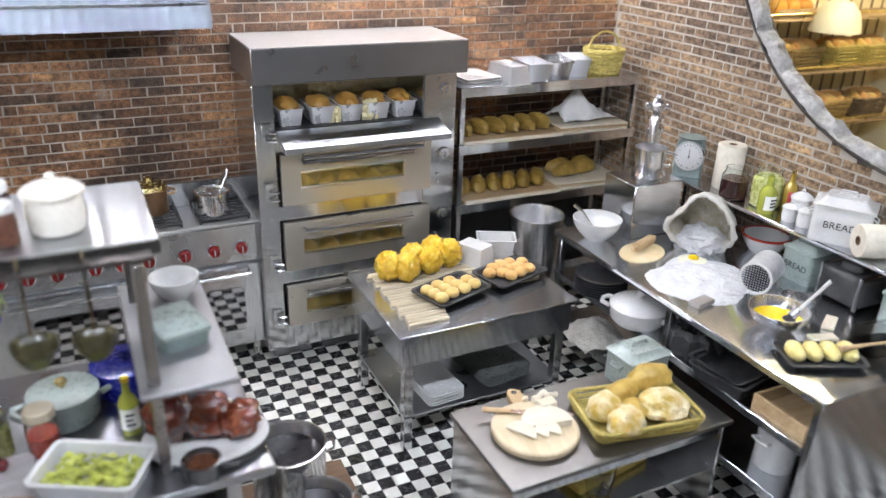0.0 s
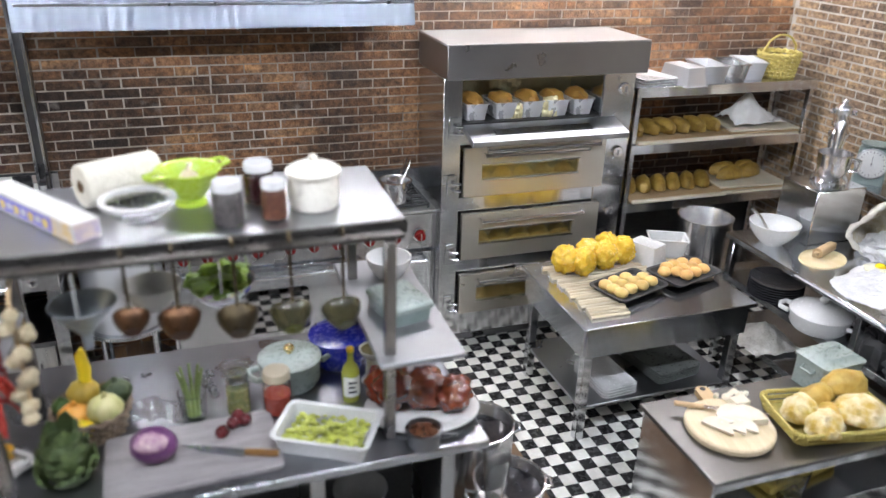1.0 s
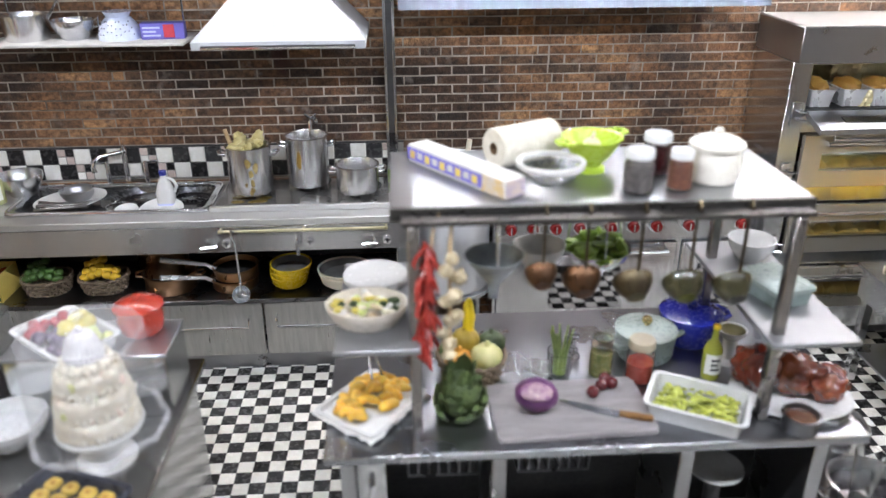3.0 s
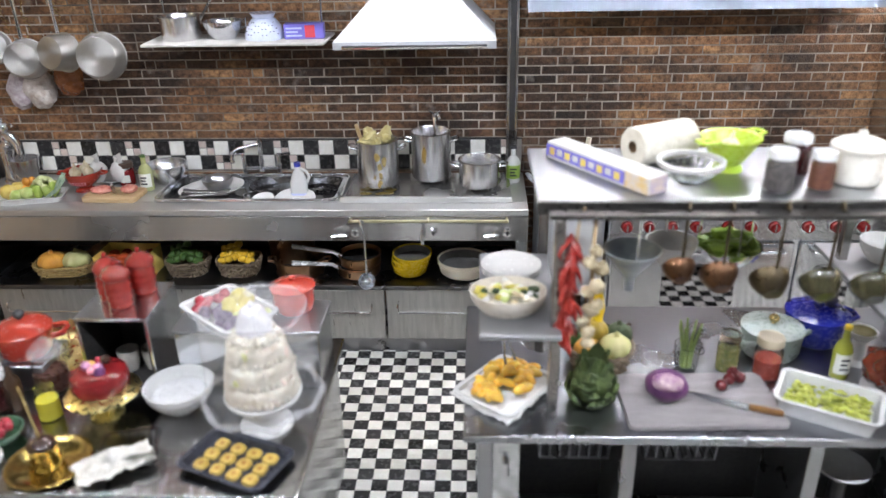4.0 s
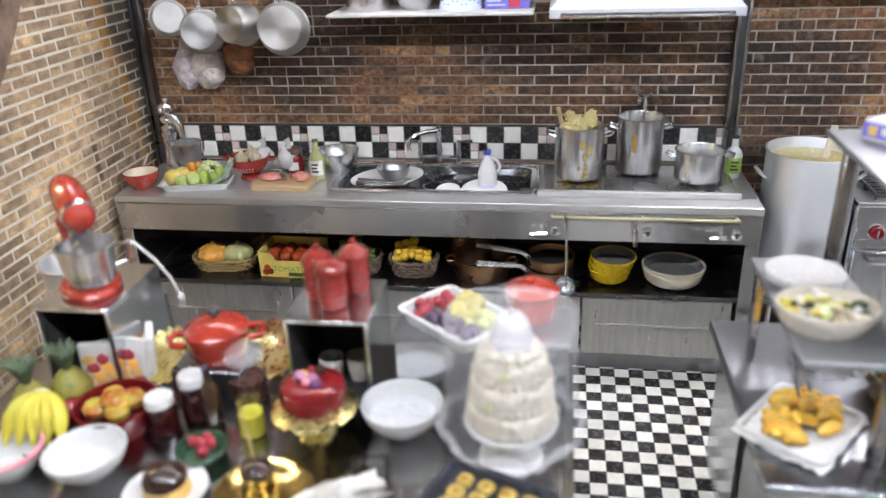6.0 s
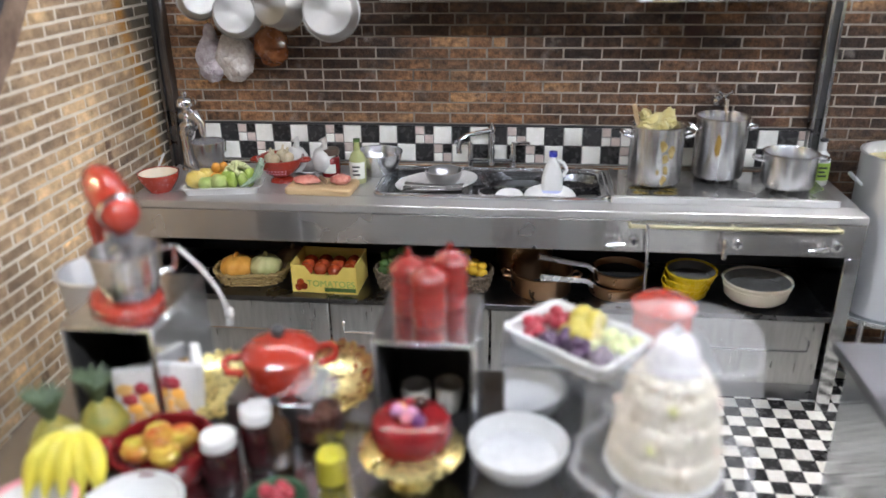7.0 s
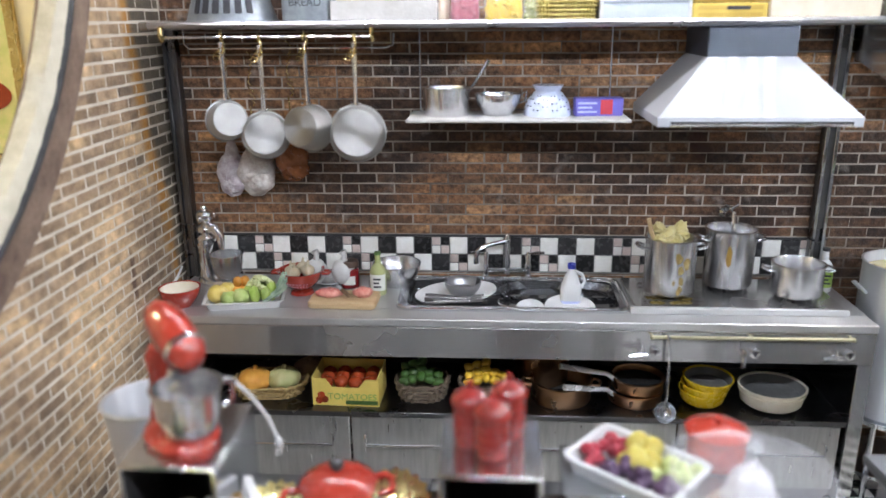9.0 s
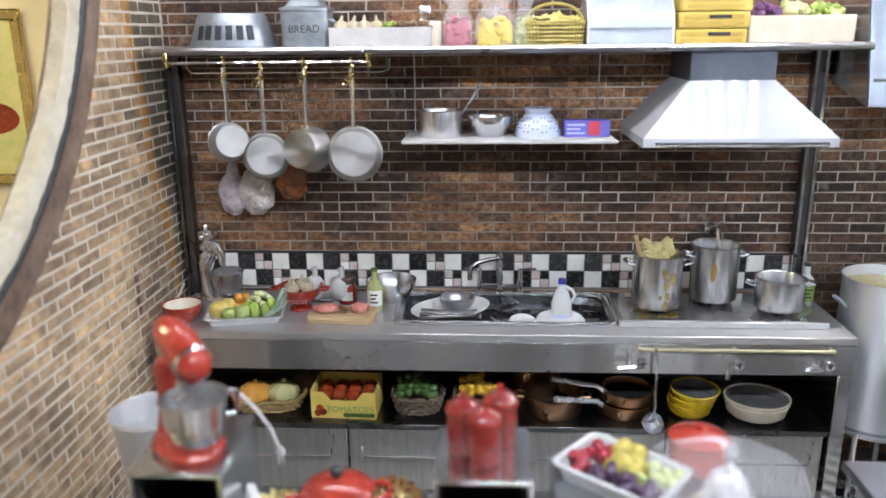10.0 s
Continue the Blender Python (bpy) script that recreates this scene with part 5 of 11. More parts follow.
t = pot("stock_pot", "very large aluminium stock pot full of yellow soup", -0.63, 4.2, 0.4, 0.195, 0.68, ALU, inner=mat("yellow_soup", (0.6, 0.5, 0.18), (0.66, 0.57, 0.3), scale=20, rough=0.2, coat=0.4), fill=0.64)
bm = B()
tube(bm, [(0.06, 0.03, 0.6), (0.09, 0.05, 0.78)], 0.014, 8)
part("spoon", bm, PEACH, t, "pale wooden spoon")

# ---- deck oven ----
OX0, OX1, OY, OT = 1.0, 2.1, 4.06, 1.755
ov = thing("deck_oven", "tall steel four-deck bakery oven, top door folded open", "oven", 1.55, 4.28, 0)
for x0, x1 in ((OX0, OX0 + 0.1), (1.91, OX1)):
    bm = B()
    bx(bm, x0, OY, 0.1, x1, WB - 0.02, 1.585, 0.003)
    wpart("side_panel", bm, STEEL_V, ov)
for z0, z1 in ((0.1, 0.24), (0.5, 0.575), (0.865, 0.94), (1.235, 1.32), (1.572, 1.585)):
    bm = B()
    bx(bm, OX0 + 0.1, OY + 0.005, z0, 1.91, WB - 0.02, z1)
    wpart("deck_divider", bm, STEEL, ov)
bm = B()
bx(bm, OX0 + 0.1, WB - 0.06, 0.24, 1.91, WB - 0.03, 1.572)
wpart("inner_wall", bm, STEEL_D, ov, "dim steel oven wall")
# the pale foil back stands in for bright light inside the oven
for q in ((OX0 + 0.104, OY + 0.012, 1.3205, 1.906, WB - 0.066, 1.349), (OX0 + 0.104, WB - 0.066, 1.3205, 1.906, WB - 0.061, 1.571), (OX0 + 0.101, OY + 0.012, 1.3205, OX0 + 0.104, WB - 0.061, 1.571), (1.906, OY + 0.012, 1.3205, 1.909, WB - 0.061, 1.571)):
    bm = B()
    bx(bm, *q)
    wpart("lining", bm, BLACK_IN if q[5] < 1.4 else (FOIL if q[4] - q[1] < 0.01 else STEEL), ov, "black oven floor" if q[5] < 1.4 else "bright metal oven lining")
# duller steel puts the front's dark reflection into the cap's colour
bm = B()
bx(bm, OX0 - 0.005, OY - 0.055, 1.587, 2.135, WB - 0.015, OT, 0.004)
wpart("top_cap", bm, STEEL_D, ov)
# thin pale sheet added on the cap as the bright wall's reflection
bm = B()
bx(bm, OX0 - 0.003, OY - 0.053, OT + 0.0004, 2.133, WB - 0.016, OT + 0.004)
wpart("top_sheet", bm, WORKTOP, ov)
bm = B()
bx(bm, OX0 + 0.05, OY + 0.1, 0, OX1 - 0.05, WB - 0.04, 0.099)
wpart("plinth", bm, STEEL_D, ov)


def deck_door(z0, z1, slot):
    a, b = 1.115, 1.945
    h = z1 - z0
    bm = B()
    s0, s1 = z0 + h * slot[0], z0 + h * slot[1]
    for q in ((a, z0, b, s0), (a, s1, b, z1), (a, s0, a + 0.1, s1), (b - 0.16, s0, b, s1)):
        bx(bm, q[0], OY - 0.03, q[1], q[2], OY - 0.002, q[3])
    d = wpart("deck_door", bm, WARM_STEEL, ov)
    bm = B()
    bx(bm, a + 0.1, OY - 0.02, s0, b - 0.16, OY - 0.014, s1)
    g = wpart("window", bm, GOLD_GLASS, d, "glass slot with the oven's gold glow painted in")
    g.visible_shadow = False
    bm = B()
    for q in ((a + 0.095, s0 - 0.006, b - 0.155, s0 + 0.004), (a + 0.095, s1 - 0.004, b - 0.155, s1 + 0.006)):
        bx(bm, q[0], OY - 0.036, q[1], q[2], OY - 0.0305, q[3])
    wpart("window_trim", bm, CHROME, d)
    bm = B()
    zz = z1 - 0.03
    tube(bm, [(a + 0.1, OY - 0.03, zz), (a + 0.1, OY - 0.07, zz - 0.004), (b - 0.12, OY - 0.07, zz - 0.004), (b - 0.12, OY - 0.03, zz)], 0.012, 8)
    wpart("handle", bm, CHROME, d)


deck_door(0.955, 1.225, (0.35, 0.65))
deck_door(0.585, 0.855, (0.35, 0.65))
deck_door(0.25, 0.49, (0.3, 0.68))
# opened top door lies flat
bm = B()
loft(bm, [[(x, OY - 0.004, 1.318), (x, OY - 0.004, 1.346), (x, 3.9, 1.302), (x, 3.892, 1.297), (x, 3.892, 1.27), (x, 3.9, 1.268)] for x in (1.105, 1.995)])
d = wpart("open_door", bm, SHEET, ov, "steel door folded down flat")
bm = B()
loft(bm, [[(x, 3.99, 1.3325), (x, 3.99, 1.3285), (x, 3.945, 1.3151), (x, 3.945, 1.3191)] for x in (1.25, 1.8)])
wpart("window", bm, GLASS, d)
bm = B()
tube(bm, [(1.2, 3.93, 1.28), (1.2, 3.925, 1.235), (1.85, 3.925, 1.235), (1.85, 3.93, 1.28)], 0.01, 8)
wpart("handle", bm, CHROME, d)
for z in (1.495, 1.14, 0.785):
    bm = B()
    lathe(bm, [(0, 0), (0.034, 0), (0.034, 0.01), (0.028, 0.018), (0, 0.018)], 22)
    bmesh.ops.transform(bm, matrix=Matrix.Translation((2.035, OY, z)) @ Matrix.Rotation(radians(90), 4, "X"), verts=bm.verts)
    d = wpart("dial", bm, CHROME, ov, "round chrome dial")
    bm = B()
    bx(bm, 2.03, OY - 0.024, z - 0.016, 2.04, OY - 0.0185, z + 0.016)
    wpart("pointer", bm, STEEL_D, d)
for z in (1.55, 1.36, 1.02, 0.98, 0.66, 0.62, 0.35):
    bm = B()
    lathe(bm, [(0, 0), (0.01, 0), (0.008, 0.012), (0, 0.012)], 10)
    bmesh.ops.transform(bm, matrix=Matrix.Translation((2.0, OY, z)) @ Matrix.Rotation(radians(90), 4, "X"), verts=bm.verts)
    wpart("button", bm, CHROME, ov)
for z in (1.33, 1.02, 0.62, 0.3):
    bm = B()
    bx(bm, 1.03, OY - 0.008, z - 0.06, 1.08, OY - 0.001, z + 0.06, 0.004)
    d = wpart("hinge_plate", bm, STEEL_V, ov)
    bm = B()
    for k in (-0.02, 0.02):
        tube(bm, [(1.055, OY - 0.008, z + k), (1.062, OY - 0.03, z + k - 0.004), (1.1, OY - 0.035, z + k - 0.006)], 0.007, 6)
    wpart("hinge_pin", bm, CHROME, d)


def loaf_tin(name, label, x, y, z, w, d, h, rz=0.0, material=None, group="loaf tins", ry=0.0, rx=0.0):
    bm = B()
    loft(bm, [rrect(w * 0.82, d * 0.86, 0.008, 0, 2), rrect(w, d, 0.01, h, 2), rrect(w + 0.014, d + 0.014, 0.012, h, 2), rrect(w + 0.014, d + 0.014, 0.012, h + 0.004, 2),
              rrect(w - 0.006, d - 0.006, 0.01, h + 0.004, 2), rrect(w * 0.82 - 0.006, d * 0.86 - 0.006, 0.008, 0.006, 2)])
    return single(name, bm, material or ALU, label, "baking tin", x, y, z, rz, group, rx=rx, ry=ry)


for k, x in enumerate((1.2, 1.365, 1.52, 1.67, 1.82)):
    loaf_tin("loaf_tin", "bright loaf tin holding a browned loaf in the oven", x, 4.2, 1.35, 0.125, 0.2, 0.085, 0, TIN, "oven loaf tins")
    bm = B()
    ball(bm, (0, 0, 0), (0.06, 0.096, 0.052), 0.2, 3, 5, k)
    single("baked_loaf", bm, CRUST_D, "domed brown loaf rising from its tin", "bread", x, 4.2, 1.432, 0, "oven loaves")
for zz, n in ((0.94, 5), (0.575, 5), (0.241, 4)):
    for k in range(n):
        bm = B()
        lump_bread(bm, 0, 0, 0, 0.2, 0.12, 0.1, math.pi / 2, k + zz)
        single("oven_loaf", bm, CRUST_Y, "golden loaf baking behind an oven window", "bread", 1.27 + 0.125 * k, 4.16, zz + 0.001, 0, "baking loaves")
for k, (x, z, w, h) in enumerate(((1.45, 1.37, 0.19, 0.17), (1.62, 1.33, 0.085, 0.13), (1.43, 1.33, 0.065, 0.1))):
    bm = B()
    g = [[bm.verts.new((w * (i / 7 - 0.5), 0.02 * noise.noise(Vector((i * 0.9, j * 0.8, k * 3.1))), h * j / 7 + 0.012 * noise.noise(Vector((i * 0.7, j * 0.7, k + 9))))) for i in range(8)] for j in range(8)]
    fs = [bm.faces.new((g[j][i], g[j][i + 1], g[j + 1][i + 1], g[j + 1][i])) for j in range(7) for i in range(7)]
    ex = bmesh.ops.extrude_face_region(bm, geom=fs)
    for v in ex["geom"]:
        if isinstance(v, bmesh.types.BMVert):
            v.co.y += 0.003
    single("gold_foil", bm, FOIL, "crumpled sheet of golden foil among the loaf tins", "foil", x, 4.34 if k == 0 else 4.11, z, 0, "foil sheets", angle=10)

# ---- bread rack by the east corner ----
rk = thing("bread_rack", "steel rack with three shelves of loaves and tins", "rack", 2.78, 4.28, 0)
for z in (1.48, 1.15, 0.79, 0.3):
    bm = B()
    bx(bm, 2.15, 4.1, z - 0.02, 3.4, WB - 0.02, z, 0.003)
    bx(bm, 2.15, 4.096, z - 0.055, 3.4, 4.112, z + 0.004, 0.003)
    wpart("shelf", bm, STEEL, rk)
for x in (2.16, 3.36):
    for y in (4.113, 4.43):
        bm = B()
        bx(bm, x, y, 0, x + 0.03, y + 0.03, 1.478, 0.002)
        wpart("post", bm, STEEL_V, rk)
# black sheet added as the shade behind the lower shelves
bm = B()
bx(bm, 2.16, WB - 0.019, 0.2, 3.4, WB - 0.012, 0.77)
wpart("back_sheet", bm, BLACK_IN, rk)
t = thing("tray_stack", "stack of three white rectangular trays", "trays", 2.3, 4.26, 1.481, 6)
for k in range(3):
    bm = B()
    loft(bm, [rrect(0.22, 0.26, 0.02, 0.014 * k), rrect(0.24, 0.28, 0.02, 0.014 * k + 0.01), rrect(0.23, 0.27, 0.02, 0.014 * k + 0.012), rrect(0.2, 0.24, 0.02, 0.014 * k + 0.006)])
    part("tray", bm, WHITE, t)
for k, (x, y, rz, mt) in enumerate(((2.5, 4.2, 8, ALU), (2.67, 4.22, -6, ALU), (2.84, 4.24, -14, CHROME), (3.0, 4.27, -20, ALU))):
    loaf_tin("loaf_tin", "empty aluminium loaf tin on the rack's top shelf", x, y, 1.481 + (0.1 if k == 0 else 0), 0.15, 0.24, 0.1, rz, mt, "empty loaf tins", rx=180 if k == 0 else 0)
woven_basket("yellow_basket", "round yellow wicker basket with an arched handle", 3.2, 4.25, 1.481, 0.23, 0.23, 0.14, WICKER_Y, 0, 7, 1.25, True)
for z, n, x0 in ((1.15, 6, 2.25), (0.79, 6, 2.27)):
    t = thing("wooden_board", "pale wooden proving board under a row of loaves", "board", x0 + 0.27, 4.26, z + 0.001)
    bm = B()
    bx(bm, -0.33, -0.15, 0, 0.33, 0.16, 0.018, 0.003)
    part("board", bm, WOOD, t)
    bm = B()
    bx(bm, -0.33, -0.17, 0.0, 0.33, -0.152, 0.022, 0.003)
    part("lip", bm, PEACH, t)
    for k in range(n):
        bm = B()
        if z > 1:
            ball(bm, (0, 0, 0.045), (0.042, 0.1, 0.043), 0.12, 3, 5, k)
            lump_bread(bm, 0, 0, 0.0, 0.2, 0.08, 0.07, math.pi / 2, k)
        else:
            lump_bread(bm, 0, 0, 0, 0.2, 0.1, 0.075, math.pi / 2 - 0.5, k + 9)
        single("bread_loaf", bm, LOAF_Y, "golden loaf in a row on a wooden board", "bread", x0 + 0.105 * k, 4.26, z + 0.02, 4 * (k % 3), "rack loaves")
for z in (1.15, 0.79):
    t = thing("bread_board", "stacked thin wooden boards on the rack", "board", 3.1, 4.26, z + 0.001, -4)
    for k in range(3):
        bm = B()
        bx(bm, -0.24, -0.15, 0.016 * k, 0.24, 0.15, 0.016 * k + 0.012, 0.003)
        part("board", bm, PEACH if k != 1 else WOOD, t)


def cloth_heap(bm, w, d, h, seed=0.0, peak=(0.0, 0.0)):
    n = 26
    g = []
    for j in range(n + 1):
        row = []
        for i in range(n + 1):
            u, v = i / n * 2 - 1, j / n * 2 - 1
            q = math.hypot(u - peak[0], v - peak[1])
            zz = h * max(0.0, 1 - q) ** 1.15
            zz += 0.022 * (1 + noise.noise(Vector((u * 2.6 + seed, v * 2.6, seed)))) + 0.01 * noise.noise(Vector((u * 7, v * 7 + seed, 1)))
            e = 1 + 0.14 * noise.noise(Vector((u * 2, v * 2, seed + 5)))
            row.append(bm.verts.new((u * w / 2 * e, v * d / 2 * e, max(0.002, zz))))
        g.append(row)
    fs = [bm.faces.new((g[j][i], g[j][i + 1], g[j + 1][i + 1], g[j + 1][i])) for j in range(n) for i in range(n)]
    ext = bmesh.ops.extrude_face_region(bm, geom=fs)
    for v in ext["geom"]:
        if isinstance(v, bmesh.types.BMVert):
            v.co.z += 0.004
    return bm


bm = B()
cloth_heap(bm, 0.36, 0.24, 0.17, 2.0, (-0.2, 0.0))
single("tea_towel", bm, CLOTH, "white tea towel draped in a peak over bread", "cloth", 3.08, 4.26, 1.2, angle=80)
for k, (x, y, z) in enumerate(((3.0, 4.24, 0.84), (3.0, 4.33, 0.84), (3.15, 4.26, 0.84), (3.16, 4.33, 0.84))):
    bm = B()
    lump_bread(bm, 0, 0, 0, 0.22, 0.1, 0.07, 0.25, k)
    single("baguette_piece", bm, LOAF_Y, "golden split loaf on wooden boards", "bread", x, y, z, -6 + 5 * k, "board loaves")
# big stock pot on the floor by the rack
pot("tall_stock_pot", "tall aluminium stock pot with side handles on the floor", 2.54, 3.84, 0.0, 0.155, 0.78, POTSTEEL)

# ---- east work counter ----
CX, CY0, CY1, CZ = 2.5, 1.83, 3.6, 0.79
ct = thing("work_counter", "steel work counter with two lower shelves against the brick wall", "counter", 2.98, 2.7, 0)
bm = B()
bx(bm, CX, CY0, CZ - 0.035, WR - 0.01, CY1, CZ, 0.005)
wpart("worktop", bm, STEEL, ct)
bm = B()
bx(bm, CX + 0.02, CY0 + 0.02, 0.0, WR - 0.02, CY0 + 0.05, CZ - 0.036, 0.003)
wpart("end_panel", bm, STEEL, ct)
for z in (0.55, 0.26):
    bm = B()
    bx(bm, CX + 0.02, CY0 + 0.052, z - 0.02, WR - 0.02, CY1 - 0.02, z, 0.003)
    bx(bm, CX + 0.012, CY0 + 0.052, z - 0.035, CX + 0.03, CY1 - 0.02, z + 0.003, 0.003)
    wpart("shelf", bm, STEEL, ct)
for x, y in ((CX + 0.02, CY1 - 0.055), (WR - 0.06, CY1 - 0.055), (CX + 0.02, 2.66)):
    bm = B()
    bx(bm, x, y, 0, x + 0.035, y + 0.035, CZ - 0.036, 0.003)
    wpart("leg", bm, STEEL_V, ct)
us = thing("over_shelf", "narrow steel shelf above the work counter", "shelf", 3.34, 2.8, CZ + 0.001)
bm = B()
bx(bm, 3.21, 1.95, 1.015, WR - 0.008, 3.66, 1.035, 0.004)
wpart("board", bm, STEEL, us)
for y in (2.0, 2.8, 3.58):
    bm = B()
    bx(bm, 3.40, y, CZ + 0.001, 3.43, y + 0.03, 1.014, 0.003)
    wpart("bracket", bm, STEEL_V, us)
# on the counter
t = bowl("mixing_bowl", "white ceramic bowl with a steel whisk", 2.63, 3.4, CZ, 0.13, 0.12, WHITE, base=0.4)
bm = B()
tube(bm, [(0.0, 0.0, 0.03), (-0.06, 0.05, 0.14), (-0.1, 0.08, 0.18)], [0.012, 0.007, 0.012], 8)
part("whisk", bm, CHROME, t)
bm = B()
bx(bm, -0.16, -0.13, 0, 0.16, 0.13, 0.3, 0.006)
single("steel_box", bm, STEEL_V, "plain brushed steel box on the counter", "box", 2.95, 3.45, CZ)


def stand_mixer(label, x, y, z, rz, body, s=1.0, upright=False):
    """A tilt-head mixer: flat foot, column behind, rounded head, bowl in front."""
    t = thing("stand_mixer", label, "mixer", x, y, z, rz)
    bm = B()
    foot = [(0.085, 0.0, 0.0), (0.088, 0.0, 0.012), (0.08, 0.0, 0.026), (0.06, 0.0, 0.034)]
    loft(bm, [[(r * s * math.cos(a), (r * 1.35 * math.sin(a) + 0.01) * s, zz * s) for a in [2 * math.pi * i / 32 for i in range(32)]] for r, _, zz in foot])
    part("foot", bm, body, t)
    bm = B()
    loft(bm, [rrect(w * s, d * s, 0.45 * min(w, d) * s, zz * s, 6, cy=cy * s) for w, d, zz, cy in ((0.1, 0.085, 0.03, 0.075), (0.075, 0.06, 0.08, 0.085), (0.07, 0.055, 0.15, 0.09), (0.085, 0.075, 0.2, 0.085), (0.06, 0.05, 0.225, 0.08))])
    part("column", bm, body, t)
    if upright:
        bm = B()
        tower = [(0, 0.2), (0.03, 0.2), (0.046, 0.215), (0.05, 0.235), (0.04, 0.25), (0.026, 0.256), (0.03, 0.264), (0.044, 0.272), (0.048, 0.288), (0.036, 0.302), (0.022, 0.308), (0.024, 0.318), (0.04, 0.328), (0.046, 0.346), (0.042, 0.366), (0.03, 0.378), (0.014, 0.384), (0.018, 0.394), (0.014, 0.404), (0, 0.408)]
        lathe(bm, [(r * s, q * s) for r, q in tower], 28, cy=0.07 * s)
        h = part("gear_tower", bm, body, t, "stacked turned chrome tower")
        bm = B()
        tube(bm, [(0.0, 0.06 * s, 0.29 * s), (0.0, 0.0, 0.285 * s), (0.0, -0.02 * s, 0.25 * s), (0, -0.03 * s, 0.12 * s)], [0.03 * s, 0.032 * s, 0.022 * s, 0.008 * s], 14)
        part("drive_arm", bm, body, h)
        for sx in (-1, 1):
            bm = B()
            ball(bm, (sx * 0.05 * s, 0.06 * s, 0.345 * s), 0.017 * s, 0, 2)
            tube(bm, [(sx * 0.03 * s, 0.065 * s, 0.345 * s), (sx * 0.05 * s, 0.06 * s, 0.345 * s)], 0.007 * s, 8)
            part("knob", bm, body, h)
    else:
        prof = ((-0.112, 0.01), (-0.107, 0.028), (-0.09, 0.041), (-0.05, 0.048), (0.0, 0.05), (0.05, 0.047), (0.085, 0.039), (0.107, 0.026), (0.116, 0.009))
        bm = B()
        loft(bm, [[(r * s * math.cos(a), u * s, r * 1.02 * s * math.sin(a)) for a in [2 * math.pi * i / 28 for i in range(28)]] for u, r in prof])
        h = part("head", bm, body, t)
        tilt = 20
        child_at(h, 0, -0.01 * s, 0.282 * s, rx=tilt)
        bm = B()
        loft(bm, [[(r * s * math.cos(a), u * s, r * s * math.sin(a)) for a in [2 * math.pi * i / 28 for i in range(28)]] for u, r in ((-0.072, 0.0465), (-0.07, 0.0485), (-0.06, 0.0495), (-0.058, 0.0475))])
        part("trim_band", bm, CHROME, h)
        bm = B()
        lathe(bm, [(0, 0), (0.018 * s, 0), (0.022 * s, 0.012 * s), (0.034 * s, 0.02 * s), (0.034 * s, 0.045 * s), (0, 0.045 * s)], 18, cy=-0.055 * s, z=-0.095 * s)
        part("hub", bm, CHROME, h)
        bm = B()
        tube(bm, [(0.0, -0.055 * s, -0.095 * s), (0.026 * s, -0.055 * s, -0.13 * s), (0.02 * s, -0.055 * s, -0.17 * s), (0, -0.055 * s, -0.185 * s), (-0.02 * s, -0.055 * s, -0.17 * s), (-0.026 * s, -0.055 * s, -0.13 * s)], 0.006 * s, 6, closed=True)
        part("beater", bm, CHROME, h)
    bm = B()
    lathe(bm, [(0, 0), (0.05 * s, 0), (0.062 * s, 0.012 * s), (0.076 * s, 0.06 * s), (0.082 * s, 0.12 * s), (0.087 * s, 0.122 * s), (0.087 * s, 0.126 * s), (0.079 * s, 0.126 * s), (0.073 * s, 0.06 * s), (0.058 * s, 0.016 * s), (0, 0.008 * s)], 36, cy=-0.05 * s, z=0.036 * s)
    b = part("bowl", bm, POTSTEEL, t, "polished steel bowl")
    bm = B()
    tube(bm, [(0.078 * s, -0.05 * s, 0.14 * s), (0.12 * s, -0.05 * s, 0.135 * s), (0.112 * s, -0.05 * s, 0.08 * s), (0.07 * s, -0.05 * s, 0.075 * s)], 0.007 * s, 8)
    part("bowl_handle", bm, STEEL, b)
    return t


stand_mixer("polished steel stand mixer with its head raised", 2.98, 3.46, CZ + 0.301, -42, POTSTEEL, 1.05, True)
bm = B()
lathe(bm, [(0, 0), (0.13, 0), (0.128, 0.006), (0, 0.01)], 30, 1.1, 0.8)
single("rolled_dough", bm, DOUGH, "thin round of rolled pastry dough on the counter", "dough", 2.75, 3.16, CZ, 20)
t = thing("rolling_pin", "short pale wooden rolling pin on pastry", "rolling pin", 2.78, 3.19, CZ + 0.036, 22)
bm = B()
tube(bm, [(-0.075, 0, 0), (0.075, 0, 0)], 0.026, 18)
part("roller", bm, WOOD, t)
for s in (-1, 1):
    bm = B()
    tube(bm, [(s * 0.075, 0, 0), (s * 0.09, 0, 0), (s * 0.115, 0, 0)], [0.009, 0.012, 0.011], 10)
    part("handle", bm, WOOD, t)
# flour sack lying open
t = thing("flour_sack", "open floury cloth sack slumped on its side, spilling flour", "sack", 3.11, 3.12, CZ, 40)
N = 40


def sack_loop(u, k, dz=0.0):
    """One ring of the sack, u from the mouth (0) to the closed end (1)."""
    out = []
    for i in range(N):
        a = 2 * math.pi * i / N
        c, sn = math.cos(a), math.sin(a)
        w = 0.165 * (1 - 0.3 * max(0.0, sn)) * (1 - 0.25 * u * u)
        h = (0.135 if sn < 0 else 0.21 * (1 - 0.45 * u)) * (1 - 0.15 * u)
        q = noise.noise(Vector((c * 1.6, sn * 1.6, u * 3 + 4))) * 0.028 + noise.noise(Vector((c * 5, sn * 5, u * 9))) * 0.008
        out.append((-0.14 + 0.34 * u + 0.05 * (sn < 0) * -sn * (1 - u) - 0.02 * sn * (1 - u) + q * 0.5, (w * k + q) * c, max(0.003, 0.128 + (h * k + q) * sn + dz)))
    return out


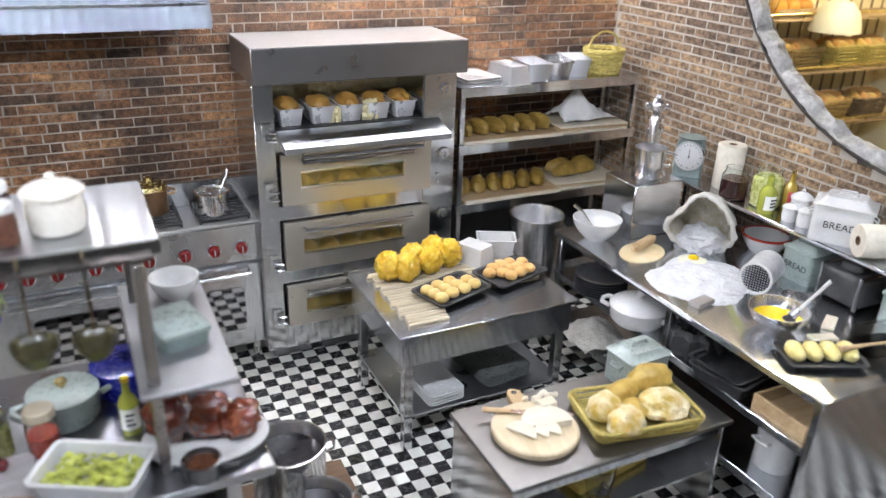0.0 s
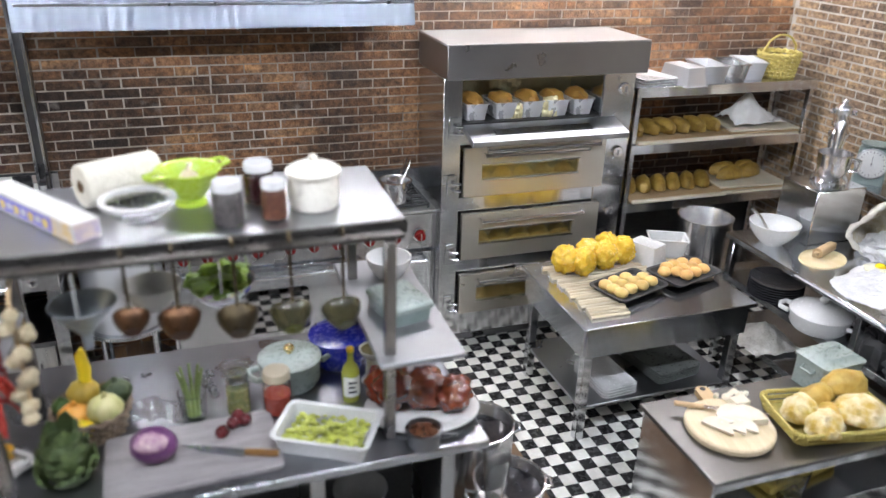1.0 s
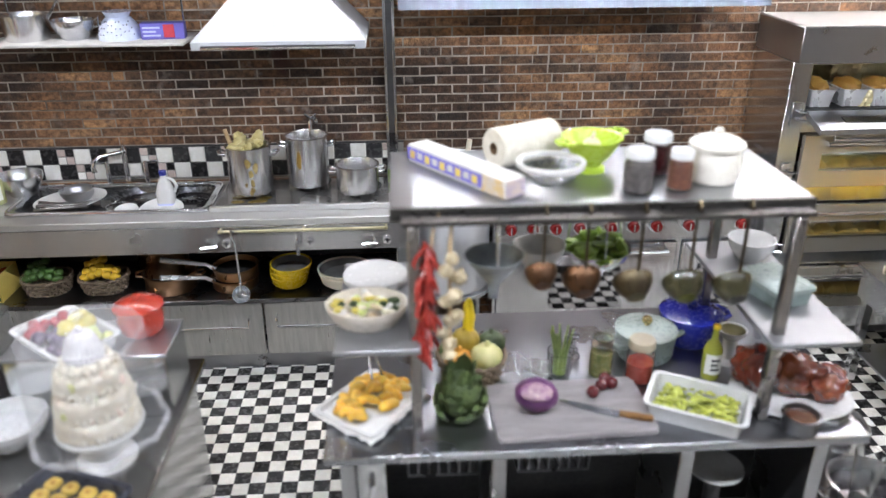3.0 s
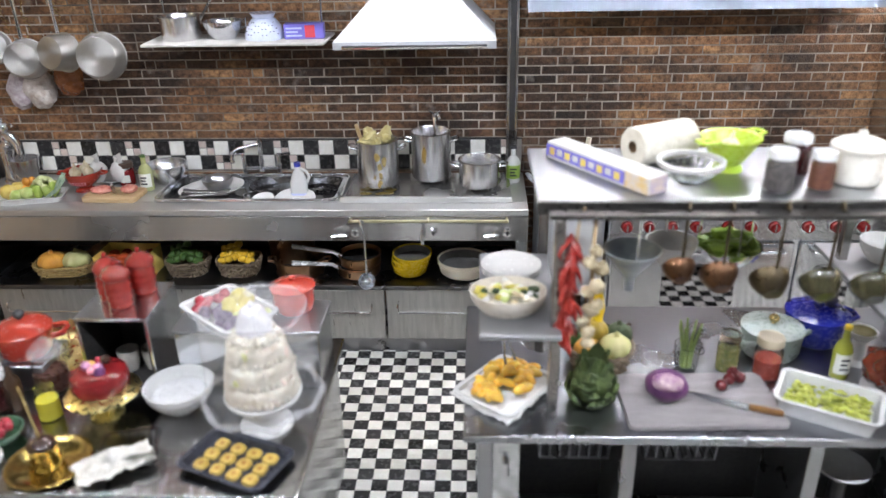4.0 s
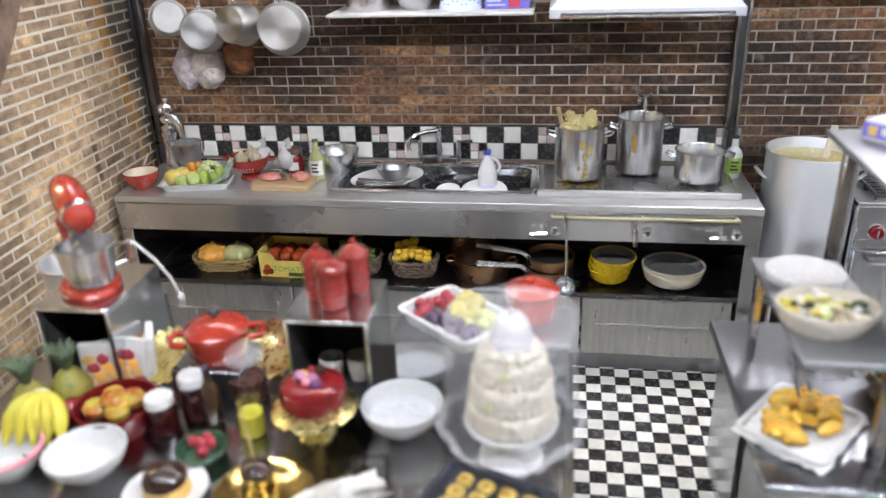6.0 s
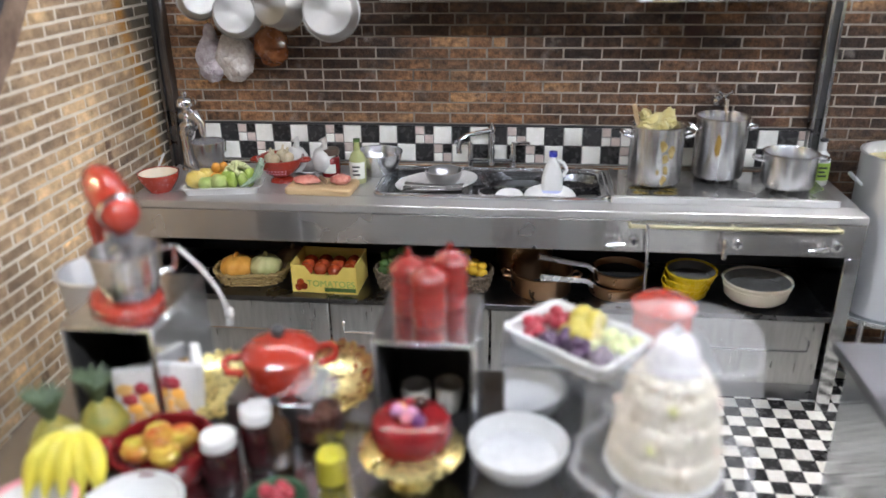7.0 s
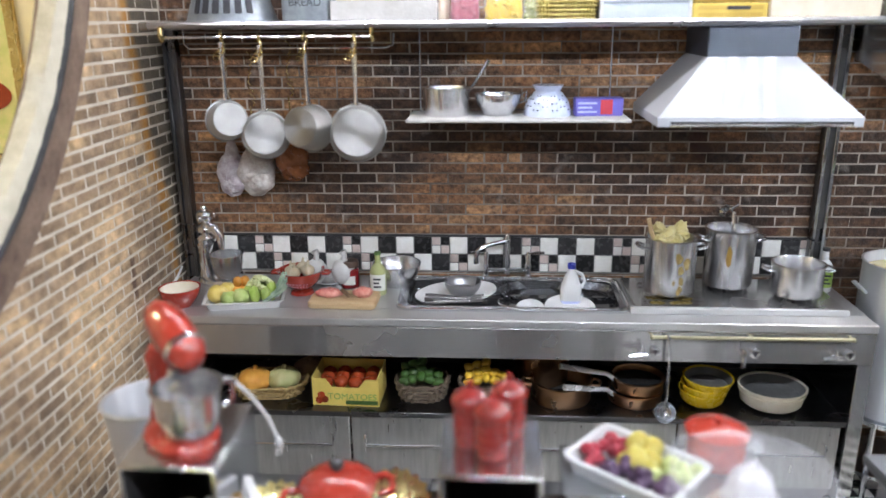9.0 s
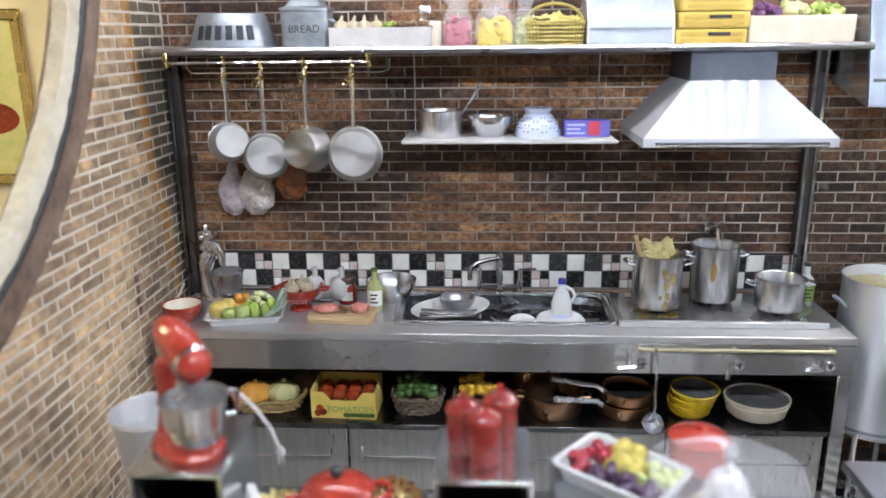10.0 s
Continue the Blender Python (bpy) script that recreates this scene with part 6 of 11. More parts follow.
bm = B()
outer = [sack_loop(i / 10, 1.0) for i in range(10)]
end = sack_loop(0.92, 1.0)
outer += [[(x + 0.015, y * 0.7, z * 0.75 + 0.02) for x, y, z in end], [(x + 0.02, y * 0.25, z * 0.3 + 0.05) for x, y, z in end]]
loft(bm, outer, cap0=False)
part("sack", bm, SACK, t, angle=80)
bm = B()
loft(bm, [sack_loop(i / 10, 0.93) for i in range(7)], cap0=False)
part("lining", bm, mat("sack_lining", (0.36, 0.31, 0.2), (0.55, 0.53, 0.48), scale=18, rough=0.95, bump=0.006, bscale=80), t, "floury inside", angle=80)
bm = B()
tube(bm, sack_loop(0, 0.98), [0.014 + 0.005 * math.sin(i * 2.3) for i in range(N)], 7, closed=True)
part("rolled_edge", bm, SACK, t, "thick floury rolled edge", angle=80)
bm = B()
ball(bm, (-0.03, 0, 0.04), (0.13, 0.12, 0.07), 0.35, 4, 7)
part("flour", bm, FLOUR, t, "heaped flour")


def mound(bm, w, d, h, seed=0.0, rough=0.25):
    n = 40
    g = []
    for j in range(n + 1):
        row = []
        for i in range(n + 1):
            u, v = i / n * 2 - 1, j / n * 2 - 1
            q = math.hypot(u, v) / (0.85 + 0.25 * noise.noise(Vector((math.atan2(v, u) * 1.3 + seed, seed, 0))))
            zz = h * max(0.0, 1 - q * q)
            zz *= 1 + rough * noise.noise(Vector((u * 4, v * 4, seed)))
            zz += (0.006 * noise.noise(Vector((u * 16, v * 16, seed)))) if q < 1 else 0
            row.append(bm.verts.new((u * w / 2, v * d / 2, zz + (0.002 if q < 1 else -0.012))))
        g.append(row)
    for j in range(n):
        for i in range(n):
            bm.faces.new((g[j][i], g[j][i + 1], g[j + 1][i + 1], g[j + 1][i]))
    return bm


bm = B()
mound(bm, 0.62, 0.56, 0.05, 3.0, 0.5)
single("spilled_flour", bm, FLOUR, "heap of white flour spread over the counter", "flour", 2.8, 2.79, CZ, angle=80)
t = thing("cracked_egg", "raw egg with bright yolk lying on flour", "egg", 2.87, 2.93, CZ + 0.035)
bm = B()
ball(bm, (0, 0, 0), (0.075, 0.065, 0.012), 0.2, 3)
part("egg_white", bm, mat("egg_white", (0.78, 0.77, 0.62), (0.72, 0.7, 0.5), rough=0.15, coat=0.5), t)
bm = B()
ball(bm, (0.005, 0.0, 0.012), (0.026, 0.026, 0.018), 0, 3)
part("yolk", bm, YOLK, t)
bm = B()
bx(bm, -0.055, -0.03, 0, 0.055, 0.03, 0.025, 0.003)
single("dough_scraper", bm, mat("grey_scraper", (0.3, 0.27, 0.25), (0.22, 0.2, 0.18), rough=0.6), "small grey block scraper at the counter edge", "scraper", 2.63, 2.6, CZ, 10)
t = bowl("steel_mixing_bowl", "steel bowl of beaten egg with a pastry brush", 2.77, 2.31, CZ, 0.125, 0.1, POTSTEEL, base=0.45)
bm = B()
lathe(bm, [(0, 0.05), (0.096, 0.05), (0.099, 0.058), (0, 0.06)], 28)
part("beaten_egg", bm, YOLK, t)
bm = B()
tube(bm, [(0.05, -0.05, 0.1), (0.1, -0.06, 0.15), (0.17, -0.08, 0.23)], [0.008, 0.007, 0.009], 8)
part("brush_handle", bm, WHITE_MATT, t)
bm = B()
tube(bm, [(0.025, -0.045, 0.075), (0.055, -0.051, 0.105)], [0.022, 0.014], 12)
part("ferrule", bm, STEEL, t, "steel ferrule")
bm = B()
bx(bm, -0.005, -0.065, 0.058, 0.04, -0.025, 0.078, 0.004)
part("brush_head", bm, INK, t)
t = thing("flour_sieve", "floury drum sieve with wire mesh face leaning on its side", "sieve", 3.03, 2.63, CZ + 0.075, 20, rx=0, ry=0)
bm = B()
tube(bm, [(-0.09, 0, 0), (0.1, 0.02, 0.0)], 0.075, 26)
part("drum", bm, mat("floury_steel", (0.6, 0.6, 0.6), (0.42, 0.42, 0.43), scale=12, rough=0.5, metal=0.4, bump=0.002), t)
bm = B()
for k in range(-5, 6):
    c = math.sqrt(max(0.0, 0.066 ** 2 - (0.012 * k) ** 2))
    tube(bm, [(-0.094, 0.012 * k, -c), (-0.094, 0.012 * k, c)], 0.0025, 4)
    tube(bm, [(-0.096, -c, 0.012 * k), (-0.096, c, 0.012 * k)], 0.0025, 4)
part("mesh", bm, INK, t)
bm = B()
tube(bm, [(-0.092, 0.072 * math.cos(a), 0.072 * math.sin(a)) for a in [i * math.pi / 12 for i in range(24)]], 0.008, 6, closed=True)
part("ring", bm, WHITE_MATT, t)
bowl("enamel_bowl", "white enamel bowl with a red rim", 3.36, 2.93, CZ, 0.12, 0.1, WHITE, base=0.55, rim=RED)


def hinged_tin(name, label, x, y, z, w, d, h, material, rz=0.0, text="", ink=None):
    t = thing(name, label, "tin", x, y, z, rz)
    bm = B()
    loft(bm, [rrect(w, d, 0.02, 0), rrect(w, d, 0.02, h * 0.78)])
    part("body", bm, material, t)
    bm = B()
    loft(bm, [rrect(w + 0.014, d + 0.014, 0.022, h * 0.785), rrect(w + 0.014, d + 0.014, 0.022, h * 0.84), rrect(w * 0.85, d * 0.85, 0.02, h * 0.87), rrect(w * 0.72, d * 0.72, 0.02, h * 0.96), rrect(w * 0.66, d * 0.66, 0.02, h)])
    lid = part("lid", bm, material, t)
    bm = B()
    tube(bm, [(-0.04, 0, h), (-0.03, 0, h + 0.02), (0.03, 0, h + 0.02), (0.04, 0, h)], 0.006, 8)
    part("lid_handle", bm, material, lid)
    for s in (-1, 1):
        bm = B()
        tube(bm, [(s * w * 0.5, -0.03, h * 0.62), (s * (w * 0.5 + 0.018), -0.03, h * 0.55), (s * (w * 0.5 + 0.018), 0.03, h * 0.55), (s * w * 0.5, 0.03, h * 0.62)], 0.005, 6)
        part("side_handle", bm, material, t)
    if text:
        words(text, h * 0.22, ink or INK, t, 0, -d / 2 - 0.001, h * 0.4)
    return t


hinged_tin("mint_bread_tin", "mint green enamel tin with lid and dark lettering", 3.33, 2.62, CZ, 0.17, 0.22, 0.19, MINT, -90, "BREAD")
hinged_tin("mint_bread_tin", "mint green enamel tin with lid and dark lettering", 3.36, 2.1, CZ, 0.2, 0.2, 0.16, MINT, -90, "BREAD")
t = thing("black_toaster", "black and chrome toaster on the counter", "toaster", 3.3, 2.37, CZ, 0)
bm = B()
bx(bm, -0.09, -0.11, 0.01, 0.09, 0.11, 0.16, 0.025, 3)
part("body", bm, BLACK_IRON, t)
for y in (-0.1, 0.1):
    bm = B()
    tube(bm, [(-0.095, y, 0.012), (-0.095, y, 0.165), (0.09, y, 0.165)], 0.009, 8)
    part("chrome_edge", bm, CHROME, t)
bm = B()
ball(bm, (-0.02, 0, 0.17), (0.035, 0.06, 0.035), 0.0, 2)
part("kettle_lid", bm, BLACK_IRON, t)
bm = B()
lathe(bm, shell(0.04, 0.06, 0.06, 0.004))
single("steel_beaker", bm, STEEL, "small steel beaker beside the egg bowl", "beaker", 3.0, 2.42, CZ, group="beakers")
bm = B()
lathe(bm, shell(0.03, 0.045, 0.05, 0.004))
single("steel_beaker", bm, STEEL, "small steel beaker beside the egg bowl", "beaker", 3.08, 2.4, CZ, group="beakers")
for k, (x, y, rz) in enumerate(((3.02, 2.24, 30), (2.88, 2.16, -20))):
    bm = B()
    bx(bm, -0.06, -0.025, 0, 0.06, 0.025, 0.02, 0.004)
    single("butter_pat", bm, PEACH, "small slab of butter on the counter", "butter", x, y, CZ, rz, "butter slabs")


def tray(name, label, x, y, z, w, d, h, material, rz=0.0, group="trays", lip=0.012, cat="tray", r=0.02):
    t = thing(name, label, cat, x, y, z, rz, group)
    bm = B()
    loft(bm, [rrect(w * 0.92, d * 0.9, r, 0), rrect(w, d, r, h), rrect(w + lip * 2, d + lip * 2, r + lip, h), rrect(w + lip * 2, d + lip * 2, r + lip, h + 0.004), rrect(w - 0.008, d - 0.008, r, h + 0.003), rrect(w * 0.92 - 0.008, d * 0.9 - 0.008, r, 0.005)])
    part("pan", bm, material, t)
    return t


tray("oven_tray", "black baking tray with four glazed rolls", 2.745, 2.06, CZ, 0.3, 0.17, 0.02, BLACK_IRON, -24)
for k in range(4):
    bm = B()
    ball(bm, (0, 0, 0.03), (0.035, 0.062, 0.035), 0.1, 3, 5, k)
    single("glazed_roll", bm, mat("glazed_roll_%d" % k, (0.62, 0.5, 0.12), (0.75, 0.66, 0.35), scale=9, rough=0.25, coat=0.4) if k == 0 else bpy.data.materials["glazed_roll_0"], "egg-glazed finger roll on a black tray", "bread roll", 2.745 + (k - 1.5) * 0.07 * math.cos(radians(-24)), 2.06 + (k - 1.5) * 0.07 * math.sin(radians(-24)), CZ + 0.006, -24, "tray rolls")
bm = B()
tube(bm, [(-0.1, 0, 0), (0.02, 0.0, 0.01), (0.12, 0.0, 0.012)], [0.014, 0.006, 0.007], 8)
single("pastry_brush", bm, WOOD, "thin wooden pastry brush resting across rolls", "brush", 2.87, 1.98, CZ + 0.07, -14)
tray("glass_dish", "clear rectangular glass dish on the counter", 3.06, 2.04, CZ, 0.24, 0.18, 0.05, GLASS, -10, cat="dish")

# on the over-shelf
t = thing("kitchen_scale", "grey-green kitchen scale with a large white dial", "scale", 3.32, 3.52, 1.036, -48)
bm = B()
loft(bm, [rrect(0.19, 0.14, 0.02, 0), rrect(0.19, 0.12, 0.02, 0.03), rrect(0.185, 0.1, 0.03, 0.2), rrect(0.17, 0.08, 0.03, 0.24)])
part("body", bm, MINT_DK, t)
bm = B()
lathe(bm, [(0, 0), (0.1, 0), (0.1, 0.012), (0.092, 0.014), (0, 0.012)], 40)
child_at(part("dial_rim", bm, STEEL_D, t), 0, -0.055, 0.14, 84)
bm = B()
lathe(bm, [(0, 0), (0.09, 0), (0.09, 0.003), (0, 0.003)], 40)
f = child_at(part("dial_face", bm, WHITE, t), 0, -0.069, 0.141, 84)
bm = B()
for k in range(24):
    a = k * math.pi / 12
    l = 0.014 if k % 2 == 0 else 0.007
    tube(bm, [((0.082 - l) * math.cos(a), (0.082 - l) * math.sin(a), 0.0035), (0.082 * math.cos(a), 0.082 * math.sin(a), 0.0035)], 0.002, 4)
tube(bm, [(0, -0.015, 0.005), (0, 0.05, 0.005)], 0.002, 4)
ball(bm, (0, 0, 0.005), 0.006, 0, 1)
part("dial_marks", bm, INK, f)
bm = B()
lathe(bm, [(0, 0.22), (0.03, 0.24), (0.03, 0.25), (0.085, 0.253), (0.09, 0.262), (0, 0.256)], 28)
part("pan", bm, MINT_DK, t)
t.scale = (0.84, 0.84, 0.84)


def paper_roll(label, x, y, z, r, h, rz=0.0, lying=False):
    t = thing("paper_towel_roll", label, "paper roll", x, y, z + (r if lying else 0), rz, "paper rolls", rx=90 if lying else 0)
    bm = B()
    o = -h / 2 if lying else 0
    hoop(bm, [(0.022, o), (r - 0.004, o), (r, o + 0.006), (r, o + h - 0.006), (r - 0.004, o + h), (0.022, o + h), (0.021, o + h * 0.5)], 36)
    part("paper", bm, PAPER, t)
    bm = B()
    hoop(bm, [(0.018, o - 0.001), (0.0215, o - 0.001), (0.0205, o + h * 0.5), (0.0215, o + h + 0.001), (0.018, o + h + 0.001)], 20)
    part("core", bm, WOOD_D, t, "brown cardboard core")
    return t


paper_roll("upright white paper towel roll beside the scale", 3.37, 3.27, 1.036, 0.075, 0.24)
paper_roll("paper towel roll lying on the shelf", 3.31, 2.3, 1.036, 0.075, 0.2, 62, True)


def jar(name, label, x, y, z, r, h, fillmat, lidmat=None, fill=0.75, group="jars", rz=0.0, square=False, tag=None):
    t = thing(name, label, "jar", x, y, z, rz, group)
    bm = B()
    prof = [(0, 0), (r * 0.92, 0), (r, r * 0.15), (r, h * 0.72), (r * 0.8, h * 0.85), (r * 0.78, h), (r * 0.72, h), (r * 0.74, h * 0.86), (r * 0.93, h * 0.71), (r * 0.93, 0.012), (0, 0.01)]
    lathe(bm, prof, 4 if square else 28)
    g = part("glass", bm, GLASS, t)
    g.visible_shadow = False
    bm = B()
    top = min(h * 0.7, h * fill)
    lathe(bm, [(0, 0.004), (r * 0.93, 0.004), (r * 1.006, r * 0.15), (r * 1.006, top), (r * 0.82, max(top, min(h * 0.84, h * fill))), (0, max(top, min(h * 0.84, h * fill)))], 28)
    part("filling", bm, fillmat, t)
    if lidmat:
        bm = B()
        lathe(bm, [(0, h * 0.9), (r * 0.96, h * 0.88), (r * 0.98, h * 0.88), (r * 0.98, h + 0.006), (r * 0.92, h + 0.012), (0, h + 0.013)], 28)
        part("lid", bm, lidmat, t)
    if tag:
        bm = B()
        n = 9
        arc = [(r * 1.012 * math.sin((i / (n - 1) - 0.5) * 1.5), -r * 1.012 * math.cos((i / (n - 1) - 0.5) * 1.5)) for i in range(n)]
        loft(bm, [[(a * q, b * q, zz) for a, b in arc for q in (1.0,)] + [(a * 0.99, b * 0.99, zz) for a, b in arc[::-1]] for zz in (h * 0.2, h * 0.55)])
        part("label", bm, tag, t, "paper label")
    return t


def bottle(name, label, x, y, z, r, h, glassmat, capmat, group="bottles", rz=0.0, tag=None):
    t = thing(name, label, "bottle", x, y, z, rz, group)
    bm = B()
    lathe(bm, [(0, 0), (r * 0.93, 0), (r, r * 0.12), (r, h * 0.55), (r * 0.75, h * 0.66), (r * 0.38, h * 0.74), (r * 0.34, h * 0.92), (r * 0.4, h * 0.93), (r * 0.4, h * 0.95), (0, h * 0.95)], 24)
    part("body", bm, glassmat, t)
    bm = B()
    lathe(bm, [(0, h * 0.94), (r * 0.42, h * 0.94), (r * 0.4, h), (0, h)], 16)
    part("cap", bm, capmat, t)
    if tag:
        bm = B()
        n = 9
        arc = [(r * 1.02 * math.sin((i / (n - 1) - 0.5) * 2.2), -r * 1.02 * math.cos((i / (n - 1) - 0.5) * 2.2)) for i in range(n)]
        loft(bm, [[(a, b, zz) for a, b in arc] + [(a * 0.985, b * 0.985, zz) for a, b in arc[::-1]] for zz in (h * 0.12, h * 0.5)])
        lb = part("label", bm, tag, t, "paper label")
        bm = B()
        for k in range(3):
            bx(bm, -r * 0.45, -r * 1.035, h * (0.2 + 0.09 * k), r * (0.45 - 0.2 * (k % 2)), -r * 0.95, h * (0.24 + 0.09 * k))
        part("printed_bar", bm, INK, lb)
    return t


OILGLASS = mat("green_oil_glass", (0.36, 0.4, 0.05), (0.44, 0.46, 0.08), rough=0.06, coat=0.6, trans=0.25)
DARKGLASS = mat("dark_glass", (0.03, 0.018, 0.012), (0.06, 0.03, 0.015), rough=0.06, coat=0.6)
TAG = mat("label_paper", (0.72, 0.72, 0.66), (0.6, 0.62, 0.55), scale=16, rough=0.7)
jar("jam_jar", "glass jar of dark red beetroot with clip top", 3.29, 3.14, 1.036, 0.07, 0.16, JAM, None, 0.62)
jar("pickle_jar", "large open glass jar of green pickles", 3.35, 2.98, 1.036, 0.075, 0.2, PICKLE, None, 0.8)
bottle("oil_bottle", "square-shouldered green olive oil bottle with pale label", 3.27, 2.9, 1.036, 0.042, 0.19, OILGLASS, OILGLASS, tag=TAG)
bottle("sauce_bottle", "slim amber sauce bottle with red label", 3.4, 2.88, 1.036, 0.032, 0.21, mat("amber_sauce", (0.3, 0.2, 0.02), (0.36, 0.26, 0.04), rough=0.08, coat=0.6), BRASS, tag=RED_CARD)


def canister(name, label, x, y, z, r, h, material, group="canisters", ribs=0.0):
    t = thing(name, label, "canister", x, y, z, 0, group)
    bm = B()
    rib = [(r * (0.88 + 0.12 * math.sin(math.pi * (0.12 + 0.76 * u / 24)) + ribs * math.cos(u * math.pi / 3)), 0.008 + (h * 0.61 - 0.008) * u / 24) for u in range(25)]
    lathe(bm, [(0, 0), (r * 0.84, 0)] + rib + [(r * 1.02, h * 0.63), (r * 1.02, h * 0.66), (0, h * 0.66)], 28)
    part("body", bm, material, t)
    bm = B()
    lathe(bm, [(0, h * 0.665), (r * 1.08, h * 0.665), (r * 1.08, h * 0.72), (r * 0.85, h * 0.8), (r * 0.4, h * 0.88), (r * 0.14, h * 0.9), (r * 0.2, h * 0.95), (r * 0.12, h), (0, h)], 28)
    part("lid", bm, material, t)
    return t


canister("sugar_canister", "white ceramic canister with a knobbed lid", 3.37, 2.78, 1.036, 0.05, 0.15, WHITE, "white canisters")
canister("sugar_canister", "small white ceramic canister with a knobbed lid", 3.29, 2.77, 1.036, 0.036, 0.1, WHITE, "white canisters")
canister("sugar_canister", "small white ceramic canister with a knobbed lid", 3.3, 2.69, 1.036, 0.036, 0.11, WHITE, "white canisters")
hinged_tin("bread_bin", "white ceramic bread bin with dark lettering and knobbed lid", 3.335, 2.52, 1.036, 0.25, 0.19, 0.21, WHITE, -58, "BREAD")

# below the counter
t = thing("plate_stack", "stack of dark grey plates on the lower shelf", "plates", 2.6, 3.27, 0.551)
for k in range(7):
    bm = B()
    lathe(bm, [(0, 0), (0.1, 0), (0.14, 0.012), (0.14, 0.015), (0.1, 0.006), (0, 0.006)], 32, z=0.014 * k)
    part("plate", bm, mat("dark_plate", (0.03, 0.03, 0.035), (0.06, 0.06, 0.065), rough=0.15, coat=0.4) if k == 0 else bpy.data.materials["dark_plate"], t)


def dutch_oven(name, label, x, y, z, r, h, material, knob, rz=0.0, group="casseroles", sx=1.0, lid=True, dome=0.058):
    t = thing(name, label, "casserole", x, y, z, rz, group)
    bm = B()
    lathe(bm, [(0, 0), (r * 0.86, 0), (r * 0.97, 0.02), (r, h), (r * 1.03, h), (r * 1.03, h + 0.006), (r * 0.96, h + 0.006), (r * 0.92, 0.02), (0, 0.014)], 36, sx)
    part("body", bm, material, t)
    for s in (-1, 1):
        bm = B()
        tube(bm, [(s * r * sx * 0.98, -0.045, h * 0.8), (s * (r * sx + 0.04), -0.038, h * 0.86), (s * (r * sx + 0.052), 0, h * 0.88), (s * (r * sx + 0.04), 0.038, h * 0.86), (s * r * sx * 0.98, 0.045, h * 0.8)], 0.012, 8)
        part("handle", bm, material, t)
    if lid:
        bm = B()
        lathe(bm, [(0, h + 0.007), (r * 1.04, h + 0.007), (r * 1.04, h + 0.016), (r * 0.92, h + 0.016 + 0.33 * (dome - 0.016)), (r * 0.6, h + 0.016 + 0.76 * (dome - 0.016)), (r * 0.25, h + dome - 0.002), (0, h + dome)], 36, sx)
        l = part("lid", bm, material, t)
        bm = B()
        lathe(bm, [(r_, h + dome - 0.058 + z_) for r_, z_ in ((0, 0.056), (0.01, 0.056), (0.008, 0.062), (0.017, 0.067), (0.021, 0.077), (0.018, 0.087), (0.009, 0.094), (0, 0.095))], 18)
        part("knob", bm, knob, l)
    return t


dutch_oven("white_casserole", "white enamel casserole with ridged lid", 2.575, 2.93, 0.551, 0.14, 0.07, WHITE, WHITE, -62)
bm = B()
cloth_heap(bm, 0.3, 0.3, 0.11, 7.0)
single("flour_bag", bm, SACK, "white cloth bag bulging on the lowest shelf", "bag", 2.58, 3.27, 0.261, angle=80)
hinged_tin("mint_storage_tin", "mint green lidded tin with side handles on the cart", 2.235, 2.525, 0.5505, 0.22, 0.165, 0.165, MINT, 4)
t = thing("bundt_tin", "black fluted ring cake tin", "cake tin", 2.64, 2.61, 0.551)
bm = B()
loops = []
for r0, zz in ((0.05, 0.0), (0.11, 0.0), (0.13, 0.05), (0.12, 0.1), (0.085, 0.12), (0.05, 0.1), (0.035, 0.03)):
    loops.append([(r0 * (1 + 0.1 * math.cos(10 * a)) * math.cos(a), r0 * (1 + 0.1 * math.cos(10 * a)) * math.sin(a), zz) for a in [2 * math.pi * i / 60 for i in range(60)]])
loft(bm, loops, closed=True)
part("mould", bm, BLACK_IRON, t)
t = tray("roasting_tin", "black roasting tin on the shelf below the counter", 2.66, 2.36, 0.551, 0.34, 0.26, 0.06, BLACK_IRON, 12, cat="tin")
tray("roasting_tin", "black roasting tin nested on another", 2.67, 2.37, 0.566, 0.34, 0.26, 0.06, BLACK_IRON, 6, cat="tin")
t = thing("wooden_drawer_box", "shallow pale wooden box on the lower shelf", "box", 2.74, 2.03, 0.551, 0)
for q in ((-0.2, -0.13, 0.0, 0.2, 0.13, 0.012), (-0.2, -0.13, 0.012, -0.185, 0.13, 0.07), (0.185, -0.13, 0.012, 0.2, 0.13, 0.07), (-0.185, 0.115, 0.012, 0.185, 0.13, 0.07), (-0.185, -0.13, 0.012, 0.185, -0.115, 0.07)):
    bm = B()
    bx(bm, *q, 0.002)
    part("plank", bm, WOOD, t)
pot("enamel_crock", "white enamel crock with dark blue base on the bottom shelf", 2.68, 2.1, 0.261, 0.085, 0.18, WHITE, True)

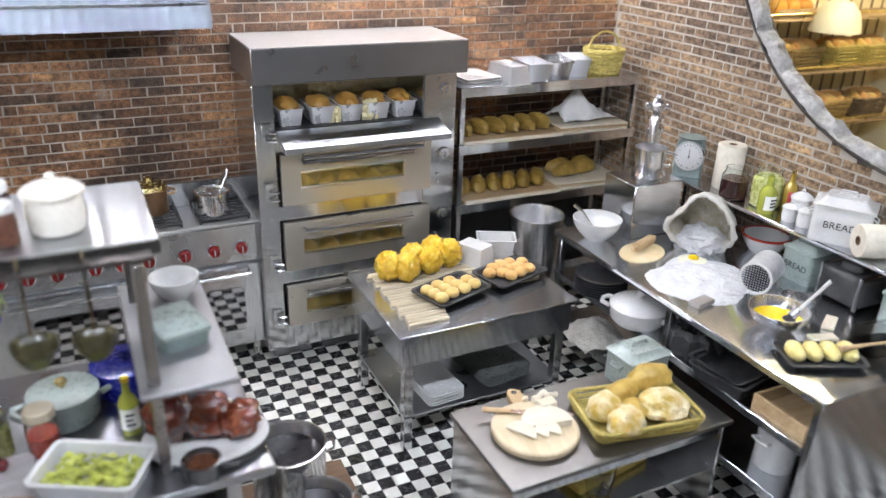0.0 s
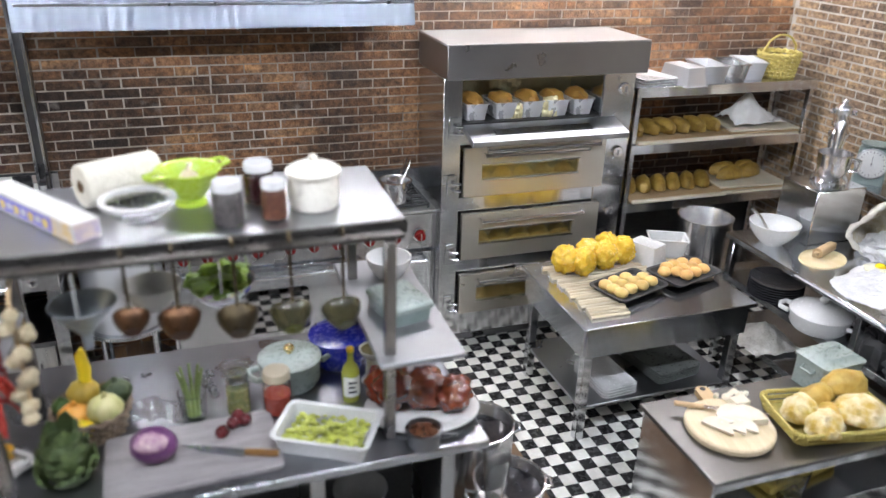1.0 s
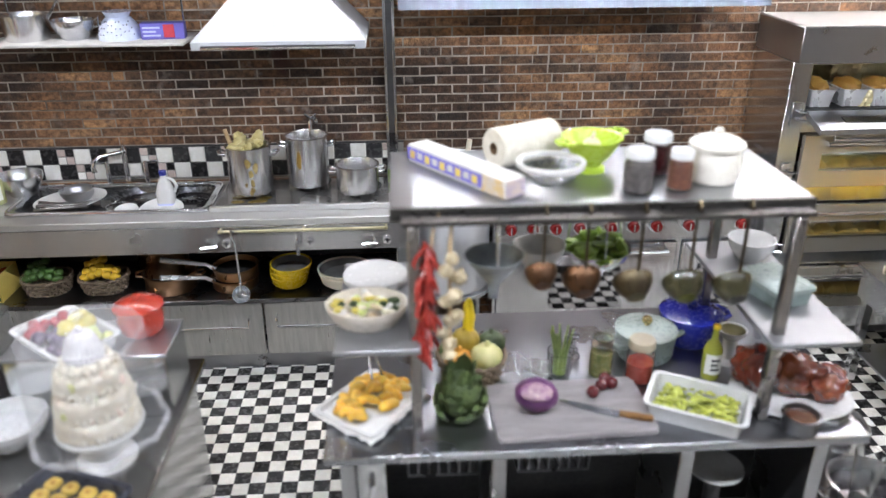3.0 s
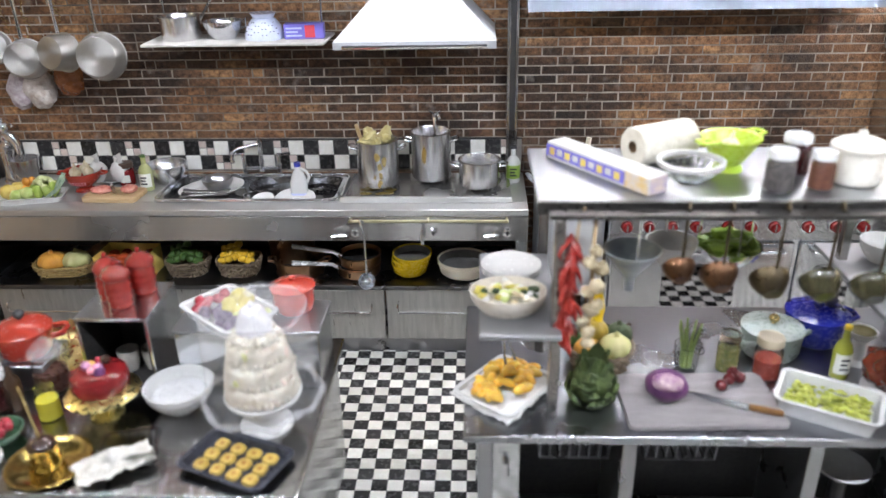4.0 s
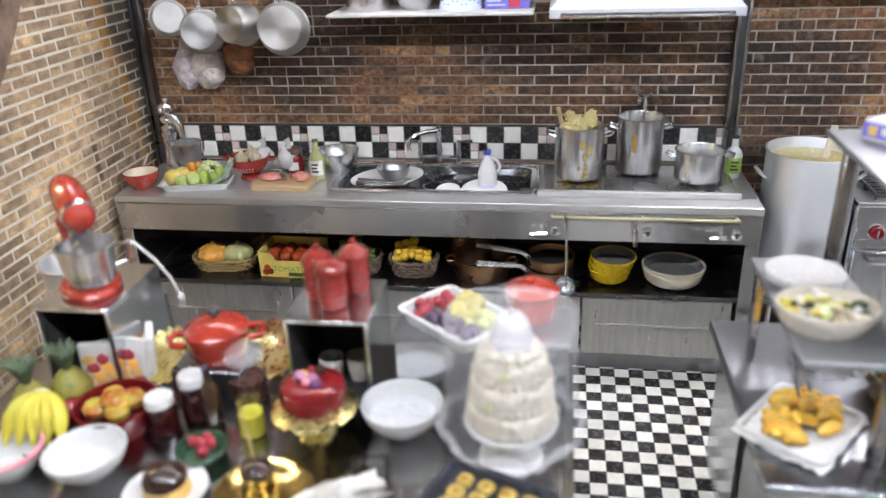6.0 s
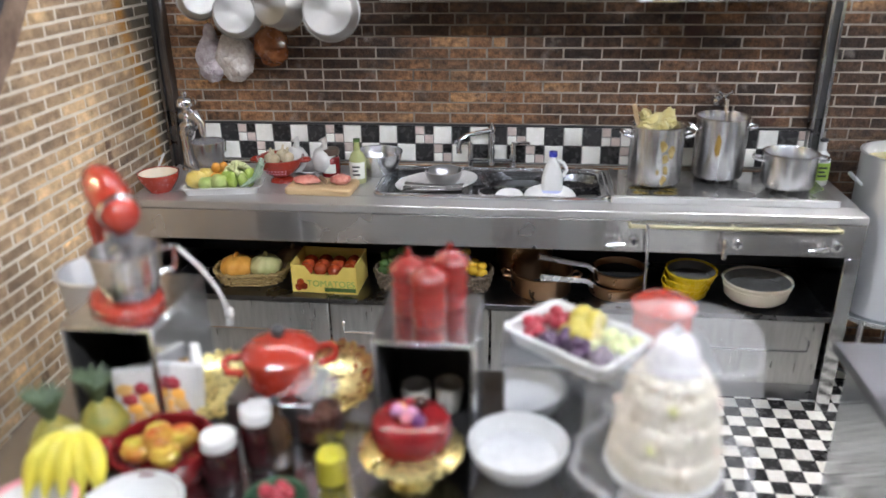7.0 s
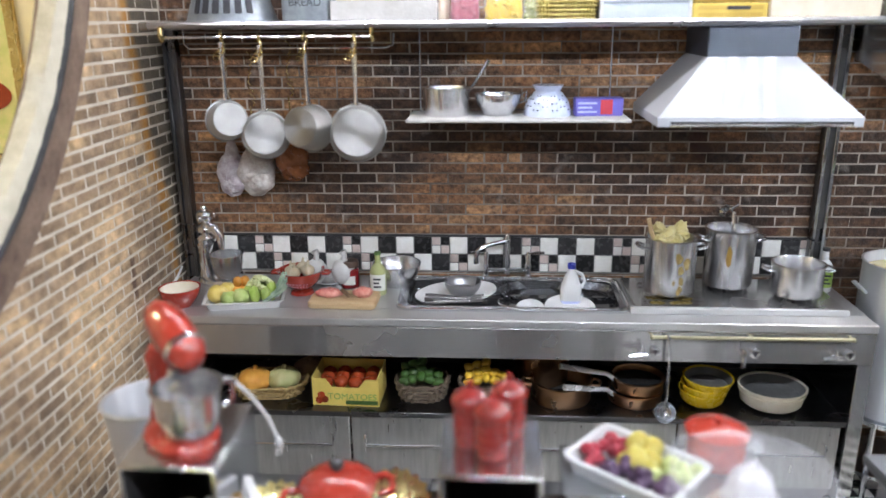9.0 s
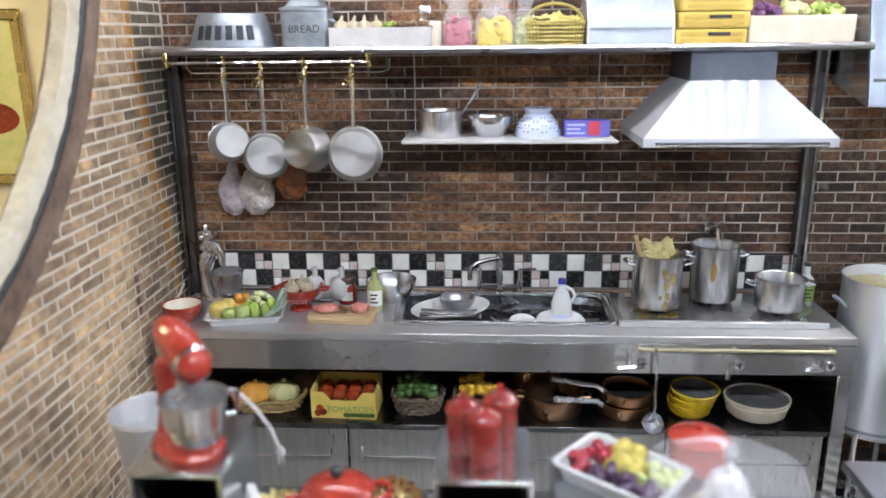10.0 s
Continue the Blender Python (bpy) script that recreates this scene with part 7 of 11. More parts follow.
# ---- prep table ----
TX0, TX1, TY0, TY1, TZ = 1.355, 2.3, 3.05, 3.76, 0.655
tb = thing("prep_table", "steel prep table with deep apron, square legs and lower shelf", "table", (TX0 + TX1) / 2, (TY0 + TY1) / 2, 0)
bm = B()
bx(bm, TX0, TY0, TZ - 0.02, TX1, TY1, TZ, 0.004)
wpart("tabletop", bm, STEEL, tb)
for q in ((TX0 + 0.03, TY0 + 0.02, TX1 - 0.03, TY0 + 0.035), (TX0 + 0.03, TY1 - 0.035, TX1 - 0.03, TY1 - 0.02), (TX0 + 0.015, TY0 + 0.036, TX0 + 0.03, TY1 - 0.036), (TX1 - 0.03, TY0 + 0.036, TX1 - 0.015, TY1 - 0.036)):
    bm = B()
    bx(bm, q[0], q[1], TZ - 0.17, q[2], q[3], TZ - 0.021, 0.002)
    wpart("apron", bm, STEEL, tb)
for x in (TX0 + 0.04, TX1 - 0.085):
    for y in (TY0 + 0.04, TY1 - 0.085):
        bm = B()
        bx(bm, x, y, 0, x + 0.045, y + 0.045, TZ - 0.021, 0.003)
        wpart("leg", bm, STEEL_V, tb)
bm = B()
bx(bm, TX0 + 0.04, TY0 + 0.04, 0.185, TX1 - 0.04, TY1 - 0.04, 0.2, 0.003)
wpart("shelf", bm, STEEL_D, tb)
t = thing("bamboo_mat", "mat of split bamboo slats lying on the table", "mat", 1.43, 3.13, TZ + 0.001)
BAMBOO = mat("bamboo", (0.6, 0.53, 0.4), (0.46, 0.38, 0.25), scale=5, rough=0.5, stretch=(1, 7, 7), bump=0.001, bscale=20, rand=0.15)
for k in range(22):
    bm = B()
    tube(bm, [(0.0, 0.026 * k, 0.0075), (0.2 + (0.62 if 8 < k else 0.0), 0.026 * k, 0.0075)], [0.0078, 0.0085], 7)
    child_at(part("slat", bm, BAMBOO, t), 0.005 * ((k * 5) % 4), 0, 0, rz=0.6 * ((k % 3) - 1))
for k, (x, y) in enumerate(((1.555, 3.565), (1.705, 3.605), (1.835, 3.645))):
    bm = B()
    for q, (a, b, r) in enumerate(((-0.04, 0.012, 0.068), (0.042, -0.015, 0.066))):
        ball(bm, (a, b, 0.078), (r, r * 1.05, 0.076), 0.24, 4, 9, k * 4 + q)
    single("brioche", bm, GLAZED, "shiny golden lobed brioche loaf on the bamboo mat", "bread", x, y, TZ + 0.014, -8 - 9 * k, "brioches", angle=80)
loaf_tin("white_loaf_tin", "white porcelain loaf mould turned over", 2.02, 3.62, TZ + 0.115, 0.13, 0.18, 0.1, 25, WHITE, "white moulds", rx=180)
loaf_tin("white_loaf_tin", "white porcelain loaf mould standing open", 2.17, 3.66, TZ + 0.014, 0.13, 0.2, 0.1, 65, WHITE, "white moulds")
for nm, x, y, rz, pts in (("a", 1.745, 3.335, 18, [(-0.085, 0.045), (-0.005, 0.06), (0.075, 0.065), (-0.06, -0.03), (0.02, -0.02), (0.095, -0.005), (0.02, 0.045)]),
                          ("b", 2.11, 3.40, 16, [(-0.1, 0.03), (-0.05, 0.06), (0.0, 0.06), (0.05, 0.055), (0.1, 0.02), (-0.05, 0.0), (0.0, 0.01), (0.05, 0.0), (-0.04, -0.045), (0.02, -0.045), (0.08, -0.04)])):
    tray("bun_tray", "black baking tray of round golden buns", x, y, TZ + 0.017, 0.325, 0.215, 0.022, BLACK_IRON, rz, "bun trays")
    for k, (a, b) in enumerate([(-0.1 + 0.066 * (q % 4), -0.045 + 0.045 * (q // 4) + 0.006 * (q % 2)) for q in range(11)] if nm == "a" else pts):
        c, s = math.cos(radians(rz)), math.sin(radians(rz))
        rr = 0.034
        bm = B()
        ball(bm, (0, 0, rr * 0.7), (rr, rr, rr * 0.75), 0.08, 3, 5, k)
        single("bun", bm, BUN if nm == "a" else CRUST, "round golden bun on a black tray", "bun", x + 1.14 * (c * a - s * b), y + 1.14 * (s * a + c * b), TZ + 0.023, 0, "tray buns")
t = thing("platter_stack", "stack of white rectangular platters on the lower shelf", "platters", 1.62, 3.25, 0.201, 4)
for k in range(4):
    bm = B()
    loft(bm, [rrect(0.17, 0.26, 0.03, 0.016 * k), rrect(0.2, 0.3, 0.03, 0.016 * k + 0.014), rrect(0.19, 0.29, 0.03, 0.016 * k + 0.016), rrect(0.15, 0.24, 0.03, 0.016 * k + 0.006)])
    part("platter", bm, WHITE, t)
t = thing("sheet_pan_stack", "stack of grey sheet pans on the lower shelf", "sheet pans", 1.98, 3.33, 0.201, 8)
for k in range(5):
    bm = B()
    loft(bm, [rrect(0.26, 0.34, 0.03, 0.013 * k), rrect(0.28, 0.36, 0.03, 0.013 * k + 0.01), rrect(0.27, 0.35, 0.03, 0.013 * k + 0.012)])
    part("pan", bm, mat("grey_pan", (0.16, 0.17, 0.16), (0.11, 0.12, 0.11), rough=0.35, metal=0.5) if k == 0 else bpy.data.materials["grey_pan"], t)

# ---- serving cart ----
KX0, KX1, KY0, KY1, KZ = 1.385, 2.41, 2.12, 2.62, 0.55
kt = thing("serving_cart", "low steel serving cart with solid ends and a lower shelf", "cart", (KX0 + KX1) / 2, (KY0 + KY1) / 2, 0)
bm = B()
bx(bm, KX0, KY0, KZ - 0.02, KX1, KY1, KZ, 0.004)
wpart("top", bm, CART_STEEL, kt)
for x in (KX0 + 0.012, KX1 - 0.03):
    bm = B()
    bx(bm, x, KY0 + 0.02, 0.05, x + 0.018, KY1 - 0.02, KZ - 0.021, 0.003)
    wpart("end_panel", bm, STEEL_V, kt)
bm = B()
bx(bm, KX0 + 0.031, KY0 + 0.03, 0.28, KX1 - 0.031, KY1 - 0.03, 0.295, 0.002)
wpart("shelf", bm, STEEL, kt)
bm = B()
bx(bm, KX0 + 0.031, KY0 + 0.03, KZ - 0.08, KX1 - 0.031, KY0 + 0.045, KZ - 0.021)
wpart("front_rail", bm, STEEL, kt)
for x in (KX0 + 0.03, KX1 - 0.03):
    for y in (KY0 + 0.06, KY1 - 0.06):
        bm = B()
        lathe(bm, [(0, 0), (0.018, 0), (0.022, 0.025), (0.018, 0.05), (0, 0.05)], 14, cx=x, cy=y)
        wpart("foot", bm, BLACK_IRON, kt)
bm = B()
bx(bm, -0.2, -0.1, 0, 0.2, 0.1, 0.05, 0.01)
single("yellow_box", bm, CARD, "flat yellow box on the cart's lower shelf", "box", 1.95, 2.36, 0.296, 10)
t = thing("cutting_board", "round pale wooden cutting board with a short handle", "board", 1.63, 2.37, KZ, 80)
bm = B()
loft(bm, [circle(0.165, zz, 40) for zz in (0.0,)] + [circle(0.17, 0.006, 40), circle(0.17, 0.024, 40), circle(0.163, 0.03, 40)])
MAPLE = mat("pale_maple", (0.62, 0.52, 0.36), (0.5, 0.4, 0.25), scale=3, rough=0.6, stretch=(1, 9, 9), bump=0.001, bscale=12)
part("board", bm, MAPLE, t)
bm = B()
loft(bm, [rrect(0.12, 0.06, 0.028, 0.003, cx=0.2), rrect(0.12, 0.06, 0.028, 0.027, cx=0.2)])
part("grip", bm, WOOD, t)
bm = B()
lathe(bm, [(0.008, 0.0275), (0.012, 0.0275), (0.012, 0.029), (0.008, 0.029)], 14, cx=0.235)
part("hanging_hole", bm, INK, t)
t = thing("cheese_wedge", "pale brown-rinded cheese wedge and slices on the board", "cheese", 1.64, 2.38, KZ + 0.031)
bm = B()
loft(bm, [[(0.1 * math.cos(a) + 0.03, 0.1 * math.sin(a) - 0.03, zz) for a in [math.pi * (-0.1 + 0.1 * i) for i in range(12)]] for zz in (0.0, 0.028)])
part("half_round", bm, PEACH, t)
for k in range(3):
    bm = B()
    loft(bm, [[(0.062 * math.cos(a), 0.062 * math.sin(a) * 0.8, zz) for a in [math.pi * i / 12 for i in range(13)]] for zz in (0.0, 0.009)])
    child_at(part("slice", bm, PEACH, t), -0.09 + 0.046 * k, -0.035 - 0.012 * k, 0.006, rx=24, rz=-58 + 6 * k)
bm = B()
bx(bm, 0.06, 0.05, 0, 0.13, 0.1, 0.035, 0.004)
part("block", bm, PEACH, t)
bm = B()
rng = random.Random(3)
for k in range(16):
    ball(bm, (0.1 + rng.uniform(-0.06, 0.07), 0.13 + rng.uniform(-0.03, 0.03), 0.01), 0.014, 0.3, 1, 5, k)
part("crumbs", bm, PEACH, t)
t = thing("cheese_knife", "cheese knife with pale handle lying across the board", "knife", 1.6, 2.47, KZ + 0.04, -28)
bm = B()
loft(bm, [[(-0.02, -0.012, zz), (0.2, -0.018, zz), (0.24, 0.0, zz), (0.2, 0.012, zz), (-0.02, 0.012, zz)] for zz in (0.0, 0.003)])
part("blade", bm, CHROME, t)
bm = B()
tube(bm, [(-0.02, 0, 0.002), (-0.13, 0, 0.004)], 0.011, 8)
part("handle", bm, WOOD, t)
t = woven_basket("flat_basket", "flat yellow wicker tray heaped with golden breads", 2.05, 2.3, KZ, 0.46, 0.29, 0.055, WICKER_Y, -10, 5, 1.1, corner=0.12)
LOAF_FLOUR = mat("floured_crust", (0.5, 0.33, 0.055), (0.76, 0.69, 0.48), scale=11, rough=0.65, bump=0.02, bscale=42, sss=0.1, contrast=0.24)
for k, (a, b, z, l, w, h, rz, mt) in enumerate(((-0.1, -0.07, 0, 0.16, 0.14, 0.07, 20, LOAF_FLOUR), (-0.13, 0.03, 0, 0.15, 0.14, 0.08, 30, LOAF_FLOUR), (0.1, -0.04, 0, 0.22, 0.18, 0.075, -15, LOAF_FLOUR), (-0.01, 0.08, 0.02, 0.2, 0.1, 0.06, 10, CRUST_Y), (0.14, 0.09, 0.035, 0.22, 0.11, 0.08, -5, CRUST_Y), (-0.02, -0.01, 0, 0.15, 0.1, 0.05, 60, CRUST_Y))):
    bm = B()
    tmp = B()
    ball(tmp, (0, 0, 0), (l / 2, w / 2, h), 0.12, 4, 4, k * 2.3)
    for v in tmp.verts:
        n = noise.noise(v.co * 28 + Vector((k, 0, 0))) * 0.0035 + noise.noise(v.co * 70) * 0.0015
        v.co += v.co.normalized() * n
        if v.co.z < 0:
            v.co.z *= 0.25
        v.co.z += h * 0.25
    me = bpy.data.meshes.new("tmp")
    tmp.to_mesh(me)
    tmp.free()
    bm.from_mesh(me)
    bpy.data.meshes.remove(me)
    single("country_loaf", bm, mt, "golden rustic loaf dusted with flour in a flat basket", "bread", 2.05 + a, 2.3 + b, KZ + 0.025 + z, rz, "basket loaves", angle=80)
bm = B()
lathe(bm, shell(0.05, 0.06, 0.14, 0.004))
single("glass_jug", bm, GLASS, "clear glass jug on the cart's lower shelf", "jug", 1.85, 2.22, 0.296)


# ---- on the sink counter ----
def scatter(name, label, cat, spots, mk, material, group):
    for k, (x, y, z) in enumerate(spots):
        bm = B()
        mk(bm, k)
        single(name, bm, material, label, cat, x, y, z, 40.0 * k, group)


bowl("red_bowl", "red bowl with cream glazed inside", -3.81, 4.06, SZ, 0.09, 0.085, RED, PEACH, base=0.55)
tray("vegetable_tray", "shallow white enamel tray holding fresh vegetables", -3.53, 4.09, SZ, 0.33, 0.16, 0.03, WHITE, 10)
PALE_GREEN = mat("pale_cabbage_green", (0.3, 0.4, 0.1), (0.46, 0.52, 0.22), scale=24, rough=0.5, bump=0.006, bscale=45)
SQUASH_Y = mat("pale_squash", (0.5, 0.38, 0.07), (0.58, 0.46, 0.16), scale=16, rough=0.45, bump=0.004, bscale=40)
VX, VY, VZ = -3.53, 4.09, SZ + 0.007
for k, (a, b, r, mt, nm, lb) in enumerate(((-0.12, -0.01, (0.045, 0.04, 0.04), SQUASH_Y, "bell_pepper", "yellow bell pepper on a white tray"), (-0.09, 0.03, (0.04, 0.035, 0.04), SQUASH_Y, "bell_pepper", "yellow bell pepper on a white tray"),
                                      (-0.06, -0.035, (0.04, 0.03, 0.03), PALE_GREEN, "bell_pepper", "small green pepper on a white tray"), (0.0, -0.02, (0.05, 0.04, 0.035), PALE_GREEN, "lettuce_head", "bright green lettuce on a white tray"))):
    bm = B()
    for q in range(3):
        ball(bm, (r[0] * 0.3 * math.cos(q * 2.1), r[1] * 0.3 * math.sin(q * 2.1), r[2]), (r[0] * 0.8, r[1] * 0.8, r[2]), 0.15, 2, 5, k + q)
    single(nm, bm, mt, lb, "vegetable", VX + a, VY + b, VZ, 15 * k, "tray vegetables")
for k, (a, b) in enumerate(((-0.045, 0.035), (-0.015, 0.045))):
    bm = B()
    ball(bm, (0, 0, 0.035), (0.028, 0.028, 0.03), 0.1, 3, 5, k)
    ball(bm, (0.004, 0.004, 0.08), (0.021, 0.02, 0.026), 0.1, 3, 5, k + 3)
    single("butternut_squash", bm, ORANGE, "orange butternut squash standing on the tray", "vegetable", VX + a, VY + b, VZ, 0, "tray squashes")


def leaf_spots(n, r, h, seed):
    """Places and sizes of the curled leaves of a head."""
    rg_ = random.Random(seed)
    for k in range(n):
        a, u = rg_.uniform(0, 6.283), rg_.random()
        rad = r * (0.25 + 0.75 * u)
        c = (rad * math.cos(a), rad * math.sin(a), h * (0.25 + 0.6 * (1 - u * 0.7)) + rg_.uniform(-0.01, 0.01))
        yield k + seed, c, (r * rg_.uniform(0.22, 0.42), r * rg_.uniform(0.22, 0.42), h * rg_.uniform(0.12, 0.26))


def leafy(bm, n, r, h, seed):
    """A head of many curled leaves."""
    for k, c, size in leaf_spots(n, r, h, seed):
        ball(bm, c, size, 0.55, 1, 8, k)


t = thing("cauliflower", "pale green cauliflower with leaves", "vegetable", VX + 0.065, VY + 0.02, VZ)
rng = random.Random(17)
bm = B()
for k in range(40):
    a, u = rng.uniform(0, 6.283), rng.random()
    ball(bm, (0.05 * u * math.cos(a), 0.05 * u * math.sin(a), 0.07 + 0.04 * (1 - u * u)), 0.015, 0.4, 1, 9, k)
tagged(part("florets", bm, mat("floret", (0.5, 0.54, 0.26), (0.6, 0.62, 0.36), rough=0.6), t), kind="stuff")
for k in range(7):
    a = k * 0.9
    bm = B()
    ball(bm, (0.05 * math.cos(a), 0.05 * math.sin(a), 0.045), (0.026, 0.026, 0.04), 0.35, 2, 6, k)
    part("leaf", bm, LEAF, t)
t = thing("leek_bunch", "bunch of grey-green leeks on the tray", "vegetable", VX + 0.09, VY - 0.03, VZ, 15)
LEEK = mat("leek", (0.14, 0.24, 0.17), (0.4, 0.48, 0.36), scale=20, rough=0.5)
for k in range(9):
    bm = B()
    q = (k - 4) / 4
    tube(bm, [(0, 0.02 * q, 0.02), (0.055, 0.035 * q, 0.05), (0.095, 0.06 * q, 0.085 + 0.02 * (k % 3)), (0.11, 0.08 * q, 0.11 + 0.015 * (k % 2))], [0.007, 0.008, 0.006, 0.0015], 6)
    part("leek", bm, LEEK, t)
stand_mixer("chrome stand mixer in the counter corner with its bowl", -3.735, 4.37, SZ, 68, CHROME, 0.92, True)
bm = B()
tube(bm, [(0, 0, 0.1), (-0.03, -0.03, 0.03), (0.0, -0.08, 0.01), (0.05, -0.12, 0.012)], 0.006, 6)
ball(bm, (0.06, -0.125, 0.014), (0.02, 0.014, 0.013), 0, 1)
single("extension_cord", bm, WHITE_MATT, "short white power cord with plug", "cord", -3.89, 4.3, SZ)
t = thing("red_colander", "red enamel colander on a foot filled with garlic bulbs", "colander", -3.31, 4.24, SZ, 0)
bm = B()
lathe(bm, [(0, 0), (0.055, 0), (0.05, 0.012), (0.03, 0.02), (0.06, 0.035), (0.09, 0.07), (0.1, 0.105), (0.108, 0.108), (0.108, 0.113), (0.097, 0.112), (0.086, 0.075), (0.05, 0.042), (0, 0.036)], 32)
part("body", bm, RED, t)
for s in (-1, 1):
    bm = B()
    tube(bm, [(s * 0.1, -0.025, 0.1), (s * 0.13, -0.02, 0.1), (s * 0.135, 0.0, 0.1), (s * 0.13, 0.02, 0.1), (s * 0.1, 0.025, 0.1)], 0.007, 8)
    part("handle", bm, RED, t)
bm = B()
for k in range(16):
    a, zz = -2.3 + 0.18 * (k % 8), 0.05 + 0.016 * (k // 8)
    rr = 0.074 + (zz - 0.05) * 0.85
    ball(bm, (rr * math.cos(a), rr * math.sin(a), zz), 0.0045, 0, 1)
part("holes", bm, PINK, t)


def garlic(bm, k=0):
    ball(bm, (0, 0, 0.028), (0.032, 0.032, 0.028), 0.15, 2, 5, k)
    tube(bm, [(0, 0, 0.045), (0.003, 0, 0.062), (0.008, 0, 0.075)], [0.014, 0.007, 0.005], 8)


scatter("garlic_bulb", "whole white garlic bulb in a red colander", "garlic", ((-3.34, 4.22, SZ + 0.075), (-3.28, 4.24, SZ + 0.08), (-3.31, 4.28, SZ + 0.08), (-3.36, 4.26, SZ + 0.07)), garlic, GARLIC, "garlic in colander")
plate("white_dish", "white dish behind the colander", -3.2, 4.39, SZ, 0.1)
for k, x in enumerate((-3.26, -3.13)):
    bm = B()
    ball(bm, (0, 0, 0.06), (0.055, 0.05, 0.06), 0.15, 3, 4, k)
    tube(bm, [(0, 0, 0.1), (0.01, 0, 0.14), (0.0, 0, 0.16)], [0.02, 0.012, 0.02], 8)
    single("flour_pouch", bm, WHITE_MATT, "small white tied cloth pouch", "pouch", x, 4.31, SZ + 0.02, 0, "tied pouches", angle=70)
jar("sauce_jar", "jar of red tomato sauce with paper label", -3.1, 4.32, SZ, 0.043, 0.12, RED_DK, mat("dark_lid", (0.12, 0.08, 0.06), rough=0.4, metal=0.5), 0.8, tag=TAG)
bottle("oil_bottle", "green olive oil bottle with white label", -2.955, 4.24, SZ, 0.038, 0.2, mat("pale_oil_glass", (0.5, 0.54, 0.22), (0.58, 0.6, 0.32), rough=0.06, coat=0.6, trans=0.35), GREEN, tag=TAG)
bowl("steel_bowl", "shiny steel bowl nested in another", -2.885, 4.36, SZ, 0.115, 0.11, POTSTEEL, base=0.5)
t = thing("chopping_board", "small pale wooden chopping board with raw meat", "board", -3.09, 4.12, SZ, -2)
bm = B()
loft(bm, [rrect(0.29, 0.17, 0.02, 0), rrect(0.3, 0.18, 0.025, 0.005), rrect(0.3, 0.18, 0.025, 0.022), rrect(0.29, 0.17, 0.02, 0.027)])
part("board", bm, WOOD, t)
MEAT = mat("raw_meat", (0.42, 0.1, 0.08), (0.6, 0.28, 0.22), scale=14, rough=0.3, coat=0.3)
for x, y, r in ((-3.16, 4.13, (0.06, 0.045, 0.018)), (-3.01, 4.13, (0.045, 0.04, 0.022))):
    bm = B()
    ball(bm, (0, 0, r[2] * 0.8), r, 0.25, 3, 5, x)
    single("meat_cut", bm, MEAT, "slab of raw pink meat on a chopping board", "meat", x, y, SZ + 0.028, 0, "meat cuts")
t = thing("cook_knife", "cook's knife with dark handle lying across the board", "knife", -3.1, 4.13, SZ + 0.05, -58)
bm = B()
loft(bm, [[(-0.1, 0.0, zz), (0.0, -0.014, zz), (0.0, 0.01, zz), (-0.08, 0.012, zz)] for zz in (0, 0.003)])
part("blade", bm, STEEL, t)
bm = B()
tube(bm, [(0.0, 0, 0.002), (0.07, 0.0, 0.002)], 0.01, 8)
part("handle", bm, WOOD_D, t)

# pots on the hob
t = pot("stew_pot", "dented steel stock pot overflowing with leeks and potatoes", -1.66, 4.205, 0.952, 0.11, 0.235, POTSTEEL)
POTATO = mat("potato", (0.46, 0.38, 0.14), (0.56, 0.5, 0.26), scale=16, rough=0.4, coat=0.2)
rng = random.Random(19)
for k in range(12):
    a, u = rng.uniform(0, 6.283), 0.085 * math.sqrt(rng.random())
    bm = B()
    ball(bm, (0, 0, 0), (rng.uniform(0.03, 0.05), rng.uniform(0.02, 0.032), rng.uniform(0.016, 0.026)), 0.4, 3, 5, k)
    child_at(part("potato", bm, POTATO, t), 0.85 * u * math.cos(a), 0.85 * u * math.sin(a), 0.22 + 0.03 * rng.random() + 0.02 * (k % 3 == 0), rng.uniform(-40, 40), rng.uniform(-50, 50), rng.uniform(0, 180))
bm = B()
lathe(bm, [(0, 0.185), (0.105, 0.185), (0.105, 0.2), (0, 0.205)], 24)
part("broth", bm, mat("pale_broth", (0.36, 0.3, 0.1), (0.42, 0.36, 0.16), scale=20, rough=0.2), t)
bm = B()
tube(bm, [(-0.05, 0.0, 0.17), (-0.09, 0.0, 0.26), (-0.105, 0.0, 0.32)], 0.01, 8)
part("spoon", bm, WOOD, t)
bm = B()
for k in range(7):
    c = (0.12, 0.3)[k % 2] + rng.gauss(0, 0.16)
    zz = max(0.01, min(0.2, (0.05, 0.12)[k % 3 == 0] + rng.gauss(0, 0.025)))
    q = rng.uniform(0.005, 0.016)
    ball(bm, (0.1122 * math.sin(c), -0.1122 * math.cos(c), zz), (q, q * 0.18, q * rng.uniform(0.9, 2.0)), 0.6, 2, 7, k)
tagged(part("dried_splash", bm, mat("dried_drip", (0.2, 0.13, 0.03), (0.36, 0.29, 0.13), scale=40, rough=0.5), t, "yellow dried drips"), kind="stuff")
t = pot("stock_pot_steel", "polished steel stock pot filled with dark broth", -1.38, 4.3, 0.952, 0.107, 0.25, POTSTEEL, inner=BLACK_IN, fill=0.2)
bm = B()
ball(bm, (-0.03, -0.1035, 0.15), (0.012, 0.004, 0.045), 0.7, 3, 7)
part("drip", bm, mat("brown_drip", (0.25, 0.15, 0.03), rough=0.4), t, "brown dried drip")
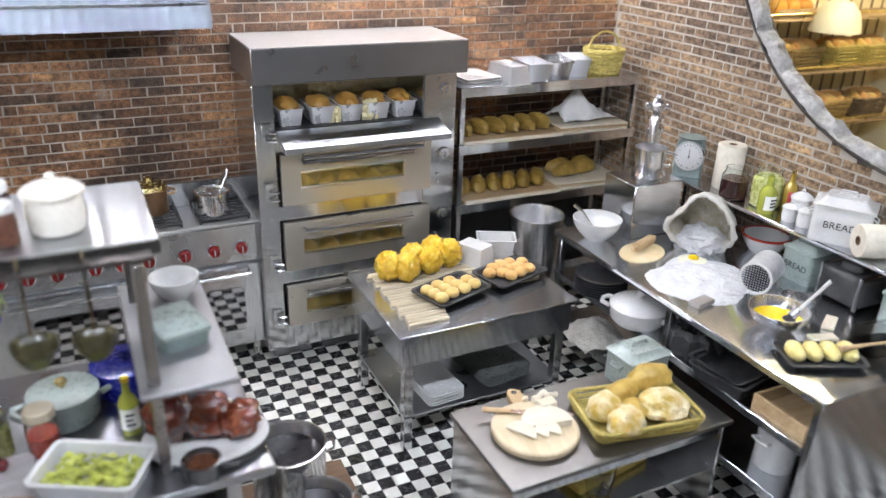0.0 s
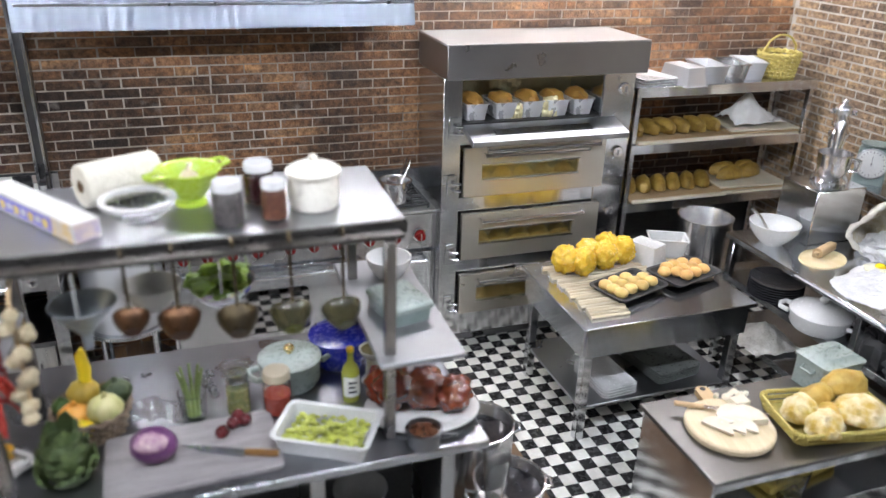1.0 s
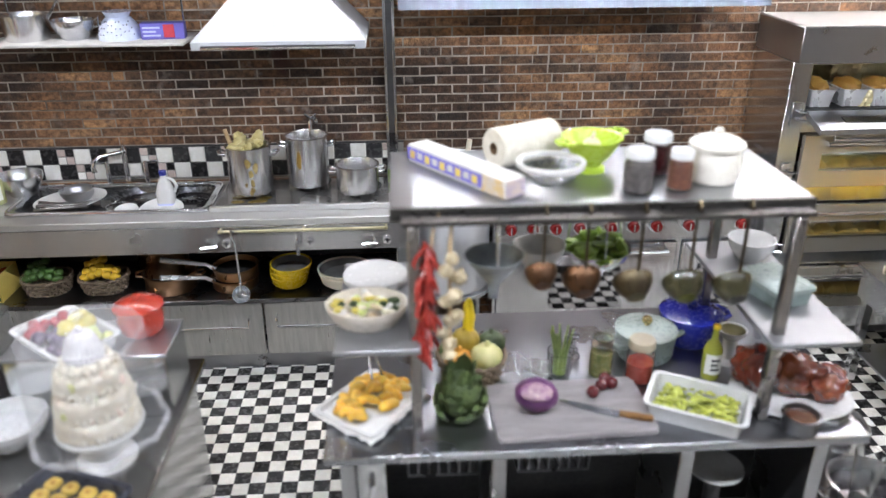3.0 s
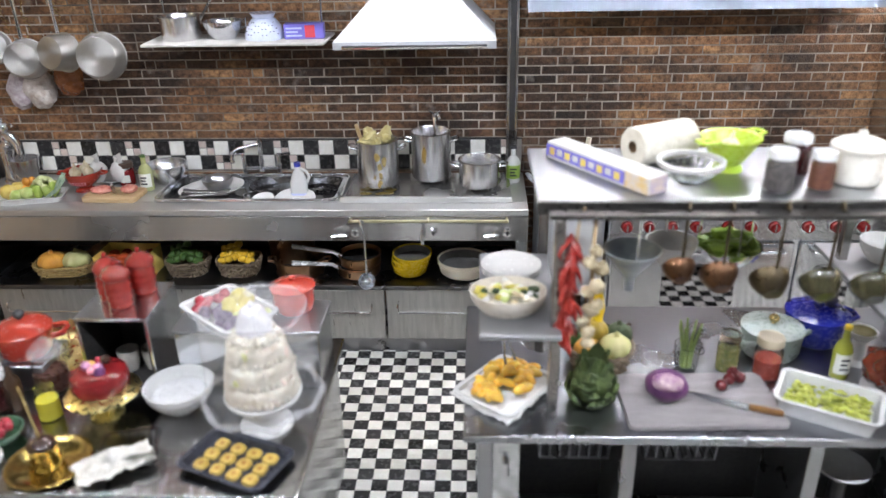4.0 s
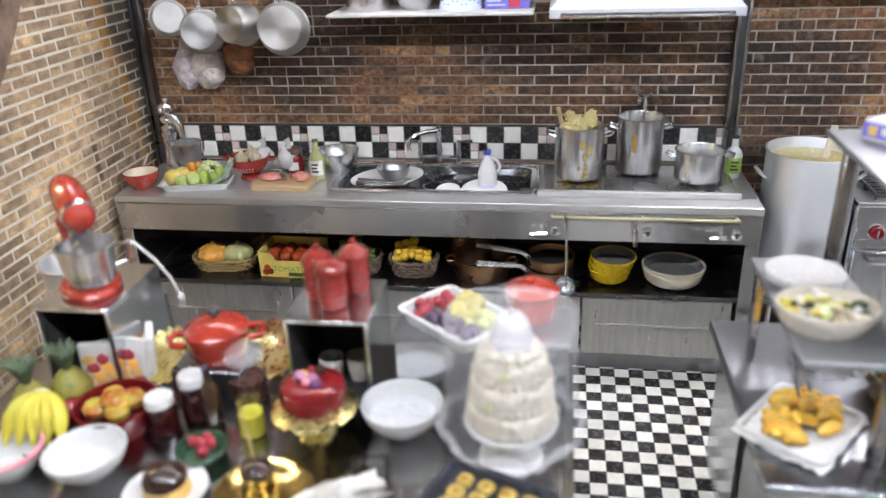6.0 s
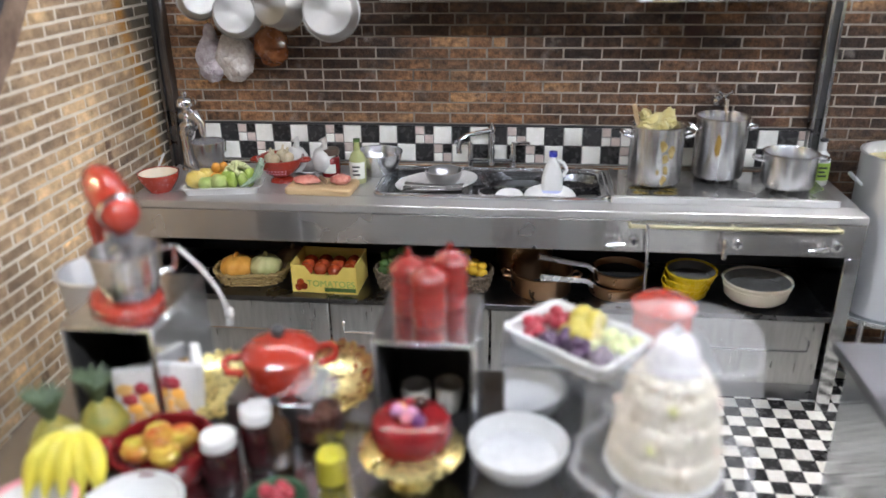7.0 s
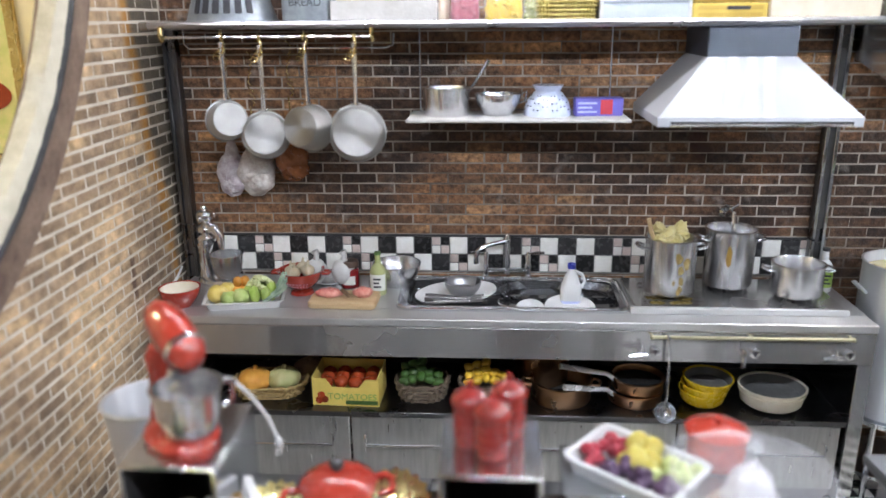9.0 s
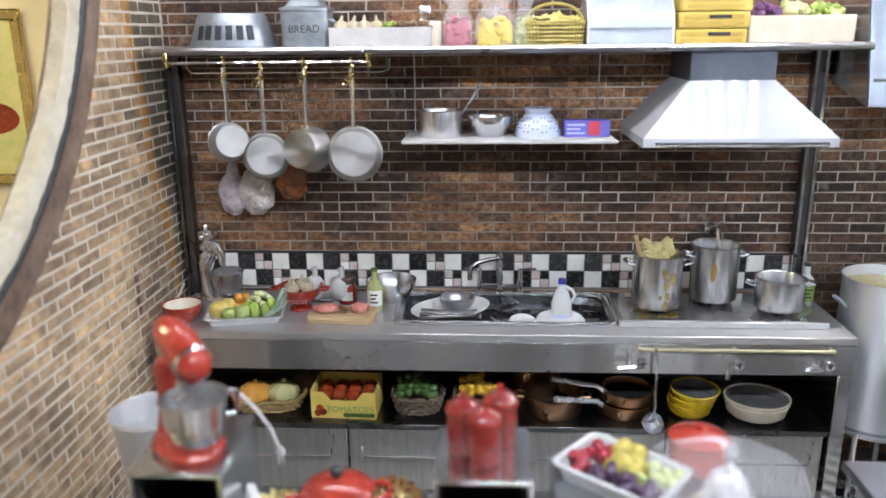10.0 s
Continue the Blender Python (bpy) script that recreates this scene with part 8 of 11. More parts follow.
t = pot("sauce_pot", "low polished steel pot on the hob", -1.12, 4.18, 0.952, 0.107, 0.13, POTSTEEL, inner=BLACK_IN, fill=0.02)
bottle("cleaner_bottle", "white and green bottle with dark cap", -0.932, 4.36, SZ, 0.04, 0.2, WHITE, INK, tag=mat("green_label", (0.3, 0.45, 0.08), rough=0.5))
t = thing("pot_filler_tap", "chrome wall tap above the hob", "tap", -1.36, WB - 0.006, 1.17)
bm = B()
tube(bm, [(0, 0, 0.06), (0, -0.05, 0.06), (0, -0.1, 0.09), (0, -0.14, 0.09), (0, -0.15, 0.04), (0, -0.15, 0.0)], 0.011, 8)
part("arm", bm, CHROME, t)
bm = B()
lathe(bm, [(0, 0), (0.025, 0), (0.025, 0.008), (0.012, 0.02), (0, 0.02)], 16)
child_at(part("flange", bm, CHROME, t), 0, 0, 0.06, 90)
bm = B()
for s in (-1, 1):
    tube(bm, [(0, -0.1, 0.1), (s * 0.03, -0.1, 0.12)], 0.006, 6)
part("cross_handle", bm, CHROME, t)

# ---- on the sink counter's open shelf ----
HZ = 0.451
woven_basket("squash_basket", "low woven basket holding pumpkins and squash", -3.46, 4.13, HZ, 0.34, 0.22, 0.06, WICKER, 6, 4, 1.2)


def pumpkin(bm, r, ribs=9, flat_=0.75, seed=0):
    n = 45
    loops = []
    for j in range(1, 10):
        u = -math.pi / 2 + math.pi * j / 10
        loops.append([(r * math.cos(u) * (1 + 0.1 * abs(math.sin(ribs * a / 2))) * math.cos(a), r * math.cos(u) * (1 + 0.1 * abs(math.sin(ribs * a / 2))) * math.sin(a), r * flat_ * (1 + math.sin(u))) for a in [2 * math.pi * i / n for i in range(n)]])
    loft(bm, loops)
    tube(bm, [(0, 0, r * flat_ * 1.9), (0.006, 0, r * flat_ * 2.3)], [0.012, 0.008], 7)


for x, y, r, mt, lb in ((-3.52, 4.1, 0.072, ORANGE, "ribbed orange pumpkin in a basket"), (-3.39, 4.12, 0.07, GOURD, "pale green squash in a basket"), (-3.3, 4.25, 0.075, WOOD_D, "dark brown pumpkin at the back of the shelf")):
    bm = B()
    pumpkin(bm, r)
    single("pumpkin", bm, mt, lb, "pumpkin", x, y, HZ + (0.02 if y < 4.2 else 0), 0, "pumpkins")
t = thing("tomato_carton", "open yellow cardboard carton printed with lettering, full of tomatoes", "carton", -3.08, 4.1, HZ, -2)
for q in ((-0.15, -0.1, 0, 0.15, 0.1, 0.006), (-0.15, -0.1, 0.006, -0.144, 0.1, 0.14), (0.144, -0.1, 0.006, 0.15, 0.1, 0.14), (-0.144, 0.094, 0.006, 0.144, 0.1, 0.14)):
    bm = B()
    bx(bm, *q)
    part("side", bm, CARD, t)
bm = B()
loft(bm, [[(-0.144, yy, 0.006), (0.144, yy, 0.006), (0.144, yy, 0.13), (0.09, yy, 0.13), (0.06, yy, 0.09), (-0.06, yy, 0.09), (-0.09, yy, 0.13), (-0.144, yy, 0.13)] for yy in (-0.1, -0.095)])
part("front", bm, CARD, t)
words("TOMATOES", 0.042, mat("print_green", (0.2, 0.35, 0.08), rough=0.6), t, 0.03, -0.1015, 0.045)
bm = B()
bx(bm, 0.0, -0.1012, 0.008, 0.144, -0.1, 0.028)
part("green_band", bm, GREEN, t)
bm = B()
for a, b in ((-0.11, 0.05), (-0.095, 0.03), (-0.12, 0.025)):
    ball(bm, (a, -0.1, b), (0.018, 0.002, 0.018), 0, 2)
part("printed_tomato", bm, TOMATO, t)
rng = random.Random(8)
scatter("tomato", "ripe red tomato in a yellow carton", "tomato", [(-3.08 - 0.1 + 0.067 * (k % 4), 4.05 + 0.05 * (k // 4) + 0.01 * (k % 2), HZ + 0.06) for k in range(12)], lambda bm, k: ball(bm, (0, 0, 0.03), (0.034, 0.034, 0.03), 0.06, 2, 5, k), TOMATO, "carton tomatoes")
for x, mt, nm, lb in ((-2.75, GREEN, "green_pepper", "small green pepper in a dark basket"), (-2.46, mat("yellow_pepper_skin", (0.6, 0.36, 0.02), (0.7, 0.46, 0.05), rough=0.3), "yellow_pepper", "small yellow pepper in a dark basket")):
    woven_basket("produce_basket", "dark wicker basket heaped with small peppers", x, 4.12, HZ, 0.24, 0.2, 0.085, WICKER_D, 0, 5, 1.25, group="produce baskets")
    for k in range(13):
        bm = B()
        ball(bm, (0, 0, 0.022), (0.03, 0.022, 0.022), 0.2, 2, 5, k)
        single(nm, bm, mt, lb, "pepper", x - 0.075 + 0.037 * (k % 5), 4.07 + 0.035 * ((k // 5) % 3), HZ + 0.07 + 0.025 * (1 - abs((k % 5) - 2) / 2) + 0.02 * (k // 5), 50 * k, nm + "s")
t = pot("copper_casserole", "wide copper pan with tin rim", -2.12, 4.13, HZ, 0.135, 0.09, COPPER, inner=BLACK_IN, fill=0.02)
t = pot("copper_stock_pot", "tall copper pot at the back of the shelf", -2.2, 4.3, HZ, 0.13, 0.2, COPPER, handle=False)
for k, (x, z, r) in enumerate(((-1.79, HZ, 0.12), (-1.78, HZ + 0.06, 0.115))):
    t = pot("copper_frying_pan", "stacked copper frying pan with long steel handle", x, 4.13, z, r, 0.05, COPPER, handle=False, inner=BLACK_IN, fill=0.03)
    side_handle(t, r - 0.01, 0.04, TIN, 206 - 14 * k, 0.26, 0.055, 1.5)
GREY_GLAZE = mat("grey_glaze", (0.11, 0.11, 0.105), (0.17, 0.17, 0.165), scale=9, rough=0.45)
for nm, lb, x, y, sx, sy, tip, mt, n in (("yellow_dish", "nested oval yellow enamel dishes with grey insides", -1.498, 4.1, 0.1, 0.1, 2, YEL_ENAMEL, 3), ("cream_dish", "deep oval cream dish with a grey inside", -1.204, 4.085, 0.138, 0.12, 2, PEACH, 2)):
    t = thing(nm, lb, "dish", x, y, HZ + 0.012 + 0.0016 * tip, -6, "oval dishes", rx=tip)
    h, lift = (0.062, 0.022) if n == 2 else (0.055, 0.033)
    for j in range(n):
        g = 1 + 0.03 * j
        bm = B()
        lathe(bm, [(0, 0), (0.8, 0), (0.93, h * 0.25), (1.0 * g, h), (1.03 * g, h), (1.03 * g, h + 0.005), (0.97 * g, h + 0.006), (0.9, h * 0.3), (0, h * 0.2)], 40, sx, sy, cx=0.008 * j * (n > 2), cy=-0.006 * j * (n > 2), z=lift * j)
        d = part("dish", bm, mt, t)
        if j == n - 1:
            bm = B()
            lathe(bm, [(0, h * 0.25), (0.88, h * 0.34), (0.955 * g, h * 0.96), (0.94 * g, h * 0.97), (0.86, h * 0.4), (0, h * 0.3)], 40, sx, sy, cx=0.008 * j * (n > 2), cy=-0.006 * j * (n > 2), z=lift * j)
            part("glaze", bm, GREY_GLAZE, d, "grey glazed inside")
bm = B()
lathe(bm, shell(0.06, 0.11, 0.07, 0.004))
single("galvanised_pan", bm, GALV, "blue-grey metal pan standing on the floor by the counter", "pan", -2.5, 3.8, 0)

# ---- on the top shelf ----
UZ = 2.0925
t = thing("galvanised_tub", "galvanised oval tub turned upside down with painted letters", "tub", -3.55, 4.3, UZ)
bm = B()
lathe(bm, [(0, 0), (0.2, 0), (0.2, 0.012), (0.192, 0.014), (0.15, 0.14), (0.14, 0.15), (0, 0.15)], 40, 1, 0.75)
part("tub", bm, GALV, t)
for k in range(6):
    a = -1.57 + (k - 2.5) * 0.26
    bm = B()
    bx(bm, -0.014, -0.002, -0.03, 0.014, 0.002, 0.03)
    child_at(part("painted_bar", bm, INK, t), 0.178 * math.cos(a), 0.178 * 0.75 * math.sin(a), 0.07, -15, 0, math.degrees(a) + 90)
hinged_tin("bread_tin", "grey-blue square tin with dark lettering on the top shelf", -3.21, 4.27, UZ, 0.2, 0.16, 0.2, GALV, 0, "BREAD")
t = thing("white_crate", "low white crate filled with garlic and vegetables", "crate", -2.885, 4.26, UZ)
for q in ((-0.215, -0.1, 0, 0.215, 0.1, 0.01), (-0.215, -0.1, 0.01, 0.215, -0.09, 0.085), (-0.215, 0.09, 0.01, 0.215, 0.1, 0.085), (-0.215, -0.09, 0.01, -0.205, 0.09, 0.085), (0.205, -0.09, 0.01, 0.215, 0.09, 0.085)):
    bm = B()
    bx(bm, *q, 0.002)
    part("board", bm, WHITE_MATT, t)
scatter("garlic_bulb", "garlic bulb lying in a white crate", "garlic", [(-3.06 + 0.05 * k, 4.24 + 0.03 * (k % 2), UZ + 0.06) for k in range(4)], garlic, GARLIC, "crate garlic")
bm = B()
leafy(bm, 16, 0.05, 0.06, 9)
single("lime_pile", bm, LEAF, "green limes heaped in a white crate", "fruit", -2.85, 4.26, UZ + 0.05)
bm = B()
for k in range(10):
    ball(bm, (-0.07 + 0.016 * k, 0.02 * math.sin(k * 2), 0.03 + 0.01 * (k % 3)), (0.022, 0.03, 0.016), 0.3, 1, 5, k)
single("mushrooms", bm, WOOD_D, "brown mushrooms in a white crate", "mushroom", -2.76, 4.25, UZ + 0.05)
jar("spice_jar", "small glass jar with metal lid beside a crate", -2.70, 4.28, UZ, 0.035, 0.16, WHITE_MATT, CHROME, 0.6)
jar("pasta_jar", "narrow glass of pasta sticks", -2.655, 4.28, UZ, 0.03, 0.13, PEACH, None, 0.9)
for x, w, mt, cl in ((-2.56, 0.13, mat("dried_beet", (0.3, 0.03, 0.06), (0.45, 0.1, 0.14), scale=45, rough=0.5, contrast=0.25), "crimson"), (-2.40, 0.17, mat("dried_corn", (0.7, 0.5, 0.01), (0.62, 0.42, 0.02), scale=45, rough=0.4, contrast=0.25), "bright yellow"), (-2.275, 0.09, PICKLE, "green")):
    t = thing("food_bag", "clear bag of %s dried food tied at the top" % cl, "bag", x, 4.25, UZ, group="food bags")
    bm = B()
    rgb = random.Random(int(w * 1000))
    for k in range(70):
        u = rgb.random()
        s = 1.0 - 0.25 * u
        ball(bm, (rgb.uniform(-0.42, 0.42) * w * s, rgb.uniform(-0.036, 0.036), 0.012 + 0.105 * u), (rgb.uniform(0.011, 0.02), rgb.uniform(0.01, 0.016), rgb.uniform(0.009, 0.016)), 0.4, 1, 7, k)
    loft(bm, [rrect(w * 0.86, 0.06, 0.02, 0.004), rrect(w * 0.9, 0.07, 0.03, 0.03), rrect(w * 0.84, 0.07, 0.03, 0.09), rrect(w * 0.7, 0.05, 0.02, 0.11)])
    tagged(part("filling", bm, mt, t), kind="stuff")
    bm = B()
    loft(bm, [[(p[0] * (1 + 0.06 * noise.noise(Vector((i, zz * 40, w * 9)))), p[1] * (1 + 0.12 * noise.noise(Vector((i + 7, zz * 40, w * 9)))), zz) for i, p in enumerate(rrect(w * f, dd, 0.02, zz))] for f, dd, zz in ((0.96, 0.088, 0.001), (1.06, 0.104, 0.04), (1.02, 0.1, 0.09), (0.92, 0.08, 0.129))], cap1=False)
    g = part("bag", bm, FILM, t, "clear crinkled bag")
    g.visible_shadow = False
    bm = B()
    loft(bm, [rrect(w * 0.94, 0.075, 0.02, 0.128), rrect(w * 0.6, 0.04, 0.015, 0.165), rrect(w * 0.95, 0.06, 0.02, 0.2)], cap0=False, cap1=False)
    part("bag_top", bm, FILM, t)
woven_basket("yellow_basket", "yellow wicker basket with an arched handle", -2.15, 4.26, UZ, 0.24, 0.16, 0.1, WICKER_Y, 0, 6, 1.1, True, corner=0.25)
bm = B()
cloth_heap(bm, 0.2, 0.13, 0.03, 4)
single("basket_filling", bm, mat("yellow_cloth", (0.6, 0.52, 0.2), (0.5, 0.42, 0.12), rough=0.9), "yellowish cloth heaped in a wicker basket", "cloth", -2.15, 4.26, UZ + 0.085, angle=80)
t = thing("bread_box", "white enamel roll-top bread box", "bread box", -1.845, 4.27, UZ)
bm = B()
prof = [(-0.11, 0.0), (0.12, 0.0), (0.12, 0.2), (0.02, 0.2), (-0.04, 0.185), (-0.085, 0.14), (-0.11, 0.08)]
loft(bm, [[(x, y, z) for y, z in prof] for x in (-0.17, 0.17)])
part("shell", bm, mat("pale_blue_enamel", (0.5, 0.55, 0.62), (0.44, 0.49, 0.56), rough=0.2, coat=0.4), t, "pale blue-grey roll front")
for s in (-1, 1):
    bm = B()
    loft(bm, [[(s * 0.172 + dx, y * 1.04, z * 1.03) for y, z in prof] for dx in (-0.006, 0.006)])
    part("end_cheek", bm, WHITE, t)
bm = B()
bx(bm, -0.165, -0.118, 0.065, 0.165, -0.108, 0.075)
part("door_edge", bm, GALV, t)
t = thing("yellow_crates", "stack of small yellow wooden crates", "crates", -1.51, 4.27, UZ)
for k in range(3):
    bm = B()
    bx(bm, -0.15 + 0.01 * k, -0.1, 0.068 * k, 0.14 + 0.006 * k, 0.1, 0.068 * k + 0.064, 0.004)
    d = part("crate", bm, CARD, t)
    bm = B()
    bx(bm, -0.13 + 0.01 * k, -0.104, 0.068 * k + 0.01, 0.12, -0.1005, 0.068 * k + 0.026)
    bx(bm, -0.13 + 0.01 * k, -0.104, 0.068 * k + 0.038, 0.12, -0.1005, 0.068 * k + 0.054)
    part("slat", bm, mat("crate_slat", (0.6, 0.42, 0.1), (0.5, 0.34, 0.07), rough=0.7) if k == 0 else bpy.data.materials["crate_slat"], d)
    if k < 2:
        bm = B()
        bx(bm, -0.02, -0.1065, 0.068 * k + 0.038, 0.07, -0.1045, 0.068 * k + 0.052)
        part("stamped_bar", bm, INK, d)
t = thing("planter_box", "pale wooden box of leafy vegetables on the top shelf", "box", -1.155, 4.26, UZ)
for q in ((-0.21, -0.1, 0, 0.21, 0.1, 0.01), (-0.21, -0.1, 0.01, 0.21, -0.09, 0.115), (-0.21, 0.09, 0.01, 0.21, 0.1, 0.115), (-0.21, -0.09, 0.01, -0.2, 0.09, 0.115), (0.2, -0.09, 0.01, 0.21, 0.09, 0.115)):
    bm = B()
    bx(bm, *q, 0.002)
    part("board", bm, PEACH, t)
for k, (x, mt, cl) in enumerate(((-1.29, PURPLE, "purple"), (-1.17, GOURD, "pale green"), (-1.04, LEAF, "green"))):
    t = thing("leafy_vegetable", "bunch of %s leafy vegetables in a wooden box" % cl, "vegetable", x, 4.26, UZ + 0.07, 0, "boxed vegetables")
    for q, c, size in leaf_spots(22, 0.075, 0.1, 20 + k):
        bm = B()
        ball(bm, c, size, 0.55, 1, 8, q)
        part("leaf", bm, mt, t)

# ---- dessert table ----
DX0, DX1, DY0, DY1, DZ = -3.6, -1.685, 2.11, 3.05, 0.68
dt = thing("dessert_table", "long steel table crowded with desserts and fruit", "table", (DX0 + DX1) / 2, (DY0 + DY1) / 2, 0)
bm = B()
bx(bm, DX0, DY0, DZ - 0.035, DX1, DY1, DZ, 0.005)
wpart("tabletop", bm, TABLE_STEEL, dt)
for x in (DX0 + 0.04, DX1 - 0.085):
    for y in (DY0 + 0.05, DY1 - 0.09):
        bm = B()
        bx(bm, x, y, 0, x + 0.045, y + 0.045, DZ - 0.036, 0.003)
        wpart("leg", bm, STEEL_V, dt)
bm = B()
bx(bm, DX1 - 0.03, DY0 + 0.1, 0.1, DX1 - 0.018, DY1 - 0.1, DZ - 0.036)
wpart("end_panel", bm, STEEL_V, dt)
bm = B()
bx(bm, DX0 + 0.05, DY0 + 0.06, 0.18, DX1 - 0.04, DY1 - 0.06, 0.195)
wpart("shelf", bm, STEEL, dt)
bm = B()
bx(bm, -0.2, -0.14, 0, 0.2, 0.14, 0.18, 0.006)
single("red_crate", bm, RED_DK, "dark red box on the table's lower shelf", "box", -2.2, 2.36, 0.196)


def riser(x0, x1, y0, y1, z1, label):
    """A steel box open to the front."""
    t = thing("steel_riser", label, "riser", (x0 + x1) / 2, (y0 + y1) / 2, DZ, group="steel risers")
    w, d, h = (x1 - x0) / 2, (y1 - y0) / 2, z1 - DZ
    for nm, q in (("top", (-w, -d, h - 0.014, w, d, h)), ("side", (-w, -d, 0, -w + 0.012, d, h - 0.0145)), ("side", (w - 0.012, -d, 0, w, d, h - 0.0145)), ("back", (-w + 0.012, d - 0.01, 0, w - 0.012, d, h - 0.0145))):
        bm = B()
        bx(bm, *q, 0.002)
        part(nm, bm, STEEL, t)
    # thin black sheets paint the shade inside the open box
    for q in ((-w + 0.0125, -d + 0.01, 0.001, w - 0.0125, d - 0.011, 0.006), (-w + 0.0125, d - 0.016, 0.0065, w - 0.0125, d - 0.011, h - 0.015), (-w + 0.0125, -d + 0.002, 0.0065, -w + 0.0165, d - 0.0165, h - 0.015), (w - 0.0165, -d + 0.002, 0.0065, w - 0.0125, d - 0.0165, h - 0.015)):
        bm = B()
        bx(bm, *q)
        part("lining", bm, BLACK_IN, t, "inside shade put in as black sheets")
    return t


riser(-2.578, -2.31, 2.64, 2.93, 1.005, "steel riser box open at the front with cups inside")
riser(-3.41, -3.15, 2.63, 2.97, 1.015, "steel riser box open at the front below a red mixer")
t = thing("steel_riser", "low closed steel riser block on the table", "riser", -1.975, 2.803, DZ, group="steel risers")
bm = B()
bx(bm, -0.268, -0.118, 0, 0.268, 0.118, 0.238, 0.004)
part("block", bm, STEEL_V, t)
bm = B()
bx(bm, -0.275, -0.123, 0.2385, 0.275, 0.123, 0.25, 0.003)
part("top", bm, SHEET, t)
for x, y in ((-2.49, 2.8), (-2.4, 2.82), (-3.32, 2.8), (-3.23, 2.8)):
    bm = B()
    lathe(bm, shell(0.03, 0.042, 0.09, 0.004))
    single("paper_cup", bm, SACK, "pale cup standing inside a steel riser", "cup", x, y, DZ + 0.007, 0, "riser cups")
for x, y in ((-2.5, 2.8), (-2.395, 2.85), (-2.44, 2.74)):
    canister("red_canister", "glossy red lidded canister on a steel riser", x, y, 1.006, 0.048, 0.185, RED_POT, "red canisters", 0.022)
stand_mixer("bright red stand mixer with a steel bowl and white cord", -3.285, 2.775, 1.016, 45, RED, 1.1, False)
bm = B()
tube(bm, [(0, 0, 0.13), (0.02, 0.012, 0.118), (0.065, 0.035, 0.05), (0.1, 0.055, -0.03), (0.118, 0.065, -0.1)], 0.0065, 8)
ball(bm, (0.122, 0.067, -0.115), (0.014, 0.012, 0.02), 0, 2)
tube(bm, [(0.117, 0.063, -0.13), (0.114, 0.061, -0.155)], 0.003, 5)
tube(bm, [(0.128, 0.069, -0.13), (0.126, 0.067, -0.155)], 0.003, 5)
single("power_cord", bm, WHITE_MATT, "white power cord with plug hanging off the riser", "cord", -3.2, 2.89, 1.01)
bm = B()
lathe(bm, [(0, 0), (0.1, 0), (0.13, 0.28), (0.138, 0.285), (0.125, 0.285), (0.095, 0.01), (0, 0.01)], 36)
single("galvanised_bucket", bm, ALU, "round aluminium tub standing behind the mixer", "tub", -3.5, 3.02, 0.715)
bm = B()
bx(bm, -0.12, -0.12, 0, 0.12, 0.12, 0.714, 0.006)
single("tub_stand", bm, STEEL_D, "plain steel stand behind the dessert table", "stand", -3.46, 3.19, 0)


# fruit and sweets
def banana_bunch(x, y, z, rz):
    t = thing("banana_bunch", "bunch of ripe yellow bananas", "bananas", x, y, z, rz)
    for k in range(5):
        bm = B()
        a = (k - 2) * 0.14
        pts = [(0.12 * math.sin(a) * u + 0.027 * (k - 2) * (0.35 + 0.65 * min(1.0, u * 2)), -0.11 * u * math.cos(a * 0.5), 0.16 * math.cos(u * 1.25) + 0.0) for u in [i / 7 for i in range(8)]]
        tube(bm, pts, [0.008, 0.017, 0.022, 0.0245, 0.0245, 0.022, 0.014, 0.005], 8)
        part("banana", bm, mat("banana_skin", (0.6, 0.5, 0.05), (0.5, 0.46, 0.07), scale=12, rough=0.45) if "banana_skin" not in bpy.data.materials else bpy.data.materials["banana_skin"], t)
    bm = B()
    ball(bm, (0, 0.0, 0.165), (0.03, 0.015, 0.015), 0.2, 1)
    part("stalk", bm, GOURD, t)
    return t


banana_bunch(-3.275, 2.42, DZ + 0.0, 6)
for x, y in ((-3.375, 2.48), (-3.295, 2.57)):
    t = thing("pineapple", "whole pineapple with spiky green crown", "pineapple", x, y, DZ, group="pineapples")
    bm = B()
    loops = []
    for j in range(12):
        u = j / 11
        r = 0.062 * math.sin(0.35 + u * 2.45)
        loops.append([(r * (1 + 0.07 * math.cos(11 * a + 3.14 * (j % 2))) * math.cos(a), r * (1 + 0.07 * math.cos(11 * a + 3.14 * (j % 2))) * math.sin(a), 0.15 * u) for a in [2 * math.pi * i / 33 for i in range(33)]])
    loft(bm, loops)
    part("fruit", bm, mat("pineapple_skin", (0.3, 0.24, 0.04), (0.16, 0.18, 0.05), scale=30, rough=0.5, bump=0.004) if x < -3.3 else bpy.data.materials["pineapple_skin"], t)
    bm = B()
    for k in range(20):
        a, e = k * 2.4, 0.35 + 0.05 * (k % 4)
        l = 0.05 + 0.03 * ((k * 7) % 5) / 4
        tube(bm, [(0, 0, 0.145), (l * 0.4 * math.cos(a), l * 0.4 * math.sin(a), 0.145 + l * 0.9), (l * 0.75 * math.cos(a), l * 0.75 * math.sin(a), 0.145 + l * 1.25)], [0.01, 0.008, 0.0015], 5)
    part("crown", bm, mat("pineapple_leaf", (0.05, 0.08, 0.04), (0.13, 0.17, 0.1), rough=0.5) if x < -3.3 else bpy.data.materials["pineapple_leaf"], t)
t = dutch_oven("fruit_casserole", "open red casserole filled with apples", -3.1, 2.5, DZ, 0.125, 0.08, RED_DK, RED_DK, 10, lid=False)
